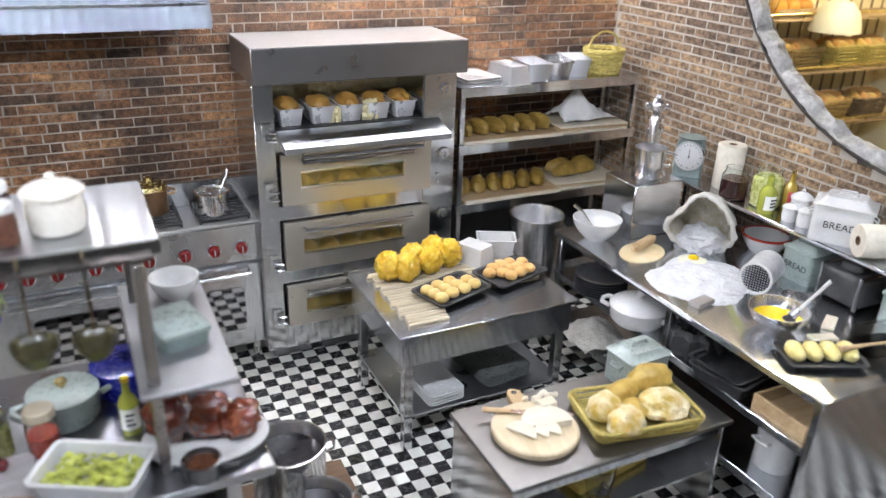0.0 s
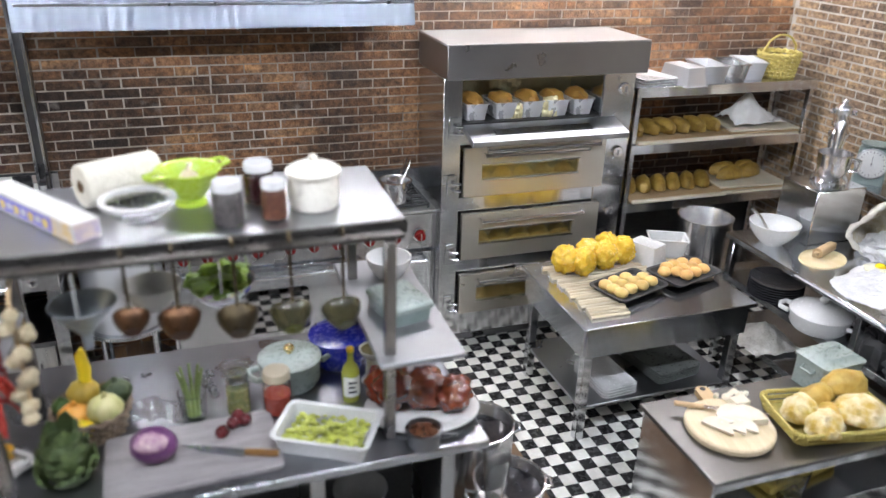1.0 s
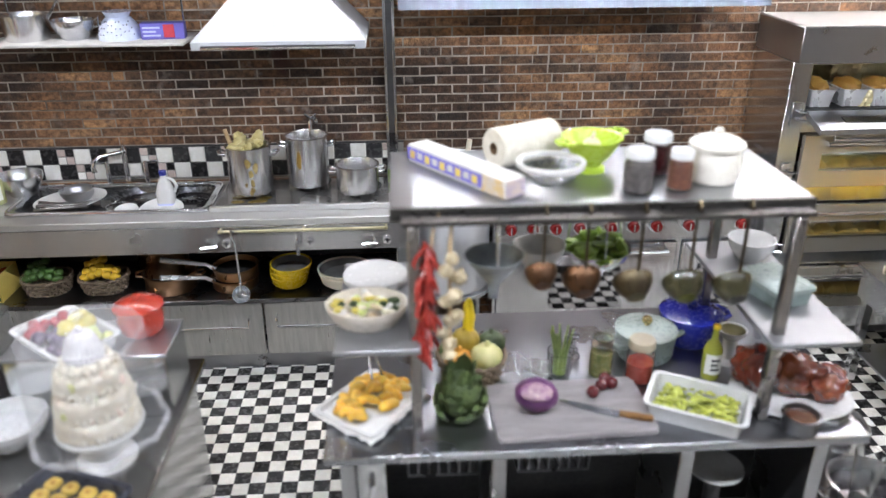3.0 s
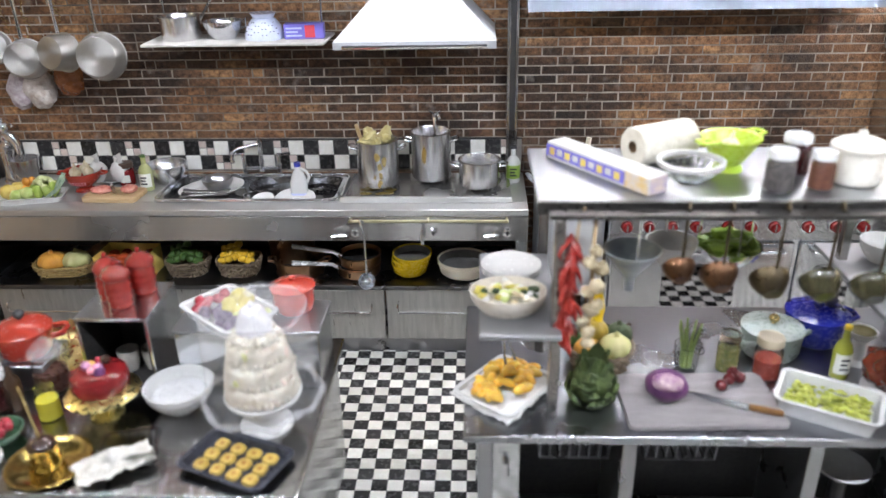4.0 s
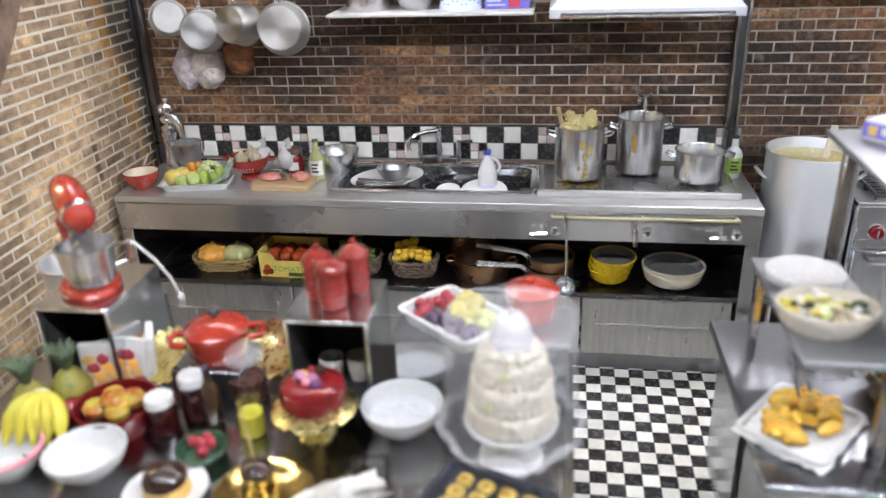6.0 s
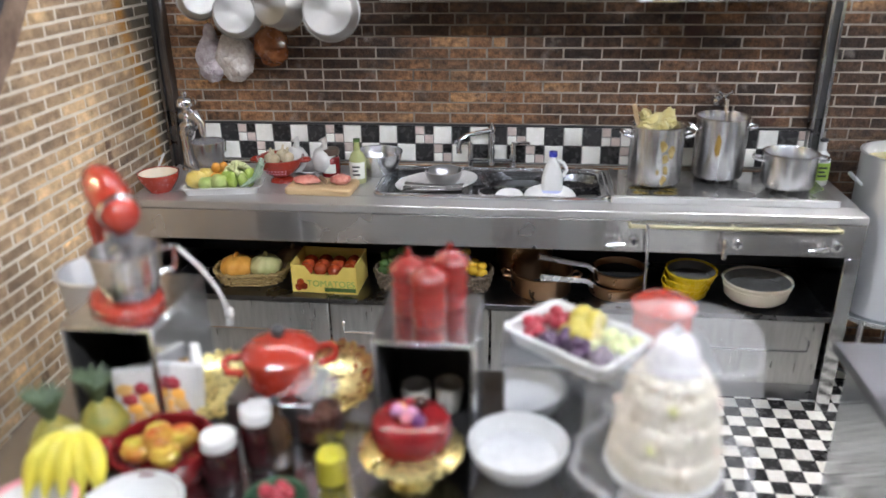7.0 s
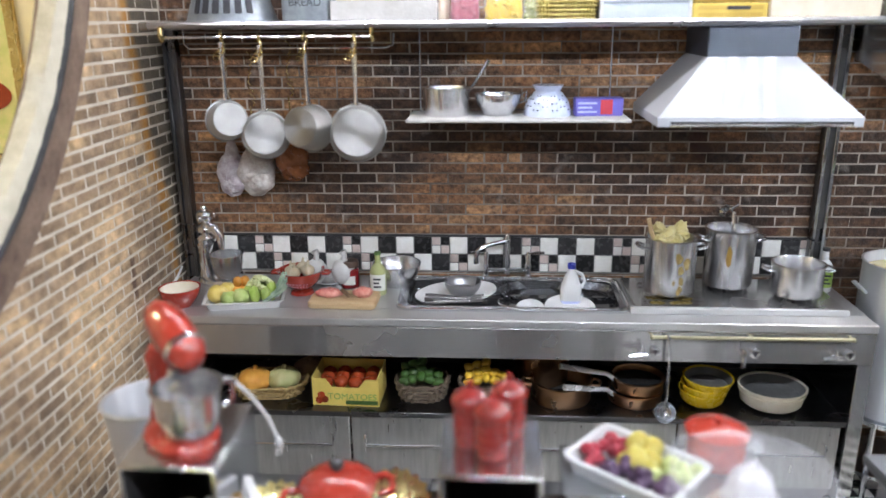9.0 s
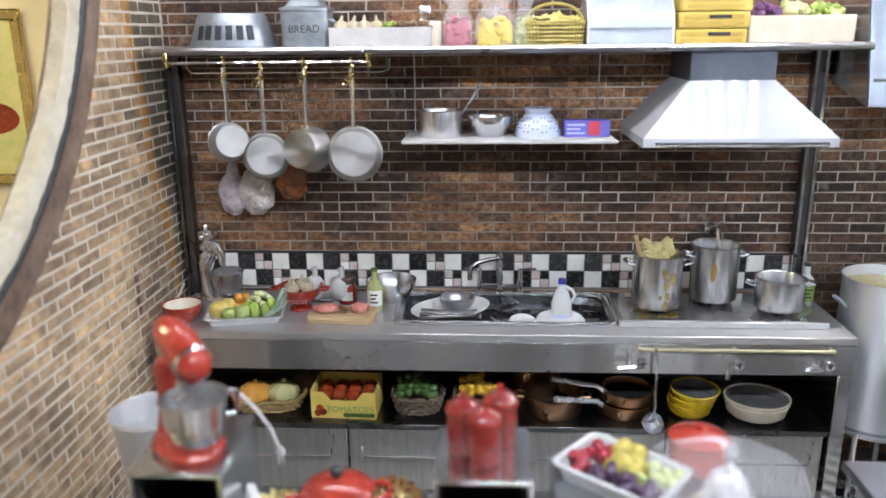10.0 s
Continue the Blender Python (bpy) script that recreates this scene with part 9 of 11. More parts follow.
scatter("apple", "yellow-red apple in a red casserole", "apple", [(-3.16, 2.48, DZ + 0.04), (-3.08, 2.47, DZ + 0.04), (-3.13, 2.54, DZ + 0.045), (-3.06, 2.53, DZ + 0.05), (-3.11, 2.5, DZ + 0.06)], lambda bm, k: lathe(bm, [(0, 0.006), (0.02, 0), (0.038, 0.02), (0.04, 0.036), (0.03, 0.052), (0.01, 0.052), (0, 0.044)], 18), mat("apple_skin", (0.42, 0.38, 0.06), (0.36, 0.06, 0.02), scale=9, rough=0.25, coat=0.4, contrast=0.3, rand=0.2), "casserole apples")
scatter("pomegranate", "dark red fruit beside bananas", "fruit", [(-3.24, 2.45, DZ + 0.018), (-3.235, 2.385, DZ + 0.018), (-3.26, 2.5, DZ + 0.018)], lambda bm, k: ball(bm, (0, 0, 0.03), 0.032, 0.05, 2), RED_DK, "red fruit")
bm = B()
bx(bm, -0.14, -0.05, 0, 0.14, 0.05, 0.018, 0.004)
single("black_tray", bm, BLACK_IRON, "narrow black tray at the table edge", "tray", -3.245, 2.43, DZ, 62)
for k, (x, y, rz, rx) in enumerate(((-3.225, 2.645, 12, -4), (-3.15, 2.668, -4, -10), (-3.125, 2.74, -62, -8))):
    t = thing("snack_packet", "upright white packet printed with orange food picture", "packet", x, y, DZ, rz, "snack packets", rx=rx)
    t.scale = (1.3, 1.3, 1.3)
    bm = B()
    loft(bm, [rrect(0.085, 0.03, 0.008, 0), rrect(0.1, 0.034, 0.01, 0.07), rrect(0.105, 0.02, 0.006, 0.15)])
    part("packet", bm, WHITE_MATT, t)
    for q in range(9):
        bm = B()
        ball(bm, (-0.036 + 0.009 * q, -0.016, 0.045 + 0.022 * ((q * 3) % 4)), (0.02, 0.004, 0.017), 0.3, 1, 5, q)
        part("printed_morsel", bm, (ORANGE, CRUST, BERRY)[q % 3], t)
for x, y, rx in ((-3.045, 2.765, 30), (-2.72, 2.84, 40)):
    bm = B()
    loft(bm, [[(r * (1 + w * math.cos(20 * a)) * math.cos(a), r * (1 + w * math.cos(20 * a)) * math.sin(a), zz + 0.4 * w * r * math.cos(20 * a)) for a in [2 * math.pi * i / 120 for i in range(120)]] for r, zz, w in ((0.02, 0, 0), (0.07, 0, 0), (0.092, 0.014, 0.03), (0.108, 0.024, 0.05), (0.107, 0.027, 0.05), (0.09, 0.018, 0.03), (0.068, 0.005, 0), (0.02, 0.005, 0))])
    single("gold_plate", bm, GOLD, "fluted golden foil plate tilted on the table", "plate", x, y, DZ + 0.08, 0, "gold plates", rx=rx, angle=60)
    bm = B()
    lathe(bm, [(0, 0), (0.05, 0), (0.03, 0.012), (0.02, 0.05), (0, 0.05)], 20)
    single("plate_stand", bm, BRASS, "small golden stand behind a plate", "stand", x, y + 0.03, DZ, 0, "plate stands")
bm = B()
bx(bm, -0.12, -0.1, 0, 0.12, 0.1, 0.11, 0.005)
single("casserole_plinth", bm, STEEL_D, "steel block under the red casserole", "block", -2.87, 2.75, DZ)
dutch_oven("red_casserole", "round red enamel casserole with black lid knob", -2.862, 2.765, DZ + 0.111, 0.103, 0.085, RED, BLACK_IRON, 20, dome=0.056)
jar("preserve_jar", "dark preserve jar with white lid", -2.94, 2.48, DZ, 0.046, 0.12, JAM, WHITE, 0.85, "preserve jars")
jar("preserve_jar", "dark preserve jar with white lid", -2.865, 2.56, DZ, 0.046, 0.15, JAM, WHITE, 0.85, "preserve jars")
bottle("syrup_bottle", "tall dark syrup bottle with amber glints", -2.81, 2.55, DZ, 0.032, 0.2, DARKGLASS, INK)
jar("sweet_jar", "glass jar with domed glass lid over dark sweets", -2.74, 2.68, DZ, 0.062, 0.15, mat("dark_sweets", (0.03, 0.012, 0.01), (0.07, 0.03, 0.022), scale=40, rough=0.3), None, 0.55)
t = thing("jar_dome", "clear domed glass lid standing on a sweet jar", "lid", -2.74, 2.68, DZ + 0.152)
bm = B()
lathe(bm, [(0.066, 0), (0.068, 0.006), (0.06, 0.03), (0.036, 0.05), (0.012, 0.056), (0.014, 0.066), (0.004, 0.072), (0.002, 0.066), (0.034, 0.046), (0.056, 0.028), (0.062, 0.002)], 28)
g = part("dome", bm, mat("thin_clear_glass", (0.9, 0.92, 0.92), (0.85, 0.87, 0.88), rough=0.05, alpha=0.07, rvar=0.02), t)
g.visible_shadow = False
jar("lemonade_jar", "small glass jar of yellow lemonade with a straw", -2.66, 2.5, DZ, 0.04, 0.13, OIL, None, 0.62)
t = thing("red_glazed_cake", "glossy dark red mousse cake with berries", "cake", -2.46, 2.52, DZ + 0.115)
bm = B()
lathe(bm, [(0, 0), (0.092, 0), (0.1, 0.016), (0.101, 0.044), (0.093, 0.066), (0.072, 0.077), (0.03, 0.078), (0, 0.07)], 40)
part("cake", bm, RED_DK, t)
MIXED = mat("mixed_berries", (0.4, 0.16, 0.2), (0.16, 0.12, 0.28), scale=14, rough=0.35, rand=0.4)
for k in range(7):
    a = k * 0.9
    bm = B()
    ball(bm, ((0.034 if k else 0) * math.cos(a), (0.034 if k else 0) * math.sin(a), 0.08 + 0.01 * ((k * 2) % 3)), 0.02 - 0.003 * (k % 3), 0.2, 2, 5, k)
    part("berry", bm, (MIXED, CHOC, BERRY, CUSTARD, MIXED, PINK, PURPLE)[k], t)
t = thing("cake_stand", "golden footed cake stand with frilled rim", "cake stand", -2.46, 2.52, DZ)
bm = B()
lathe(bm, [(0, 0), (0.058, 0), (0.06, 0.006), (0.04, 0.02), (0.022, 0.035), (0.03, 0.055), (0.02, 0.075), (0.025, 0.095), (0, 0.095)], 28)
part("foot", bm, GOLD, t)
bm = B()
n = 72
loft(bm, [[(r * (1 + (0.011 * math.sin(18 * a) if r > 0.1 else 0)) * math.cos(a), r * (1 + (0.011 * math.sin(18 * a) if r > 0.1 else 0)) * math.sin(a), zz) for a in [2 * math.pi * i / n for i in range(n)]] for r, zz in ((0.025, 0.095), (0.1, 0.1), (0.128, 0.092), (0.13, 0.097), (0.102, 0.113), (0.02, 0.113))])
part("plate", bm, GOLD, t)
bowl("glass_berry_bowl", "dark green glass bowl of raspberries", -2.765, 2.37, DZ, 0.075, 0.045, mat("dark_green_glass", (0.03, 0.07, 0.04), (0.06, 0.12, 0.07), rough=0.1, coat=0.5), base=0.7)
scatter("raspberry", "red raspberry in a green glass bowl", "berry", [(-2.765 + 0.028 * math.cos(k * 1.3) * (k % 3 > 0), 2.37 + 0.028 * math.sin(k * 1.3) * (k % 3 > 0), DZ + 0.03 + 0.008 * (k % 2)) for k in range(8)], lambda bm, k: ball(bm, (0, 0, 0.015), (0.018, 0.018, 0.02), 0.25, 2, 14, k), BERRY, "bowl raspberries")
bowl("white_bowl", "empty white porcelain bowl", -3.065, 2.27, DZ, 0.115, 0.09, WHITE, base=0.45)
bowl("pink_bowl", "white bowl with pale pink rim", -3.3, 2.25, DZ, 0.1, 0.085, WHITE, base=0.5, rim=PINK)
t = bowl("white_bowl", "large white bowl half full of sugar", -2.2, 2.56, DZ, 0.125, 0.105, WHITE, base=0.45)
bm = B()
lathe(bm, [(0, 0.05), (0.09, 0.05), (0.101, 0.06), (0.06, 0.063), (0, 0.066)], 30)
part("sugar", bm, FLOUR, t)
plate("dessert_plate", "round white plate under a pudding", -2.8, 2.21, DZ, 0.115)
t = thing("flan_pudding", "caramel flan with dark glossy chocolate top", "pudding", -2.8, 2.215, DZ + 0.009)
bm = B()
lathe(bm, [(0, 0), (0.064, 0), (0.066, 0.008), (0.058, 0.036), (0, 0.037)], 30)
part("flan", bm, CUSTARD, t)
bm = B()
lathe(bm, [(0.057, 0.034), (0.062, 0.04), (0.061, 0.05), (0.053, 0.068), (0.036, 0.081), (0.015, 0.087), (0, 0.088)], 30)
part("glaze", bm, CHOC, t)
bm = B()
lathe(bm, [(0, 0), (0.095, 0), (0.128, 0.016), (0.135, 0.017), (0.136, 0.021), (0.128, 0.022), (0.095, 0.008), (0, 0.007)], 40)
single("gold_plate", bm, mat("deep_gold", (0.52, 0.4, 0.15), (0.45, 0.33, 0.11), scale=3, rough=0.14, metal=1, rvar=0.03), "shallow golden plate under a dessert", "plate", -2.53, 2.24, DZ, 0, "gold plates")
t = thing("chocolate_dessert", "golden coffee pot with dark chocolate top", "dessert", -2.54, 2.24, DZ + 0.009)
bm = B()
lathe(bm, [(0, 0), (0.05, 0), (0.052, 0.02), (0.042, 0.06), (0.045, 0.075), (0, 0.075)], 28)
part("body", bm, BRASS, t)
bm = B()
ball(bm, (0, 0, 0.078), (0.046, 0.046, 0.026), 0.04, 3)
part("chocolate", bm, CHOC, t)
bm = B()
tube(bm, [(0.0, 0, 0.09), (-0.004, 0.0, 0.15), (-0.02, 0, 0.3)], 0.004, 6)
part("stick", bm, BRASS, t)
t = tray("glass_box", "square glass dish with a crumpled white napkin", -2.27, 2.28, DZ, 0.17, 0.13, 0.06, GLASS, 14, cat="dish")
bm = B()
cloth_heap(bm, 0.24, 0.12, 0.06, 11)
single("napkin", bm, SACK, "crumpled white paper napkin", "napkin", -2.3, 2.22, DZ + 0.01, 35, angle=80)
BISCUIT = mat("biscuit", (0.4, 0.25, 0.04), (0.54, 0.4, 0.12), scale=30, rough=0.5, bump=0.003, bscale=60)
tray("cookie_tray", "dark blue-black baking tray of golden biscuits", -1.913, 2.258, DZ, 0.312, 0.197, 0.026, mat("slate_tray", (0.016, 0.018, 0.026), (0.035, 0.038, 0.05), rough=0.35, bump=0.001), -22)
c, s = math.cos(radians(-22)), math.sin(radians(-22))
for k in range(12):
    a, b = -0.098 + 0.065 * (k % 4), -0.054 + 0.054 * (k // 4)
    bm = B()
    loft(bm, [[(x * (1 + 0.06 * math.sin(7 * x / w + k)), y, zz) for x, y, _ in rrect(w, w, w * 0.32, 0, 4)] for w, zz in ((0.042, 0), (0.048, 0.007), (0.043, 0.015), (0.022, 0.016), (0.015, 0.012))])
    ob = thing("jam_biscuit", "golden square biscuit with a dab of jam", "biscuit", -1.913 + c * a - s * b, 2.256 + s * a + c * b, DZ + 0.006, -22 + 7 * ((k * 5) % 3 - 1), "tray biscuits")
    part("biscuit", bm, BISCUIT, ob)
    bm = B()
    ball(bm, (0, 0, 0.014), (0.011, 0.01, 0.004), 0.3, 1, 5, k)
    part("jam", bm, CRUST_D, ob)
# tiered cake under clear plastic
t = thing("tiered_cake", "tall tiered white iced cake with pale flowers on a low stand", "cake", -1.866, 2.475, DZ - 0.0766)
bm = B()
lathe(bm, [(0, 0.0658), (0.12, 0.0658), (0.115, 0.076), (0.06, 0.1), (0.05, 0.145), (0.08, 0.162), (0.168, 0.171), (0.172, 0.18), (0, 0.184)], 40)
part("stand", bm, WHITE, t)
for k, (r, z0, z1) in enumerate(((0.154, 0.184, 0.24), (0.142, 0.24, 0.305), (0.124, 0.305, 0.362), (0.094, 0.362, 0.388))):
    bm = B()
    n = 72
    rows = []
    for j in range(9):
        u = j / 8
        zz = z0 + 0.0005 + (z1 - z0) * u
        swell = 1 + 0.05 * math.sin(math.pi * u) - (0.05 if j in (0, 8) else 0)
        rows.append([(r * swell * (1 + 0.03 * noise.noise(Vector((math.cos(a) * 5, math.sin(a) * 5, zz * 30))) + 0.02 * noise.noise(Vector((math.cos(a) * 14, math.sin(a) * 14, zz * 80)))) * math.cos(a),
                      r * swell * (1 + 0.03 * noise.noise(Vector((math.cos(a) * 5, math.sin(a) * 5, zz * 30))) + 0.02 * noise.noise(Vector((math.cos(a) * 14, math.sin(a) * 14, zz * 80)))) * math.sin(a), zz) for a in [2 * math.pi * i / n for i in range(n)]])
    loft(bm, rows)
    tier = part("tier", bm, ICING, t, angle=80)
    bm = B()
    m = int(2 * math.pi * r / 0.027)
    for q in range(m):
        a = 2 * math.pi * q / m
        ball(bm, (r * 0.99 * math.cos(a), r * 0.99 * math.sin(a), z0 + 0.012), (0.0145, 0.0145, 0.013), 0.35, 2, 7, q + k)
        if q % 2:
            ball(bm, (r * 0.9 * math.cos(a), r * 0.9 * math.sin(a), z1 - 0.002), (0.013, 0.013, 0.011), 0.35, 2, 7, q + k + 40)
    tagged(part("piping", bm, ICING, tier, "piped icing beads", angle=80), kind="stuff")
bm = B()
n = 96
rows = []
for j in range(9):
    u = j / 8
    r = 0.07 * math.cos(u * 1.32) ** 0.8
    rows.append([(r * (1 + 0.07 * (1 - u) * math.cos(22 * a)) * math.cos(a), r * (1 + 0.07 * (1 - u) * math.cos(22 * a)) * math.sin(a), 0.386 + 0.078 * math.sin(u * math.pi / 2)) for a in [2 * math.pi * i / n for i in range(n)]])
loft(bm, rows)
top = part("topper", bm, mat("pearly_topper", (0.6, 0.58, 0.57), (0.42, 0.4, 0.42), scale=40, rough=0.16, coat=0.6), t, "fluted pearly dome", angle=60)
for q in range(22):
    a = 2 * math.pi * (q + 0.5) / 22
    bm = B()
    ball(bm, (0.069 * math.cos(a), 0.069 * math.sin(a), 0.398), (0.0085, 0.0085, 0.016), 0.1, 2, 5, q)
    part("petal", bm, bpy.data.materials["pearly_topper"], top)
bm = B()
ball(bm, (0, 0, 0.468), (0.016, 0.016, 0.014), 0.2, 2)
part("finial", bm, bpy.data.materials["pearly_topper"], top)
rng = random.Random(4)
for k in range(16):
    a, zz = k * 2.4, 0.205 + 0.15 * (k / 16)
    r = 0.156 if zz < 0.24 else (0.145 if zz < 0.305 else 0.127)
    bm = B()
    for q in range(4):
        ball(bm, (r * math.cos(a) + rng.uniform(-0.008, 0.008), r * math.sin(a) + rng.uniform(-0.008, 0.008), zz + rng.uniform(-0.008, 0.008)), 0.012, 0.3, 1, 6, q)
    part("flower", bm, (ICING, PINK, GOURD)[(0, 1, 0, 2)[k % 4]] if k % 4 != 1 else mat("sugar_flower_%d" % k, (0.72, 0.58, 0.5), (0.66, 0.5, 0.42), rough=0.6), t)
t.scale = (0.78, 0.78, 1.18)
t = thing("cake_dome", "tall clear crumpled plastic cover over the tiered cake", "cover", -1.866, 2.475, DZ + 0.12)
t.scale = (0.93, 0.93, 1.18)
CLEAR = mat("crinkled_clear_plastic", (0.8, 0.8, 0.82), (0.6, 0.62, 0.65), scale=5, rough=0.1, alpha=0.115, stretch=(1, 1, 0.2), bump=0.01, bscale=16, rvar=0.05)
n = 90


def cover_ring(r, zz, wave):
    """A ring of the cover with uneven upright pleats."""
    return [(q * math.cos(a), q * math.sin(a), zz + 0.004 * math.sin(5 * a)) for a in [2 * math.pi * i / n for i in range(n)]
            for q in [r * (1 + wave * (noise.noise(Vector((math.cos(a) * 4.5, math.sin(a) * 4.5, zz * 2.5))) + 0.5 * noise.noise(Vector((math.cos(a) * 11, math.sin(a) * 11, zz * 4)))))]]


bm = B()
loft(bm, [cover_ring(r, zz, wv) for r, zz, wv in ((0.212, 0.0, 0.07), (0.204, 0.02, 0.06), (0.2, 0.08, 0.06), (0.198, 0.15, 0.06), (0.196, 0.22, 0.05), (0.192, 0.27, 0.05), (0.187, 0.29, 0.04), (0.172, 0.304, 0.05), (0.11, 0.322, 0.08), (0.03, 0.334, 0.08))], cap0=False)
g = part("film", bm, CLEAR, t, angle=50)
g.visible_shadow = False
HEM = mat("plastic_hem", (0.8, 0.8, 0.82), (0.7, 0.7, 0.73), rough=0.2, alpha=0.18)
bm = B()
tube(bm, [(0.214 * math.cos(a) + 0.008 * math.sin(9 * a), 0.214 * math.sin(a) + 0.004 * math.cos(13 * a), 0.006 + 0.01 * math.sin(7 * a)) for a in [2 * math.pi * i / 60 for i in range(60)]], [0.011 + 0.004 * math.sin(i * 1.7) for i in range(60)], 6, closed=True)
part("gathered_hem", bm, HEM, t)
bm = B()
ball(bm, (0, 0, 0.345), (0.022, 0.022, 0.016), 0.05, 2)
part("knob", bm, HEM, t, "clear round knob")
bm = B()
tube(bm, [(0.188 * math.cos(a) + 0.004 * math.sin(7 * a), 0.188 * math.sin(a) + 0.004 * math.cos(5 * a), 0.291 + 0.007 * math.sin(3 * a)) for a in [2 * math.pi * i / 60 for i in range(60)]], 0.0035, 6, closed=True)
part("top_fold", bm, HEM, t, "folded upper edge")
tray("fruit_tray", "white enamel tray of grapes, lemons and berries", -2.055, 2.775, DZ + 0.251, 0.31, 0.215, 0.045, WHITE, -40, "fruit trays")
c, s = math.cos(radians(-40)), math.sin(radians(-40))
rng = random.Random(2)
for k in range(64):
    a, b = rng.uniform(-0.135, 0.135), rng.uniform(-0.085, 0.085)
    if a < -0.04 and b > -0.03 or a < -0.06:
        mt, nm, lb = BERRY, "strawberry", "red strawberry in a white tray"
    elif b > 0.0 and a < 0.04:
        mt, nm, lb = LEMON, "lemon", "yellow lemon piece in a white tray"
    elif b > -0.01:
        mt, nm, lb = GRAPE, "green_grape", "green grape in a white tray"
    else:
        mt, nm, lb = mat("dark_grape", (0.05, 0.025, 0.06), (0.1, 0.06, 0.1), rough=0.3) if "dark_grape" not in bpy.data.materials else bpy.data.materials["dark_grape"], "dark_grape", "dark purple grape in a white tray"
    bm = B()
    ball(bm, (0, 0, 0.016), 0.019 if nm != "lemon" else 0.03, 0.08, 2, 5, k)
    single(nm, bm, mt, lb, "fruit", -2.055 + c * a - s * b, 2.775 + s * a + c * b, DZ + 0.26 + rng.uniform(0, 0.028), 0, nm + "s")
canister("red_pot", "round red enamel pot with a knobbed lid on a steel riser", -1.826, 2.853, DZ + 0.251, 0.08, 0.14, RED, "red pots")


# ---- island ----
POST_STEEL = mat("dim_post_steel", (0.3, 0.28, 0.26), (0.22, 0.2, 0.19), scale=4, rough=0.25, metal=1, rvar=0.04, bscale=6)
IX0, IX1, IY0, IY1, IZ = -1.175, 0.645, 2.42, 3.33, 0.68
isl = thing("kitchen_island", "steel kitchen island with raised shelf and side wings", "island", -0.26, 2.87, 0)
bm = B()
bx(bm, IX0, IY0, IZ - 0.035, IX1, IY1, IZ, 0.005)
wpart("worktop", bm, ISLAND_TOP, isl)
bm = B()
bx(bm, IX0 + 0.04, IY0 + 0.45, 0.06, IX1 - 0.12, IY1 - 0.05, IZ - 0.036)
wpart("rear_cabinet", bm, STEEL, isl)
for x in (IX0 + 0.05, -0.62, 0.02, IX1 - 0.16):
    bm = B()
    bx(bm, x, IY0 + 0.04, 0.0, x + 0.05, IY0 + 0.44, IZ - 0.036, 0.003)
    wpart("upright_panel", bm, STEEL_D, isl)
# near-black sheet painting the shade behind the open bays
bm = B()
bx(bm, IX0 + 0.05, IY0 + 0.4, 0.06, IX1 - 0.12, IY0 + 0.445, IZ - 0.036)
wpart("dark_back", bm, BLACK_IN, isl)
bm = B()
bx(bm, IX0 + 0.05, IY0 + 0.03, 0.05, IX1 - 0.1, IY0 + 0.4, 0.06)
wpart("bottom_shelf", bm, STEEL_D, isl)
bm = B()
bx(bm, IX0 + 0.101, IY0 + 0.06, 0.07, IX0 + 0.2, IY0 + 0.075, IZ - 0.036, 0.003)
d = wpart("cupboard_door", bm, STEEL_V, isl)
bm = B()
tube(bm, [(IX0 + 0.15, IY0 + 0.06, 0.53), (IX0 + 0.15, IY0 + 0.03, 0.53), (IX0 + 0.15, IY0 + 0.025, 0.49)], [0.012, 0.009, 0.014], 8)
wpart("tap_handle", bm, CHROME, d)
# wires in darker steel, the dimness under the worktop put into their colour
for x0 in (-0.9, -0.52):
    for k in range(8):
        bm = B()
        tube(bm, [(x0 + 0.035 * k, IY0 + 0.08, 0.63), (x0 + 0.035 * k, IY0 + 0.11, 0.5), (x0 + 0.035 * k, IY0 + 0.3, 0.49)], 0.004, 5)
        wpart("wire", bm, UPRIGHT, isl)
    bm = B()
    tube(bm, [(x0, IY0 + 0.08, 0.63), (x0 + 0.245, IY0 + 0.08, 0.63)], 0.005, 5)
    wpart("cross_wire", bm, UPRIGHT, isl)
    bm = B()
    tube(bm, [(x0, IY0 + 0.11, 0.5), (x0 + 0.245, IY0 + 0.11, 0.5)], 0.005, 5)
    wpart("cross_wire", bm, UPRIGHT, isl)
for x, y0, y1 in ((-0.865, 2.54, 3.12), (0.315, 2.54, 3.12)):
    for y in (y0, y1):
        bm = B()
        bx(bm, x - 0.018, y - 0.018, IZ + 0.0005, x + 0.018, y + 0.018, 1.432, 0.004)
        wpart("post", bm, POST_STEEL, isl)
bm = B()
bx(bm, -0.935, 2.61, 1.447, 0.39, 3.165, 1.467, 0.004)
rs = wpart("raised_shelf", bm, SHEET, isl)
DARK_EDGE = mat("dark_steel_edge", (0.1, 0.095, 0.09), (0.07, 0.066, 0.062), scale=5, rough=0.35, metal=0.9)
bm = B()
bx(bm, -0.935, 2.597, 1.422, 0.39, 2.6095, 1.4665, 0.002)
wpart("front_lip", bm, DARK_EDGE, rs, "dark steel front lip")
bm = B()
bx(bm, -0.9, 2.53, 1.433, 0.36, 2.596, 1.446)
wpart("hanging_bar", bm, DARK_EDGE, rs, "dark flat bar under the shelf")
bm = B()
bx(bm, 0.268, 2.47, 1.0, 0.565, 3.27, 1.02, 0.004)
wpart("side_wing", bm, WING, isl)
bm = B()
bx(bm, -1.12, 2.465, 1.03, -0.85, 3.1, 1.05, 0.004)
wpart("side_wing", bm, WING, isl)
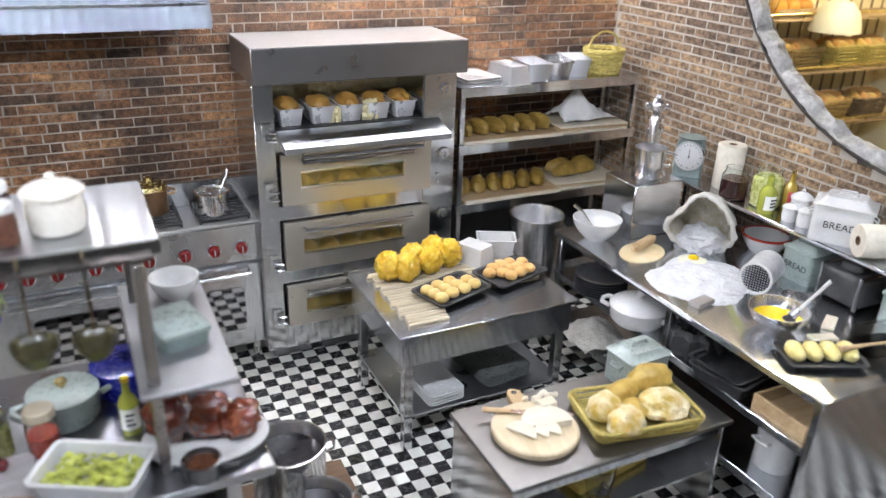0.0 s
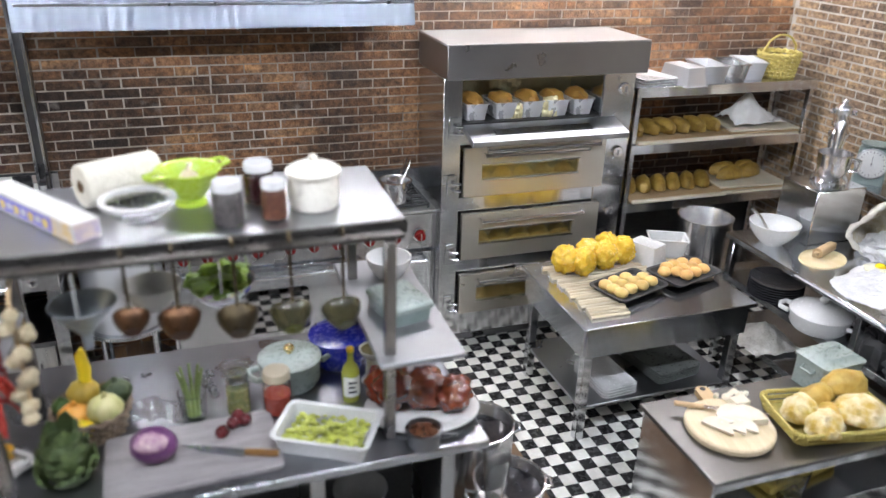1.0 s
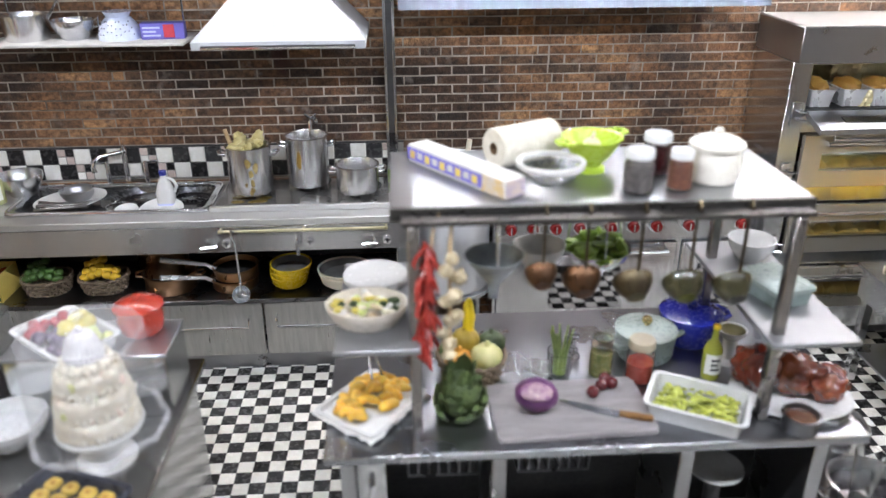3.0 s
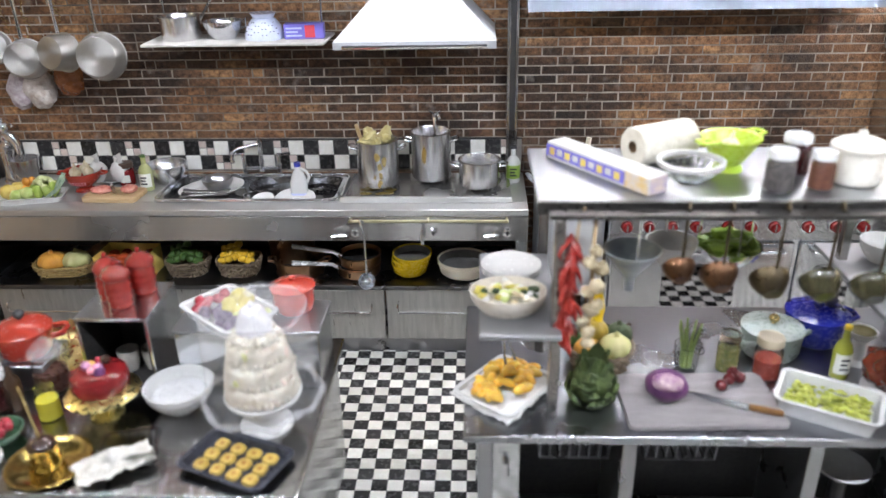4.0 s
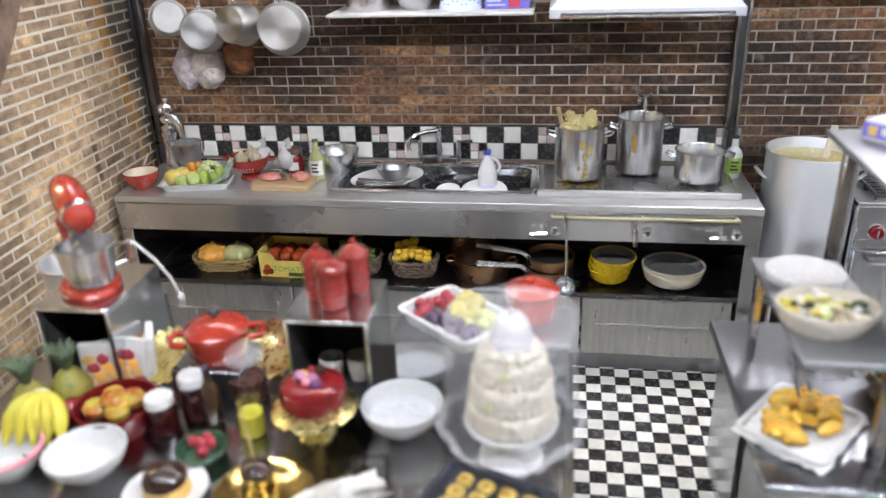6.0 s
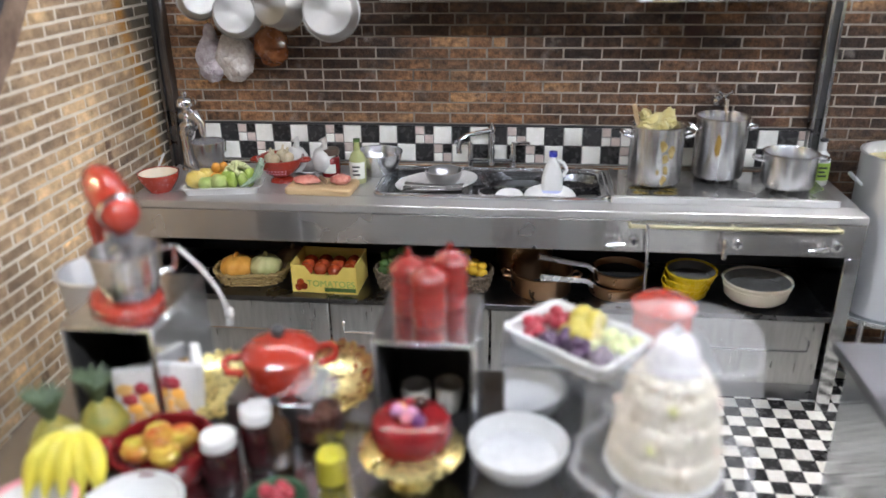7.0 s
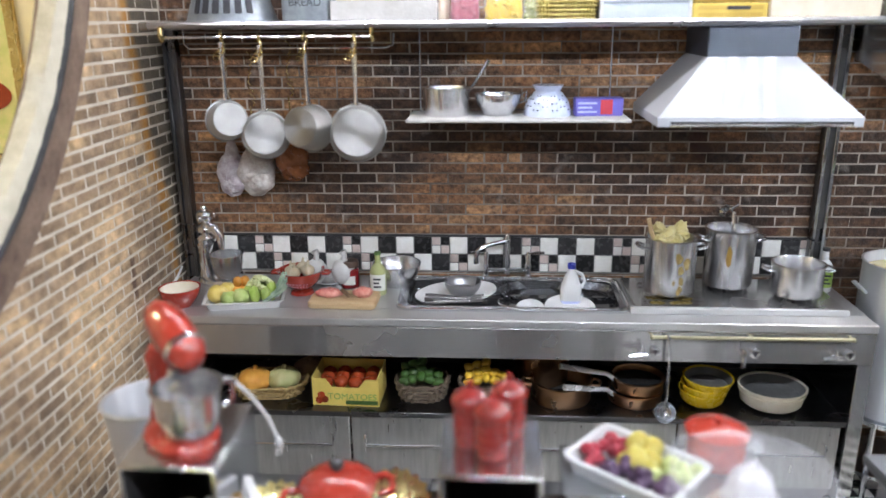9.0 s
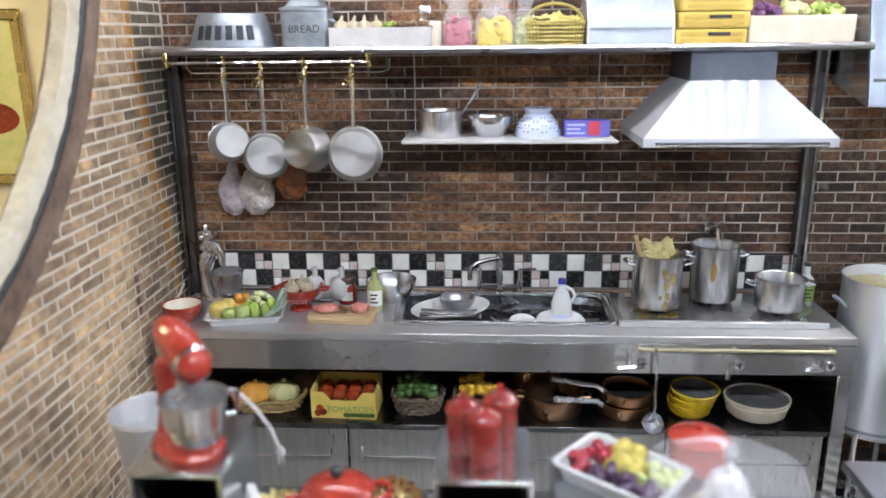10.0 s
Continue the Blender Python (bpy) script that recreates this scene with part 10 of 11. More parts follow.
for x, z in ((0.53, 1.0), (-1.09, 1.03)):
    bm = B()
    bx(bm, x - 0.012, 3.04, IZ + 0.0005, x + 0.012, 3.07, z - 0.0005, 0.002)
    wpart("wing_strut", bm, STEEL_V, isl)

# hanging tools under the raised shelf
def scoop(x, y, z, r, material, label, kind_):
    t = thing("hanging_scoop", label, "scoop", x, y, z, group="hanging scoops")
    bm = B()
    tube(bm, [(0, -0.012, 1.43 - z), (0, -0.02, 1.455 - z), (0, -0.008, 1.475 - z), (0, 0.004, 1.45 - z), (0, 0, 1.4 - z), (0, 0, r * 1.2)], 0.005, 6)
    part("handle", bm, OLD_BRASS if kind_ else STEEL, t)
    bm = B()
    lathe(bm, shell(r * 0.45, r, r * 1.1, 0.004), 28)
    child_at(part("cup", bm, material, t), 0, -0.01, -r * 0.2, -58 if kind_ else -30)
    return t


YB = 2.585
OLD_BRASS = mat("old_bronze", (0.095, 0.07, 0.035), (0.035, 0.027, 0.018), scale=14, rough=0.36, metal=0.8)
SCOOP_COPPER = mat("dull_scoop_copper", (0.12, 0.056, 0.024), (0.05, 0.027, 0.015), scale=14, rough=0.34, metal=0.8)
SMOKED = mat("smoked_olive_glass", (0.06, 0.054, 0.022), (0.03, 0.027, 0.014), scale=9, rough=0.16, coat=0.4, alpha=0.88)
scoop(-0.46, YB, 1.21, 0.054, SCOOP_COPPER, "dull copper scoop hanging from the island shelf", True)
scoop(-0.325, YB, 1.18, 0.064, SCOOP_COPPER, "dull copper scoop hanging from the island shelf", True)
scoop(-0.155, YB, 1.16, 0.066, OLD_BRASS, "tarnished brass scoop hanging from the island shelf", True)
scoop(0.012, YB, 1.15, 0.068, SMOKED, "smoked olive glass scoop hanging from the island shelf", True)
scoop(0.175, YB, 1.14, 0.066, SMOKED, "smoked olive glass scoop hanging from the island shelf", True)
t = thing("steel_funnel", "wide grey steel funnel hanging below the shelf", "funnel", -0.6, 2.7, 1.1)
bm = B()
lathe(bm, [(0.016, 0.0), (0.018, 0.05), (0.035, 0.07), (0.095, 0.15), (0.1, 0.155), (0.094, 0.156), (0.032, 0.078), (0.013, 0.05), (0.011, 0.0)], 32)
part("cone", bm, GALV, t)
bm = B()
tube(bm, [(0.0, -0.09, 0.15), (0.0, -0.1, 0.3), (0, -0.1, 0.35)], 0.006, 6)
part("hanger", bm, STEEL, t)
t = bowl("hanging_bowl", "white enamel bowl hanging below the shelf", -0.41, 2.92, 1.1, 0.095, 0.09, WHITE, base=0.5)
bm = B()
tube(bm, [(0.0, 0.09, 0.085), (0.0, 0.1, 0.2), (0, 0.1, 0.35)], 0.005, 6)
part("hanger", bm, STEEL, t)
t = bowl("salad_bowl", "steel bowl of green salad on a wire basket below the shelf", -0.19, 2.95, 1.08, 0.12, 0.08, CHROME, base=0.5)
bm = B()
leafy(bm, 26, 0.11, 0.1, 31)
tagged(child_at(part("salad", bm, mat("bright_salad_leaf", (0.13, 0.25, 0.015), (0.28, 0.42, 0.06), scale=15, rough=0.35, bump=0.003, bscale=40, rand=0.3, island=True), t), 0, 0, 0.03), kind="stuff")
for a in (0.5, 2.6, 4.7):
    bm = B()
    tube(bm, [(0.115 * math.cos(a), 0.115 * math.sin(a), 0.08), (0.1 * math.cos(a), 0.1 * math.sin(a), 0.367)], 0.004, 6)
    part("hanger", bm, STEEL, t)

# chilli and garlic strings
t = thing("chilli_string", "string of dried red chillies hanging from the shelf", "chillies", -0.835, 2.53, 0.98)
bm = B()
tube(bm, [(0, 0, 0.05), (0.01, 0, 0.25), (0.03, 0.02, 0.44), (0.05, 0.06, 0.47)], 0.004, 5)
part("string", bm, WOOD, t)
rng = random.Random(6)
for k in range(72):
    zz = 0.36 * k / 72 + 0.02
    a = rng.uniform(0, 6.283)
    bm = B()
    dx, dy = math.cos(a), math.sin(a)
    g, l = 0.016 + 0.022 * rng.random() * (1 - 0.4 * k / 72), rng.uniform(0.03, 0.055)
    tube(bm, [(0.004, 0, zz + 0.03), (g * dx, g * dy, zz), (g * 1.5 * dx, g * 1.5 * dy, zz - l * 0.6), (g * 1.35 * dx + 0.006, g * 1.35 * dy, zz - l)], [0.005, 0.0085, 0.006, 0.0015], 5)
    part("chilli", bm, CHILI, t)
GARLIC_W = mat("white_garlic", (0.5, 0.43, 0.29), (0.34, 0.27, 0.16), scale=20, rough=0.5, bump=0.002)
t = thing("garlic_string", "plait of pale garlic bulbs hanging from the shelf", "garlic", -0.755, 2.545, 0.94)
bm = B()
tube(bm, [(0, 0, 0.02), (0, 0, 0.42), (0.01, 0.05, 0.5)], 0.006, 6)
part("plait", bm, WOOD, t)
rng = random.Random(16)
for k in range(10):
    bm = B()
    r = rng.uniform(0.022, 0.03)
    ox, oz = 0.018 * math.sin(k * 2.1) + rng.uniform(-0.006, 0.006), 0.03 + 0.039 * k
    lathe(bm, [(0, 0), (r * 0.5, 0.002), (r, r * 0.6), (r * 0.92, r * 1.05), (r * 0.45, r * 1.5), (r * 0.16, r * 1.9), (0, r * 1.95)], 14)
    for v in bm.verts:
        a = math.atan2(v.co.y, v.co.x)
        q = 1 + 0.07 * math.cos(6 * a)
        v.co.x, v.co.y = v.co.x * q, v.co.y * q
    child_at(part("bulb", bm, GARLIC_W, t), ox, -0.018 + rng.uniform(-0.008, 0.008), oz, rng.uniform(-50, 50), rng.uniform(-60, 60), 40 * k)

# on the raised shelf
RZ = 1.4695
t = thing("wrap_box", "long white and violet cling wrap box", "box", -0.69, 2.865, RZ, -55)
t.scale = (0.9, 0.95, 0.9)
bm = B()
bx(bm, -0.28, -0.045, 0, 0.28, 0.045, 0.07, 0.003)
part("carton", bm, WHITE_MATT, t)
bm = B()
bx(bm, -0.28, -0.0475, 0.012, 0.16, -0.0455, 0.06)
d = part("violet_band", bm, PURPLE_BOX, t)
for k in range(9):
    bm = B()
    bx(bm, -0.26 + 0.046 * k, -0.049, 0.02 + 0.006 * (k % 2), -0.23 + 0.046 * k, -0.0478, 0.05)
    part("printed_bar", bm, WHITE_MATT if k % 2 else mat("box_gold", (0.6, 0.42, 0.1), rough=0.5) if k == 0 else CARD, d)
bm = B()
bx(bm, 0.162, -0.0475, 0.004, 0.276, -0.0455, 0.066)
part("picture_panel", bm, mat("printed_card_face", (0.55, 0.38, 0.16), (0.5, 0.46, 0.42), scale=22, rough=0.5, contrast=0.2), t)
bm = B()
bx(bm, 0.2805, -0.04, 0.004, 0.2825, 0.04, 0.066)
part("end_panel", bm, mat("printed_card_end", (0.5, 0.4, 0.34), (0.3, 0.26, 0.42), scale=26, rough=0.5, contrast=0.2), t)
paper_roll("fat paper towel roll lying on the raised shelf", -0.47, 3.0, RZ, 0.07, 0.25, -62, True)
t = thing("wire_sieve", "wide wire-mesh sieve with pale rim", "sieve", -0.41, 2.80, RZ)
bm = B()
hoop(bm, [(0.095, 0.055), (0.112, 0.055), (0.114, 0.07), (0.097, 0.07)], 36)
part("rim", bm, WHITE_MATT, t)
bm = B()
for k in range(12):
    a = k * math.pi / 12
    tube(bm, [(0.1 * math.cos(u) * math.cos(a), 0.1 * math.cos(u) * math.sin(a), 0.058 - 0.055 * math.sin(u)) for u in [math.pi * i / 12 for i in range(13)]], 0.0016, 4)
for u in (0.3, 0.6, 0.9, 1.2):
    tube(bm, [(0.1 * math.cos(u) * math.cos(a), 0.1 * math.cos(u) * math.sin(a), 0.058 - 0.055 * math.sin(u)) for a in [i * math.pi / 14 for i in range(28)]], 0.0016, 4, closed=True)
part("mesh", bm, STEEL, t)
bm = B()
lathe(bm, [(0, 0), (0.05, 0), (0.05, 0.004), (0, 0.004)], 20)
part("foot", bm, STEEL, t)
t = thing("lime_colander", "lime green plastic colander holding garlic", "colander", -0.255, 2.9, RZ, 30)
bm = B()
lathe(bm, [(0, 0), (0.05, 0), (0.048, 0.015), (0.035, 0.02), (0.06, 0.05), (0.085, 0.09), (0.098, 0.115), (0.104, 0.117), (0.103, 0.122), (0.092, 0.118), (0.055, 0.056), (0, 0.04)], 32)
part("body", bm, GREEN_PL, t)
for s in (-1, 1):
    bm = B()
    tube(bm, [(s * 0.098, -0.03, 0.116), (s * 0.135, -0.025, 0.118), (s * 0.145, 0, 0.118), (s * 0.135, 0.025, 0.118), (s * 0.098, 0.03, 0.116)], 0.008, 8)
    part("handle", bm, GREEN_PL, t)
bm = B()
garlic(bm)
single("garlic_bulb", bm, GARLIC, "garlic bulb resting in a lime colander", "garlic", -0.255, 2.9, RZ + 0.06)
jar("spice_jar", "spice jar of dark peppercorns with white lid", -0.15, 2.70, RZ, 0.046, 0.125, mat("pepper", (0.035, 0.03, 0.03), (0.08, 0.07, 0.065), scale=70, rough=0.5, contrast=0.2), WHITE, 0.9, "spice jars")
jar("spice_jar", "spice jar of dark red spice with white lid", -0.04, 2.87, RZ, 0.048, 0.125, JAM, WHITE, 0.9, "spice jars")
jar("spice_jar", "small spice jar of brown spice with white lid", -0.012, 2.71, RZ, 0.038, 0.115, mat("paprika", (0.06, 0.02, 0.012), (0.11, 0.04, 0.02), scale=50, rough=0.5), WHITE, 0.9, "spice jars")
canister("white_crock", "white ceramic crock with knobbed lid", 0.125, 2.78, RZ, 0.083, 0.175, mat("cream_ceramic", (0.72, 0.68, 0.6), (0.64, 0.6, 0.52), rough=0.3, coat=0.3), "crocks")

# on the wings
t = bowl("oval_dish", "oval cream baking dish of chopped vegetables", -1.02, 2.655, 1.051, 0.134, 0.07, mat("cream_glaze", (0.58, 0.53, 0.45), (0.5, 0.45, 0.37), scale=14, rough=0.3, coat=0.3), base=0.75, sy=0.8)
rng = random.Random(12)
for k in range(44):
    a, rr = rng.uniform(0, 6.283), 0.105 * math.sqrt(rng.random())
    bm = B()
    ball(bm, (rr * math.cos(a), 0.8 * rr * math.sin(a), 0.045 + rng.uniform(0, 0.02)), (rng.uniform(0.012, 0.024), rng.uniform(0.01, 0.02), 0.012), 0.4, 1, 5, k)
    part("vegetable_chunk", bm, (PEACH, LEMON, WHITE_MATT, GARLIC, GRAPE)[k % 5] if k % 9 else LEAF_D, t)
t = thing("plate_stack", "stack of white dinner plates on the wing shelf", "plates", -1.0, 2.93, 1.051)
for k in range(3):
    bm = B()
    lathe(bm, [(0, 0), (0.07, 0), (0.115, 0.014), (0.115, 0.018), (0.07, 0.007), (0, 0.007)], 32, z=0.009 * k)
    part("plate", bm, WHITE, t)
t = tray("fries_tray", "white tray lined with paper holding roast potato wedges", -1.02, 2.68, IZ, 0.25, 0.3, 0.03, WHITE, -38)
bm = B()
cloth_heap(bm, 0.27, 0.33, 0.02, 14)
child_at(part("paper_liner", bm, CLOTH, t, "white paper liner", angle=80), 0, 0, -0.008)
rng = random.Random(13)
WEDGE = mat("roast_potato", (0.6, 0.26, 0.02), (0.72, 0.5, 0.08), scale=22, rough=0.35, coat=0.2, rand=0.28)
for k in range(44):
    bm = B()
    l, w = rng.uniform(0.03, 0.042), rng.uniform(0.016, 0.022)
    loft(bm, [[(l * u, w * f * math.cos(q), w * f * math.sin(q) + 0.006 * (1 - u * u)) for q in [6.2832 * i / 9 for i in range(9)]] for u, f in ((-1, 0.2), (-0.85, 0.62), (-0.4, 0.95), (0, 1.0), (0.4, 0.95), (0.85, 0.62), (1, 0.2))])
    a, rr = rng.uniform(0, 6.283), 0.118 * math.sqrt(rng.random())
    q, p = rr * math.cos(a) * 0.85, rr * math.sin(a) * 1.15
    c, s = math.cos(radians(-38)), math.sin(radians(-38))
    single("potato_wedge", bm, WEDGE, "golden roast potato wedge on a lined tray", "potato", -1.02 + c * q - s * p, 2.68 + s * q + c * p, IZ + 0.042 + 0.045 * (1 - rr / 0.118) * rng.uniform(0.5, 1.0) + 0.006 * rng.random(), rng.uniform(0, 180), "potato wedges", rx=rng.uniform(-40, 40), ry=rng.uniform(-30, 30), angle=60)
t = thing("steel_tongs", "steel serving tongs standing in roast potatoes", "tongs", -1.0, 2.74, IZ + 0.05, 20)
for s in (-1, 1):
    bm = B()
    tube(bm, [(s * 0.02, -0.02, 0), (s * 0.018, 0.03, 0.06), (0.0, 0.09, 0.13)], [0.008, 0.005, 0.006], 6)
    part("arm", bm, STEEL, t)
bowl("white_bowl", "white porcelain bowl on the wing shelf", 0.46, 3.1, 1.021, 0.09, 0.085, WHITE, base=0.55)
t = thing("butter_dish", "mint green rectangular butter dish with lid", "dish", 0.42, 2.8, 1.021, 14)
bm = B()
loft(bm, [rrect(0.15, 0.2, 0.02, 0), rrect(0.16, 0.21, 0.022, 0.05)])
part("base", bm, MINT_DK, t)
bm = B()
loft(bm, [rrect(0.168, 0.218, 0.012, 0.051), rrect(0.168, 0.218, 0.012, 0.066), rrect(0.15, 0.2, 0.01, 0.074)])
part("lid", bm, MINT, t)

# on the island top
t = woven_basket("vegetable_basket", "round woven basket heaped with gourds and peppers", -0.655, 2.86, IZ, 0.25, 0.25, 0.1, WICKER_D, 0, 6, 1.3)
for k, (a, b, z, r, mt, lb) in enumerate(((-0.05, -0.03, 0.08, 0.05, ORANGE, "orange gourd in a vegetable basket"), (0.05, -0.05, 0.1, 0.055, GOURD, "round pale green gourd in a basket"), (-0.02, 0.03, 0.13, 0.05, mat("ochre_gourd", (0.42, 0.28, 0.03), (0.3, 0.24, 0.05), rough=0.4), "ochre gourd on top of a basket"),
                                          (0.08, 0.05, 0.1, 0.05, LEAF_D, "dark green cabbage in a basket"), (-0.09, 0.02, 0.1, 0.035, GREEN, "bright green pepper in a basket"), (-0.02, -0.09, 0.07, 0.035, YELLOW, "small yellow squash in a basket"))):
    bm = B()
    pumpkin(bm, r, 7, 0.85)
    single("gourd", bm, mt, lb, "gourd", -0.655 + a, 2.86 + b, IZ + z - 0.03, 30 * k, "basket gourds")
bm = B()
tube(bm, [(0, 0, 0), (0.0, 0, 0.04), (0.004, 0.0, 0.08), (0.0, 0, 0.13), (0.004, 0, 0.155)], [0.024, 0.021, 0.023, 0.019, 0.008], 12)
single("yellow_squash", bm, YELLOW, "upright ribbed yellow squash in a basket", "squash", -0.665, 2.9, IZ + 0.15)
CHOKE = mat("artichoke_leaf", (0.03, 0.052, 0.014), (0.09, 0.125, 0.04), scale=18, rough=0.55, bump=0.005, bscale=50, rand=0.3)
t = thing("artichoke", "large dark green artichoke head standing on the worktop", "artichoke", -0.715, 2.62, IZ)
bm = B()
ball(bm, (0, 0, 0.095), (0.07, 0.07, 0.085), 0.1, 3)
part("heart", bm, CHOKE, t)
rng = random.Random(33)
for ring in range(7):
    m = 11 - ring
    for k in range(m):
        a = 2 * math.pi * (k + 0.5 * (ring % 2)) / m + rng.uniform(-0.12, 0.12)
        z0 = 0.012 + 0.024 * ring
        r0, lean = 0.062 - 0.0045 * ring, rng.uniform(0.02, 0.04) * (1 - 0.09 * ring)
        l, w = rng.uniform(0.05, 0.068), rng.uniform(0.022, 0.03)
        bm = B()
        rows = []
        for u in (0.0, 0.35, 0.7, 1.0):
            rr = r0 + lean * math.sin(u * 2.0)
            half = w * (1 - 0.12 * u) * (1.0 if u < 0.9 else 0.25)
            zz = z0 + l * u
            cx, cy = rr * math.cos(a), rr * math.sin(a)
            tx, ty = -math.sin(a), math.cos(a)
            nx, ny = math.cos(a), math.sin(a)
            rows.append([(cx - tx * half - nx * 0.006, cy - ty * half - ny * 0.006, zz), (cx + nx * 0.004, cy + ny * 0.004, zz + 0.004 * u), (cx + tx * half - nx * 0.006, cy + ty * half - ny * 0.006, zz), (cx - nx * 0.004, cy - ny * 0.004, zz)])
        loft(bm, rows)
        part("leaf", bm, CHOKE, t)

t = thing("marble_board", "grey and white marble chopping board on the island", "board", -0.335, 2.62, IZ, 2)
bm = B()
loft(bm, [rrect(0.53, 0.3, 0.02, 0), rrect(0.55, 0.32, 0.025, 0.004), rrect(0.55, 0.32, 0.025, 0.018), rrect(0.545, 0.315, 0.024, 0.021)])
part("slab", bm, mat("marble", (0.29, 0.265, 0.265), (0.18, 0.165, 0.17), scale=4, rough=0.35, stretch=(1, 6, 1), contrast=0.4), t)
t = thing("red_cabbage_half", "halved red cabbage with pale cut face", "cabbage", -0.455, 2.6, IZ + 0.022, -12)
bm = B()
ball(bm, (0, 0.01, 0.06), (0.075, 0.06, 0.06), 0.08, 3)
part("outer_leaves", bm, PURPLE, t)
bm = B()
ball(bm, (0, -0.012, 0.088), (0.056, 0.046, 0.032), 0.12, 3, 9)
part("cut_face", bm, PALE_IN, t, "lilac veined cut face")
t = thing("chef_knife", "chef's knife with wooden handle on the board", "knife", -0.2, 2.57, IZ + 0.0225, -24)
bm = B()
loft(bm, [[(-0.19, 0.008, zz), (-0.1, -0.016, zz), (0.03, -0.022, zz), (0.03, 0.016, zz), (-0.12, 0.016, zz)] for zz in (0.002, 0.006)])
part("blade", bm, STEEL, t)
bm = B()
tube(bm, [(0.03, 0, 0.008), (0.08, 0.0, 0.01), (0.14, 0.006, 0.009)], [0.012, 0.013, 0.011], 8)
part("handle", bm, mat("orange_wood", (0.22, 0.11, 0.03), (0.14, 0.065, 0.02), rough=0.4), t)
scatter("radish", "small dark red radish on the board", "radish", [(-0.2, 2.71, IZ + 0.022), (-0.16, 2.72, IZ + 0.022), (-0.18, 2.74, IZ + 0.03), (-0.24, 2.67, IZ + 0.022)], lambda bm, k: ball(bm, (0, 0, 0.02), 0.023, 0.08, 2), mat("dark_radish", (0.1, 0.012, 0.014), (0.05, 0.008, 0.01), scale=12, rough=0.25), "radishes")
t = thing("asparagus_glass", "clear glass of water holding asparagus spears", "glass", -0.325, 2.84, IZ)
bm = B()
lathe(bm, [(0, 0), (0.04, 0), (0.042, 0.01), (0.05, 0.11), (0.047, 0.11), (0.038, 0.012), (0, 0.01)], 28)
g = part("tumbler", bm, GLASS, t)
g.visible_shadow = False
for k in range(8):
    a = k * 0.8
    bm = B()
    tube(bm, [(0.015 * math.cos(a), 0.015 * math.sin(a), 0.015), (0.02 * math.cos(a), 0.02 * math.sin(a), 0.1), (0.042 * math.cos(a), 0.042 * math.sin(a), 0.2)], [0.008, 0.007, 0.004], 6)
    part("asparagus_spear", bm, mat("asparagus", (0.2, 0.26, 0.06), (0.1, 0.15, 0.05), scale=20, rough=0.5) if k == 0 else bpy.data.materials["asparagus"], t)
bm = B()
for k in range(6):
    ball(bm, (0.012 * math.cos(k), 0.012 * math.sin(k), 0.03 + 0.02 * k), (0.02, 0.02, 0.018), 0.3, 1)
single("glass_beads", bm, GLASS, "glass ornament glinting behind a tumbler", "glass", -0.26, 2.92, IZ)
jar("pickle_jar", "glass jar of green pickles without lid", -0.17, 2.84, IZ, 0.042, 0.15, mat("dark_pickles", (0.08, 0.1, 0.03), (0.22, 0.2, 0.08), scale=40, rough=0.2, coat=0.6, contrast=0.3), GLASS, 0.7)
t = jar("red_pepper_jar", "glass jar half filled with red pepper paste", -0.035, 2.8, IZ, 0.05, 0.16, mat("red_paste", (0.16, 0.025, 0.018), (0.24, 0.05, 0.035), scale=30, rough=0.2, coat=0.6), mat("pale_cream", (0.38, 0.33, 0.24), rough=0.5), 0.5)
dutch_oven("mint_casserole", "pale mint enamel casserole with gold knob", 0.035, 2.97, IZ, 0.115, 0.1, MINT, BRASS, 20, dome=0.032)
dutch_oven("blue_casserole", "deep blue enamel casserole with lid", 0.25, 3.08, IZ, 0.12, 0.105, BLUE, BLUE, 15, dome=0.03)
bottle("oil_bottle", "slim green olive oil bottle with label", 0.235, 2.8, IZ, 0.034, 0.22, OILGLASS, YELLOW, tag=TAG)
tray("salad_dish", "white rectangular ceramic dish full of chopped lettuce", 0.105, 2.578, IZ, 0.32, 0.205, 0.065, WHITE, -28, "dishes", cat="dish")
c, s = math.cos(radians(-28)), math.sin(radians(-28))
bm = B()
rng = random.Random(21)
for k in range(260):
    a, b = rng.uniform(-0.13, 0.13), rng.uniform(-0.075, 0.075)
    ball(bm, (a, b, 0.02 + rng.uniform(0, 0.035)), (rng.uniform(0.008, 0.018), rng.uniform(0.006, 0.013), 0.006), 0.7, 1, 6, k)
single("chopped_lettuce", bm, mat("pale_lettuce", (0.28, 0.31, 0.03), (0.42, 0.44, 0.11), scale=20, rough=0.5, rand=0.25, island=True), "heap of chopped pale green lettuce in a dish", "lettuce", 0.1, 2.575, IZ, -28, kind="stuff")
bowl("salt_bowl", "small pale bowl of seasoning on a stem", 0.345, 2.9, IZ + 0.1, 0.055, 0.04, WHITE, mat("herbs", (0.14, 0.12, 0.05), rough=0.7), base=0.5)
bm = B()
lathe(bm, [(0, 0), (0.05, 0), (0.03, 0.02), (0.028, 0.0995), (0, 0.0995)], 20)
single("bowl_stand", bm, WHITE, "small white stand below a seasoning bowl", "stand", 0.345, 2.9, IZ)
plate("serving_platter", "large oval white platter with dark underplate", 0.46, 2.63, IZ + 0.012, 0.2, sx=1.05, sy=0.78, rz=-12)
bm = B()
lathe(bm, [(0, 0), (0.2, 0), (0.2, 0.01), (0, 0.01)], 36, 1.0, 0.75)
single("black_underplate", bm, BLACK_IRON, "black oval underplate on the island corner", "plate", 0.46, 2.63, IZ, -12)
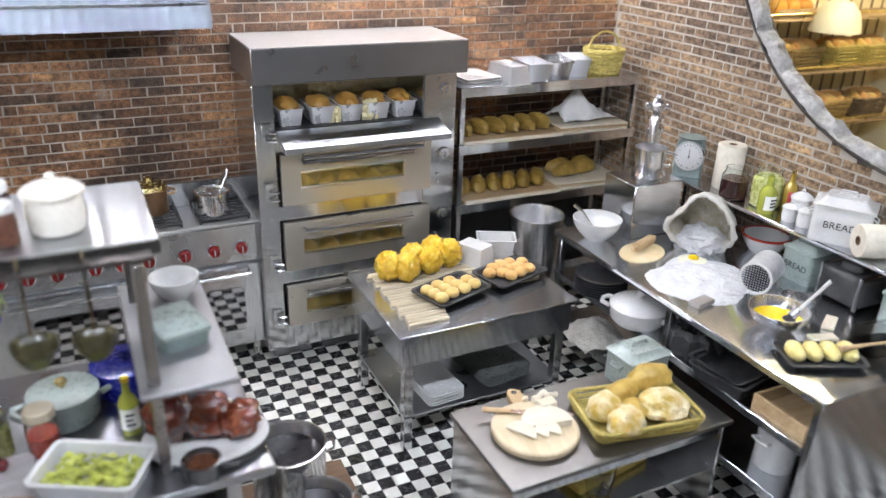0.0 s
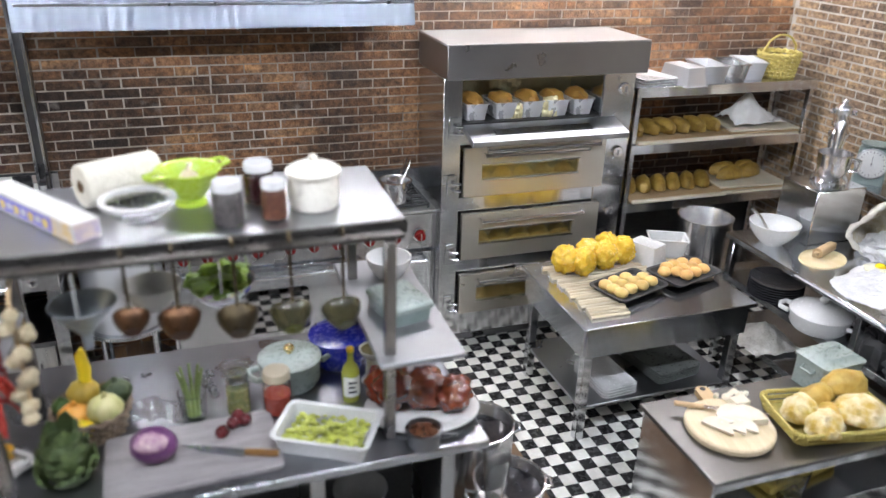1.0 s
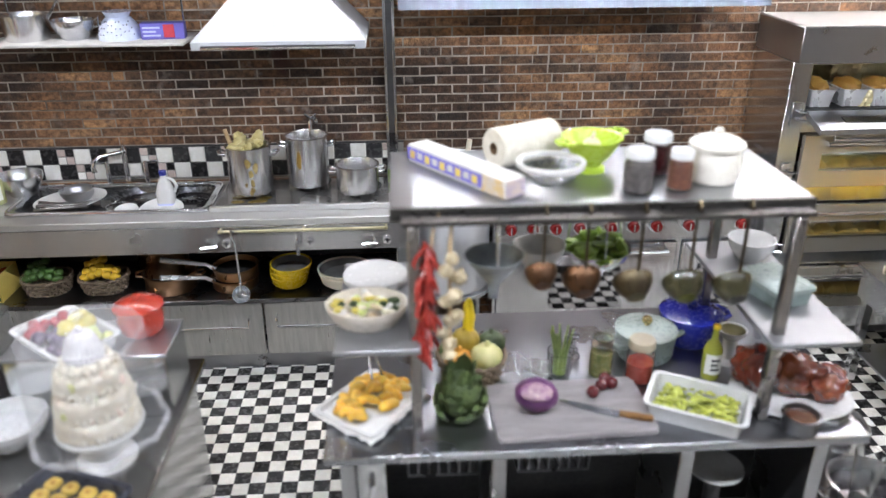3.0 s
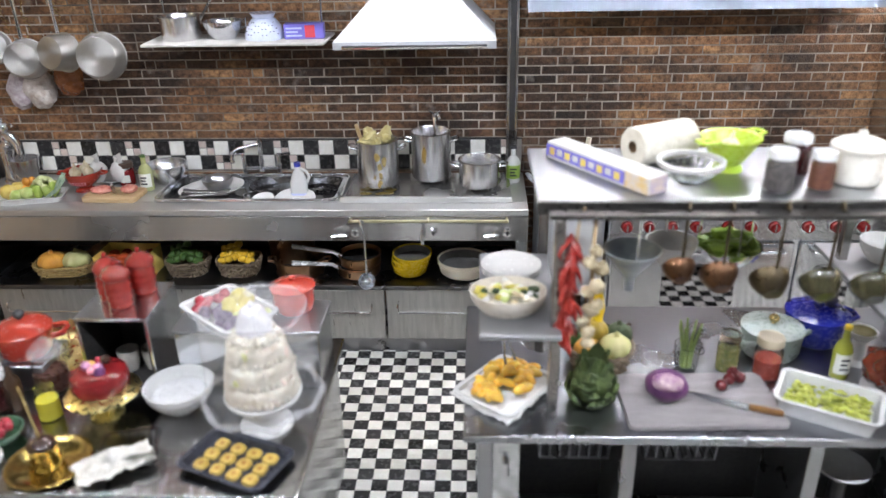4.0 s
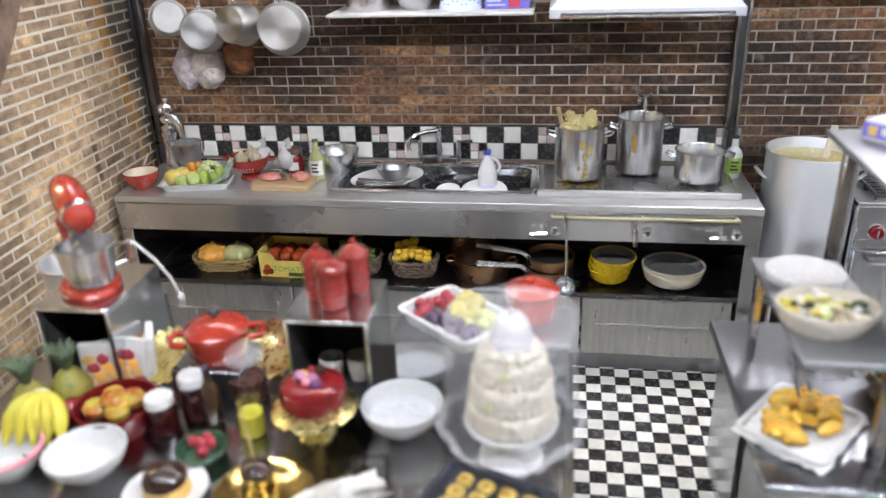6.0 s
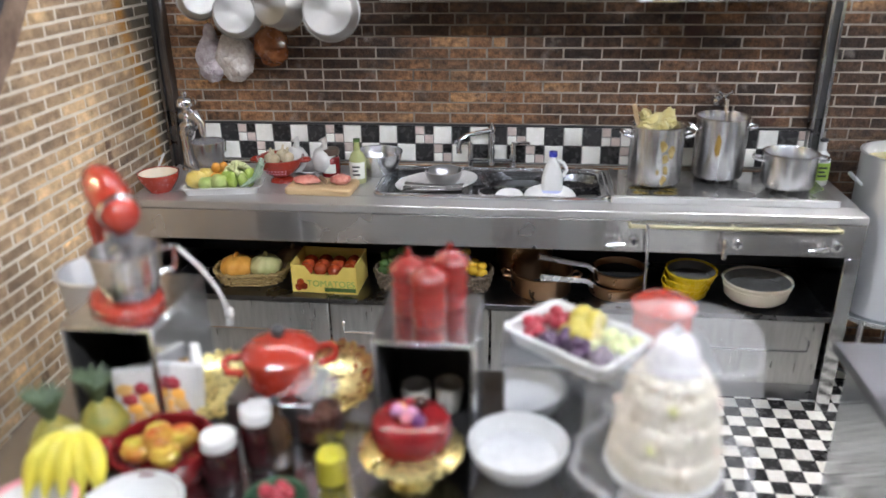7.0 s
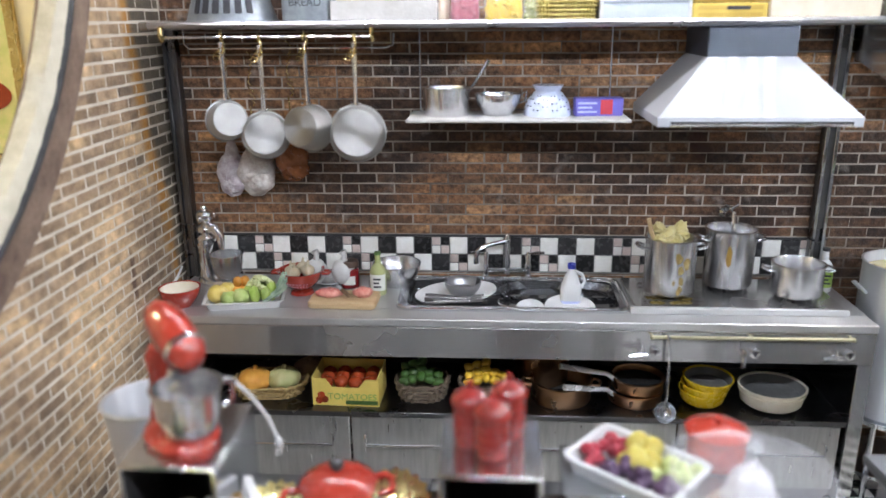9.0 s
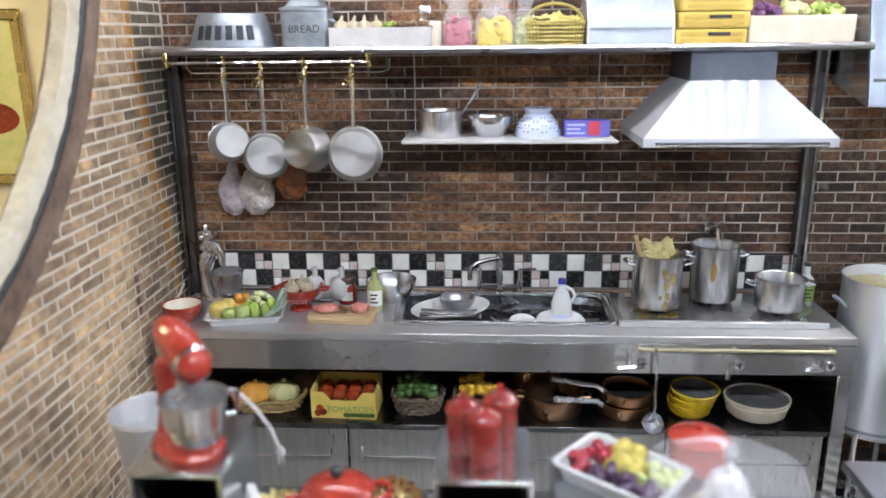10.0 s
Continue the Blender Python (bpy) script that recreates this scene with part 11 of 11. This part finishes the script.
ROAST_R = mat("glazed_ham", (0.11, 0.012, 0.005), (0.2, 0.055, 0.018), scale=14, rough=0.14, bump=0.003, bscale=40, coat=0.7, contrast=0.45)
for k, (a, b, z, r, mt, lb) in enumerate(((-0.1, 0.05, 0.075, (0.085, 0.085, 0.085), ROAST, "dark brown roast ham joint on a white platter"), (0.015, 0.015, 0.07, (0.08, 0.075, 0.078), ROAST_R, "glossy red glazed ham joint on a white platter"), (0.115, -0.035, 0.058, (0.075, 0.066, 0.062), ROAST_R, "small bumpy glazed ham joint on a platter"))):
    t = thing("roast_joint", lb, "roast", 0.46 + a, 2.65 + b, IZ + 0.022, 25 * k, "roast joints")
    bm = B()
    ball(bm, (0, 0, z), r, 0.28, 4, 6, k * 3)
    for v in bm.verts:
        v.co += (v.co - Vector((0, 0, z))).normalized() * (0.0025 * noise.noise(v.co * 40 + Vector((k, 0, 0))))
        v.co.z = max(0.002, v.co.z)
    part("meat", bm, mt, t, angle=80)
    bm = B()
    tube(bm, [(r[0] * 0.8, 0, z * 0.9), (r[0] * 1.12, 0.005, z), (r[0] * 1.2, 0.006, z)], [0.016, 0.011, 0.014], 8)
    part("bone", bm, PEACH, t, "pale bone end")
t = pot("gravy_pan", "small dark steel pan of brown gravy", 0.42, 2.475, IZ, 0.058, 0.055, UPRIGHT, handle=False, inner=mat("gravy", (0.045, 0.018, 0.01), (0.08, 0.03, 0.014), rough=0.15, coat=0.5), fill=0.048)
side_handle(t, 0.055, 0.04, UPRIGHT, -20, 0.06, 0.0)

# on the floor at the island's end
bm = B()
bx(bm, -0.25, -0.4, 0, 0.26, 0.42, 0.012, 0.003)
single("floor_board", bm, WOOD_D, "worn brown board on the floor at the island's end", "board", 0.84, 2.73, 0.001)
pot("floor_stock_pot", "steel stock pot standing on the floor", 0.8, 2.9, 0.0135, 0.15, 0.36, POTSTEEL, inner=mat("murky_broth", (0.015, 0.015, 0.018), (0.035, 0.03, 0.03), scale=18, rough=0.06, contrast=0.3), fill=0.3)
pot("floor_stock_pot", "steel stock pot with dark water on the floor", 0.82, 2.6, 0.0135, 0.14, 0.3, POTSTEEL, inner=bpy.data.materials["murky_broth"], fill=0.25)
bm = B()
lathe(bm, [(0, 0), (0.035, 0), (0.045, 0.1), (0.05, 0.2), (0.046, 0.2), (0.03, 0.008), (0, 0.006)], 20)
single("glass_vase", bm, GLASS, "tall clear glass vase beside the island", "vase", 0.7, 2.47, 0.36)
bm = B()
bx(bm, -0.05, -0.05, 0, 0.05, 0.05, 0.347, 0.004)
single("vase_plinth", bm, STEEL_D, "narrow steel plinth beside the island", "plinth", 0.7, 2.47, 0.013)
plate("patterned_plate", "white patterned plate inside the island opening", 0.22, 2.6, 0.4, 0.1)
# added support for the plate, black to sink into the opening's shade
bm = B()
lathe(bm, [(0, 0), (0.08, 0), (0.03, 0.05), (0.03, 0.3), (0.07, 0.338), (0, 0.339)], 20)
single("plate_pedestal", bm, BLACK_IRON, "added black pedestal holding a plate in the island opening", "pedestal", 0.22, 2.6, 0.0605)


# ---- pieces of the floor and walls ----
def piece_mesh(name, w, d, h, c, material, wear=0.0, seed=0):
    """A flat piece with chamfered top edge, centred, standing up along z by h; wear moves its corners."""
    rgw = random.Random(seed)
    v = [(-w / 2, -d / 2, -0.004), (w / 2, -d / 2, -0.004), (w / 2, d / 2, -0.004), (-w / 2, d / 2, -0.004),
         (-w / 2, -d / 2, h - c), (w / 2, -d / 2, h - c), (w / 2, d / 2, h - c), (-w / 2, d / 2, h - c),
         (-w / 2 + c, -d / 2 + c, h), (w / 2 - c, -d / 2 + c, h), (w / 2 - c, d / 2 - c, h), (-w / 2 + c, d / 2 - c, h)]
    f = [(0, 1, 5, 4), (1, 2, 6, 5), (2, 3, 7, 6), (3, 0, 4, 7), (4, 5, 9, 8), (5, 6, 10, 9), (6, 7, 11, 10), (7, 4, 8, 11), (8, 9, 10, 11)]
    if wear:
        off = [(rgw.uniform(-wear, wear), rgw.uniform(-wear, wear)) for _ in range(4)]
        v = [(x + off[i % 4][0], y + off[i % 4][1], z) for i, (x, y, z) in enumerate(v)]
    me = bpy.data.meshes.new(name)
    me.from_pydata(v, [], f)
    me.materials.append(material)
    return me


def joined(name, items, material, parent, label, wear=0.0):
    """Many pieces as one mesh; an item is (centre, x half, y half, height) with axes given as vectors."""
    verts, faces = [], []
    base = [(0, 1, 5, 4), (1, 2, 6, 5), (2, 3, 7, 6), (3, 0, 4, 7), (4, 5, 9, 8), (5, 6, 10, 9), (6, 7, 11, 10), (7, 4, 8, 11), (8, 9, 10, 11)]
    rgw = random.Random(77)
    for o, u, v, n, w, d, h, c in items:
        k = len(verts)
        off = [(rgw.uniform(-wear, wear), rgw.uniform(-wear, wear)) for _ in range(4)]
        for e, (sx, sy, sh, cc) in enumerate(((-1, -1, -0.004, 0), (1, -1, -0.004, 0), (1, 1, -0.004, 0), (-1, 1, -0.004, 0), (-1, -1, h - c, 0), (1, -1, h - c, 0), (1, 1, h - c, 0), (-1, 1, h - c, 0),
                               (-1, -1, h, c), (1, -1, h, c), (1, 1, h, c), (-1, 1, h, c))):
            a, b = sx * (w / 2 - cc) + off[e % 4][0], sy * (d / 2 - cc) + off[e % 4][1]
            verts.append(tuple(o[i] + u[i] * a + v[i] * b + n[i] * sh for i in range(3)))
        faces += [tuple(k + i for i in q) for q in base]
    me = bpy.data.meshes.new(name)
    me.from_pydata(verts, [], faces)
    me.materials.append(material)
    ob = new(name, me)
    ob.parent = parent
    return tagged(ob, label, kind="stuff")


# floor tiles
TL = 0.07
white_me = piece_mesh("tile", TL - 0.003, TL - 0.003, 0.004, 0.0012, TILE_W)
black_me = piece_mesh("tile", TL - 0.003, TL - 0.003, 0.004, 0.0012, TILE_B)
rest = {0: [], 1: []}
rng = random.Random(11)
for i in range(-42, 70):
    for j in range(-8, 74):
        x, y = -1.244 + TL * (i + 0.5), 4.01 - TL * (j + 0.5) + 0.0
        if not (WL < x < WR and WF < y < WB):
            continue
        dark = (i + j) % 2 == 0
        dz = rng.uniform(-0.0008, 0.0006)
        if -1.72 < x < -1.1 and 2.15 < y < 4.02 or (0.65 < x < 1.4 and 3.5 < y < 4.15):
            ob = new("tile", black_me if dark else white_me)
            ob.parent = floor
            ob.matrix_basis = pose(x, y, -0.004 + dz, rng.uniform(-0.4, 0.4), rng.uniform(-0.4, 0.4), rng.uniform(-0.6, 0.6))
        else:
            rest[int(dark)].append(((x, y, -0.004 + dz), (1, 0, 0), (0, 1, 0), (0, 0, 1), TL - 0.003, TL - 0.003, 0.004, 0.0012))
joined("white_tiles", rest[0], TILE_WJ, floor, "white floor tiles further off")
joined("black_tiles", rest[1], TILE_BJ, floor, "black floor tiles further off")


# bricks
def lay(wall, plane, axis, lo, hi, start, hole=None, single_in=None, one=None, many=None):
    items, n_single = [], 0
    meshes = {}
    rngb = random.Random(5)
    out = {"n": ((1, 0, 0), (0, 0, 1), (0, -1, 0)), "w": ((0, 1, 0), (0, 0, 1), (1, 0, 0)), "e": ((0, -1, 0), (0, 0, 1), (-1, 0, 0))}[axis]
    rows = int(TOP / BH_)
    jt = {"n": JOINT, "w": 0.0115, "e": 0.0095}[axis]
    for r in range(rows):
        z0 = 1.11 + BH_ * (r - 22)
        z = z0 + BH_ / 2
        if z > TOP - 0.03 or z < 0.02:
            continue
        s = start + (BL_ / 2 if r % 2 else 0.0)
        s -= BL_ * (int((s - lo) / BL_) + 1)
        cut = None
        if hole:
            cut = span_at((hole[0], hole[1], hole[2] + 0.02), z - BH_ / 2, z + BH_ / 2)
        while s < hi:
            a, b = max(s, lo), min(s + BL_, hi)
            s += BL_
            segs = [(a, b)]
            if b - a > BL_ - 1e-4 and rngb.random() < 0.05:
                k = a + BL_ * rngb.choice((0.35, 0.5, 0.65))
                segs = [(a, k), (k, b)]
            if cut:
                segs = [(p, min(q, cut[0])) for p, q in segs] + [(max(p, cut[1]), q) for p, q in segs]
            for p, q in segs:
                if q - p < 0.03:
                    continue
                w = q - p - jt + rngb.uniform(-0.003, 0.002)
                c = (p + q) / 2 + rngb.uniform(-0.0015, 0.0015)
                o = (c, plane, z) if axis == "n" else (plane, c, z)
                dep = 0.0028 + rngb.uniform(-0.0008, 0.001)
                whole = abs(q - p - BL_) < 1e-6
                if whole and n_single < 300 and single_in(c, z):
                    n_single += 1
                    k = rngb.randrange(10)
                    if k not in meshes:
                        meshes[k] = piece_mesh("brick", BL_ - jt, BH_ - jt, 0.0022 + 0.0002 * k, 0.0012 + 0.0001 * k, one, 0.0014, k)
                    ob = new("brick", meshes[k])
                    ob.parent = wall
                    u, v, nn = (Vector(t) for t in out)
                    m = Matrix((u, v, nn)).transposed().to_4x4()
                    ob.matrix_basis = Matrix.Translation(o) @ m @ pose(0, 0, 0, rngb.uniform(-0.5, 0.5), rngb.uniform(-0.3, 0.3), rngb.uniform(-0.5, 0.5))
                else:
                    items.append((o, *out, w, BH_ - jt + rngb.uniform(-0.0012, 0.0012), dep, 0.0014))
    joined("brickwork", items, many, wall, "bricks further along the wall", 0.0014)


lay(wall_north, WB + 0.0025, "n", WL, WR, -2.224, None, lambda c, z: -3.0 < c < -0.5 and 1.12 < z < 2.1, BRICK, BRICK_J)
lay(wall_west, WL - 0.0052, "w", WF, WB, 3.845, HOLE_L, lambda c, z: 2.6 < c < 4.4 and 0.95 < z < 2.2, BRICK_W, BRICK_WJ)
lay(wall_east, WR + 0.0052, "e", WF, WB, 3.71, HOLE_R, lambda c, z: 2.6 < c < 4.4 and 1.0 < z < 2.2, BRICK_T, BRICK_TJ)
